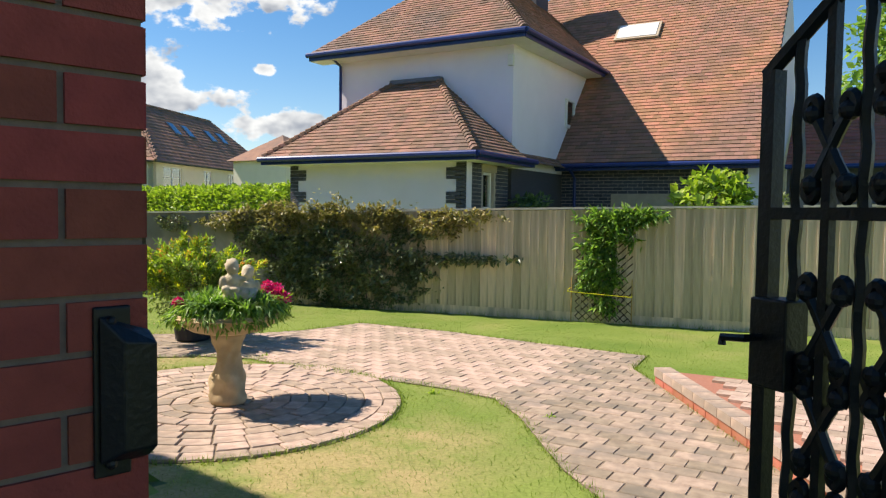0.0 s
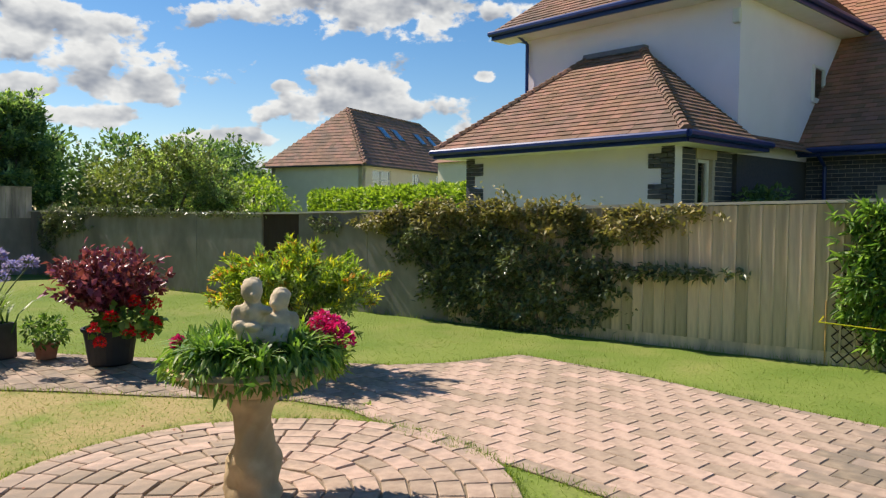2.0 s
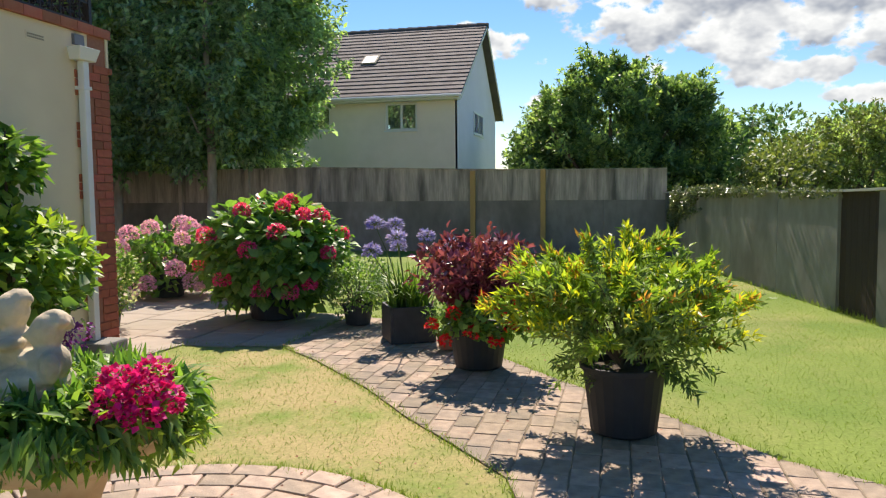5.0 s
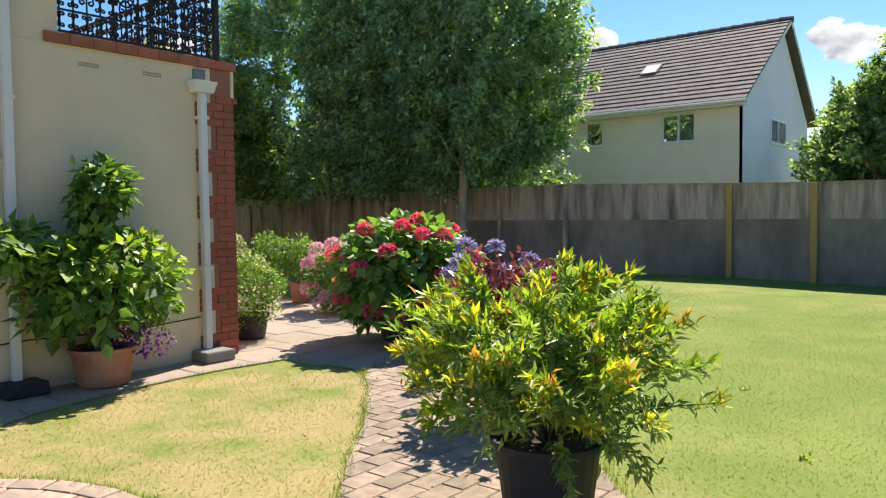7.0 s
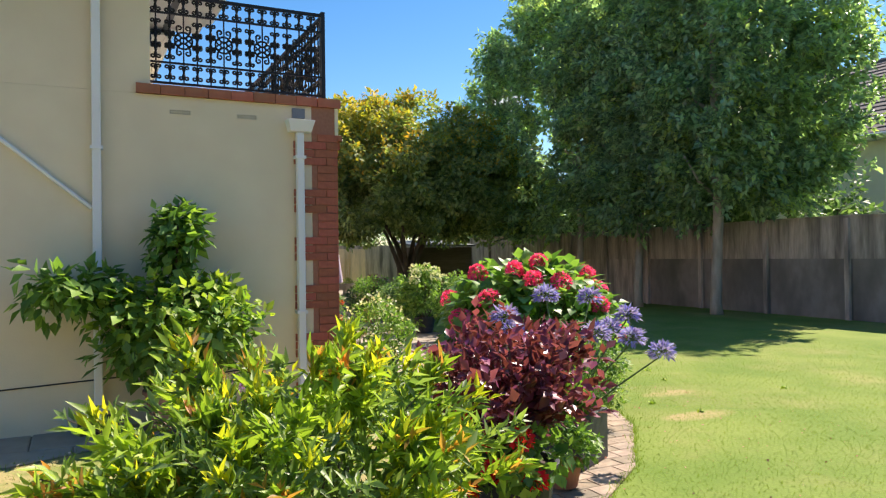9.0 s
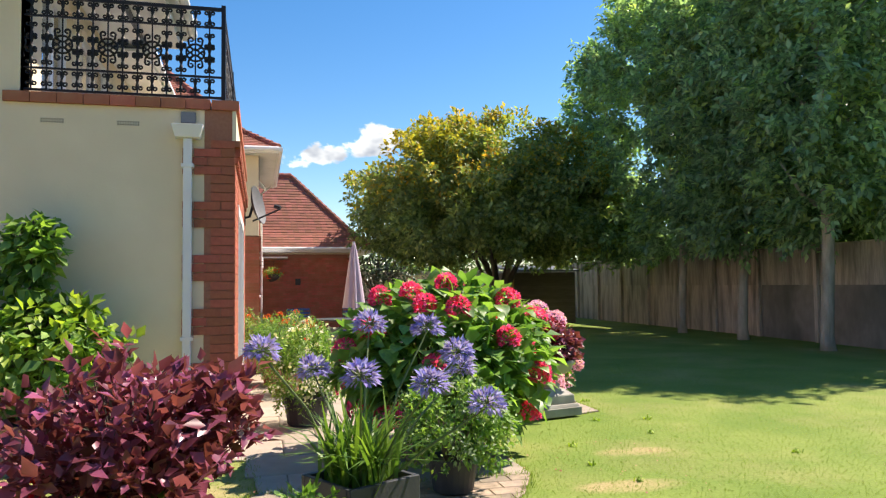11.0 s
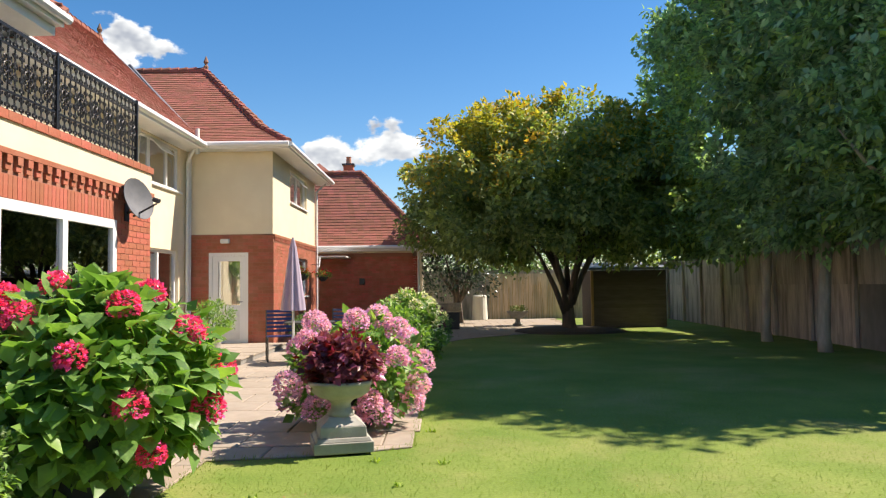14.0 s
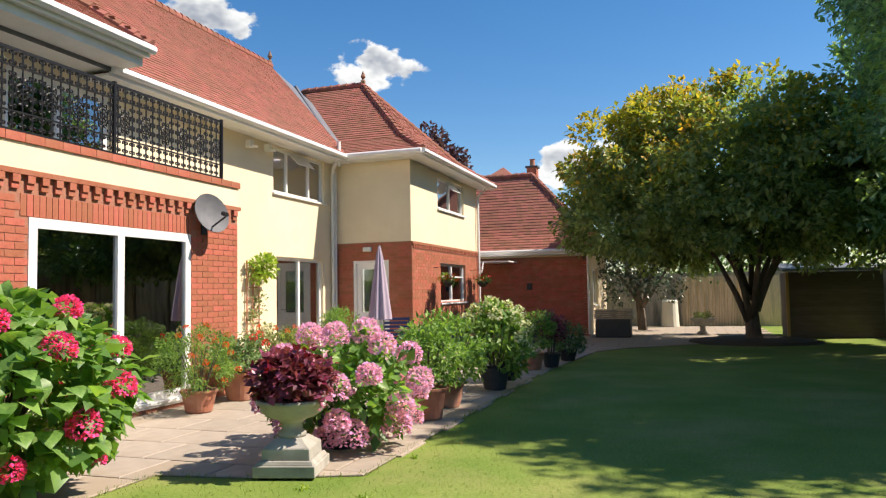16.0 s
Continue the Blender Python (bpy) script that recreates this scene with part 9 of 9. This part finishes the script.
leaves(t, (-14.6, -17.2, 0.52), (0.3, 0.3, 0.1), 24, 18, 0.08, 0.07, L_OLIVE, 340)
t = thing("bamboo_screen", (-15.2, -21.9, 0), "thin pale climber stems on a board screen", "screen")
g = Geo()
rr = random.Random(8)
for i in range(26):
    x = -16.4 + i * 0.1
    g.tube([(x, -21.95, 0), (x + rr.uniform(-0.1, 0.1), -21.95, rr.uniform(1.2, 1.7))], 0.008, 4)
part("stems", g, POST_YELLOW, t, kind="stuff")
part("back_panel", Geo().box(-17.2, -14.0, -22.2, -22.1, 0, 1.75), FENCE_WOOD, t)
for i, (x, y, r) in enumerate(((-12.8, -19.4, 1.3), (-14.6, -23.6, 1.7), (-12.0, -24, 2.2), (-17.5, -24.5, 2.0), (-20.3, -25.2, 2.2), (-16.1, -25.2, 1.9), (-9.6, -24.6, 1.8))):
    shrub_far("dark_shrub", (x, y, 1.9), (r, r, 1.6), 60, 45, 0.45, 0.13, L_HOLLY if i == 0 else L_DARK, 350 + i, "dark evergreen shrub at the end of the garden", cat="shrub")
# purple-leaved tree beyond the roofs
shrub_far("copper_beech", (-2.1, -28.5, 7.4), (1.9, 1.8, 1.9), 110, 45, 0.45, 0.24, L_BEECH, 360, "copper-leaved tree beyond the roofs")
t = thing("far_chimney", (-10.2, -21.5, 0), "brick chimney stack rising from a small roof", "chimney")
part("stack", Geo().box(-8.55, -8.15, -24.2, -23.8, 0, 6.35), BRICK, t)
part("cap", Geo().box(-8.60, -8.10, -24.25, -23.75, 6.35, 6.42), BRICK_DARK, t)
part("small_roof", Geo().add([(-7.75, -23.4, 5.95), (-6.45, -23.4, 5.95), (-6.45, -25.0, 5.95), (-7.75, -25.0, 5.95), (-7.1, -24.1, 6.5)], [(0, 1, 4), (1, 2, 4), (2, 3, 4), (3, 0, 4), (3, 2, 1, 0)]), TILE_RED, t)
part("pot", Geo().lathe(-8.35, -24.0, [(0.11, 6.42), (0.10, 6.68), (0.12, 6.72)], 12), TERRACOTTA, t)

# shrubs by the white house
shrub_far("lime_shrub", (-2.6, 14.4, 1.5), (0.75, 0.7, 0.75), 50, 24, 0.2, 0.17, L_LIME, 370, "bright lime-green large-leaved shrub above the fence", cat="shrub")
shrub_far("dark_shrub", (-6.0, 13.9, 1.4), (0.45, 0.6, 0.5), 40, 30, 0.16, 0.10, L_DARK, 371, "dark green shrub against the brick wall", cat="shrub")
shrub_far("grey_shrub", (-1.7, 14.6, 1.5), (0.4, 0.4, 0.5), 24, 26, 0.16, 0.08, L_OLIVE, 372, "grey-green shrub above the fence", cat="shrub")

# ---- the gateway ----
def cam_plan(depth, side):
    yaw = radians(30.4)
    f, r = Vector((-math.sin(yaw), math.cos(yaw), 0)), Vector((math.cos(yaw), math.sin(yaw), 0))
    return f * depth + r * side


PF = cam_plan(1.04, -0.416)
pa = radians(30.4 + 44)
PU, PN = Vector((math.cos(pa), math.sin(pa), 0)), Vector((math.sin(pa), -math.cos(pa), 0))
pier = thing("gate_pier", (PF.x, PF.y, 0), "dark red brick gate pier with pale mortar joints", "gate pier")
o = PF - PU * 0.45
part("core", Geo().obox(o - PN * 0.445 + PU * 0.006, PU * 0.438, PN * 0.438, (0, 0, 2.4)), material("pier_mortar", (0.27, 0.19, 0.15), (0.21, 0.145, 0.115), 0.95, 40, 0.5, 150), pier)
out = []
for r_ in range(31):
    z = 0.018 + r_ * 0.0755
    odd = r_ % 2
    for face, (fo, fu_, fn_) in enumerate(((o, PU, PN), (PF, -PN, PU))):
        cuts = [0, 0.1125, 0.3375, 0.45] if (odd + face) % 2 else [0, 0.225, 0.45]
        for a, b in zip(cuts, cuts[1:]):
            out.append(Geo().obox(Vector((fo.x, fo.y, z + 0.005)) + fu_ * (a + 0.005) - fn_ * 0.03, fu_ * (b - a - 0.010), fn_ * (0.03 - 0.0), (0, 0, 0.0655)))
pieces_later("brick", BRICK_PIER, pier, out)
part("cap", Geo().obox(o - PN * 0.49 - PU * 0.04, PU * 0.53, PN * 0.53, (0, 0, 0.07)).box(0, 0.001, 0, 0.001, 2.4, 2.401) if False else Geo().obox(o - PN * 0.49 - PU * 0.04 + Vector((0, 0, 2.4)), PU * 0.53, PN * 0.53, (0, 0, 0.07)), STONE, pier, bevel=0.01)
keep = thing("gate_lock_keep", PF + Vector((0, 0, 1.2)), "black iron lock keep bolted to the brick pier", "lock keep")
q = PF - PU * 0.078 + Vector((0, 0, 1.13))
part("back_plate", Geo().obox(q, PU * 0.050, PN * 0.008, (0, 0, 0.235)), IRON, keep, bevel=0.003)
part("housing", Geo().add([q + PN * 0.012 + PU * 0.005 + Vector((0, 0, 0.02)), q + PN * 0.012 + PU * 0.074 + Vector((0, 0, 0.02)), q + PN * 0.040 + PU * 0.074 + Vector((0, 0, 0.04)), q + PN * 0.040 + PU * 0.03 + Vector((0, 0, 0.04)),
                           q + PN * 0.012 + PU * 0.005 + Vector((0, 0, 0.225)), q + PN * 0.012 + PU * 0.074 + Vector((0, 0, 0.20)), q + PN * 0.040 + PU * 0.074 + Vector((0, 0, 0.185)), q + PN * 0.040 + PU * 0.03 + Vector((0, 0, 0.19))],
                          [(3, 2, 1, 0), (4, 5, 6, 7), (0, 1, 5, 4), (1, 2, 6, 5), (2, 3, 7, 6), (3, 0, 4, 7)]), IRON, keep, bevel=0.003)
for dz in (0.02, 0.215):
    part("bolt", Geo().ball(tuple(q + PU * 0.02 + PN * 0.014 + Vector((0, 0, dz))), 0.008, 8, 6), IRON, keep)

GA = cam_plan(1.43, 0.62)
gd = cam_plan(0.70, 0.935) - GA
GL = gd.length
GU = gd / GL
GN = Vector((-GU.y, GU.x, 0))
gate = thing("iron_gate", (GA.x, GA.y, 0.04), "open black wrought-iron garden gate with scrolls and twisted bars", "gate")


def gbox(s0, s1, z0, z1, th=0.012, name="bar", up=0.0):
    return part(name, Geo().obox(GA + GU * s0 - GN * th / 2 + Vector((0, 0, z0)), GU * (s1 - s0), GN * th, (0, 0, z1 - z0)), IRON, gate)


gbox(0, 0.030, 0.06, 1.775, 0.03, "stile"), gbox(GL - 0.03, GL, 0.06, 2.15, 0.03, "stile")
gbox(0.03, GL - 0.03, 1.494, 1.516, 0.032, "rail"), gbox(0.03, GL - 0.03, 0.08, 0.11, 0.03, "rail"), gbox(0.03, GL - 0.03, 0.60, 0.62, 0.03, "rail")
arc_pts = [GA + GU * s + Vector((0, 0, 1.77 + 0.40 * math.sin(min(1, s / GL) * math.pi / 2))) for s in [GL * i / 14 for i in range(15)]]
part("top_rail", Geo().tube(arc_pts, 0.016, 6), IRON, gate)
s, i = 0.075, 0
while s < GL - 0.05:
    ztop = 1.77 + 0.40 * math.sin(s / GL * math.pi / 2)
    if i % 2:
        gbox(s - 0.009, s + 0.009, 0.1, ztop, 0.018)
    else:
        pts, rad = [], []
        for k in range(60):
            z = 0.1 + (ztop - 0.1) * k / 59
            a = z * 55
            tw = 0.002
            pts.append(GA + GU * (s + tw * math.cos(a)) + GN * tw * math.sin(a) + Vector((0, 0, z)))
            rad.append(0.0115)
        part("twisted_bar", Geo().tube(pts, rad, 5), IRON, gate)
    s += 0.068
    i += 1


def gscroll(s, z, w, h, flip=1):
    g = Geo()
    for sx in (1, -1):
        for sz in (1, -1):
            pts = [(0.0, 0.0), (0.25, 0.30), (0.55, 0.62)] + [(x, y) for x, y in arc(0.62, 0.80, 0.26, -0.6, 1.5 * math.pi, 12, 0.4)]
            g.tube([GA + GU * (s + sx * x * w) + Vector((0, 0, z + sz * y * h)) for x, y in pts], 0.0115, 6)
            e = pts[-1]
            g.ball(tuple(GA + GU * (s + sx * e[0] * w) + Vector((0, 0, z + sz * e[1] * h))), 0.019, 10, 7)
    part("scroll", g, IRON, gate)


for s in (0.143, 0.279, 0.415, 0.551, 0.687):
    if s < GL - 0.08:
        for z in (0.24, 0.42, 0.74, 0.92, 1.12, 1.30, 1.62, 1.80):
            if z < 1.70 + 0.40 * math.sin(s / GL * math.pi / 2) - 0.06:
                gscroll(s, z, 0.056, 0.090)
for z in (0.32, 0.95, 1.33):
    g = Geo()
    for sx in (1, -1):
        g.tube([GA + GU * (0.34 + sx * 0.085 * math.sin(t_ / 12 * math.pi)) + Vector((0, 0, z - 0.17 + 0.34 * t_ / 12)) for t_ in range(13)], 0.009, 5)
    part("oval_scroll", g, IRON, gate)
part("lock_box", Geo().obox(GA + GU * 0.002 - GN * 0.03 + Vector((0, 0, 1.175)), GU * 0.085, GN * 0.06, (0, 0, 0.17)), IRON, gate, "black iron lock box", bevel=0.004)
part("lever_handle", Geo().tube([GA + GU * 0.03 + GN * 0.03 + Vector((0, 0, 1.27)), GA + GU * 0.03 + GN * 0.07 + Vector((0, 0, 1.27)), GA - GU * 0.02 + GN * 0.075 + Vector((0, 0, 1.265)), GA - GU * 0.02 + GN * 0.075 + Vector((0, 0, 1.25))], 0.008, 6), IRON, gate)
part("lever_handle", Geo().tube([GA + GU * 0.03 - GN * 0.03 + Vector((0, 0, 1.27)), GA + GU * 0.03 - GN * 0.07 + Vector((0, 0, 1.27)), GA - GU * 0.02 - GN * 0.075 + Vector((0, 0, 1.265)), GA - GU * 0.02 - GN * 0.075 + Vector((0, 0, 1.25))], 0.008, 6), IRON, gate)
part("drop_bolt", Geo().tube([GA + GU * 0.045 + GN * 0.012 + Vector((0, 0, 0.045)), GA + GU * 0.045 + GN * 0.012 + Vector((0, 0, 0.4))], 0.008, 6), IRON, gate)

# ---- the pieces of walls and pavements ----
for name, mat, parent, geos, label in LATER:
    seen = {}
    for geo in geos:
        o = Vector(geo.v[0])
        key = tuple(tuple(round(c, 4) for c in (Vector(p) - o)) for p in geo.v)
        me = seen.get(key)
        if me is None:
            local = Geo().add([Vector(p) - o for p in geo.v], geo.f)
            me = seen[key] = mesh_of(name, local, mat)
        ob = new(name, me)
        ob.parent = parent
        ob.location = o - WORLD_AT[parent]
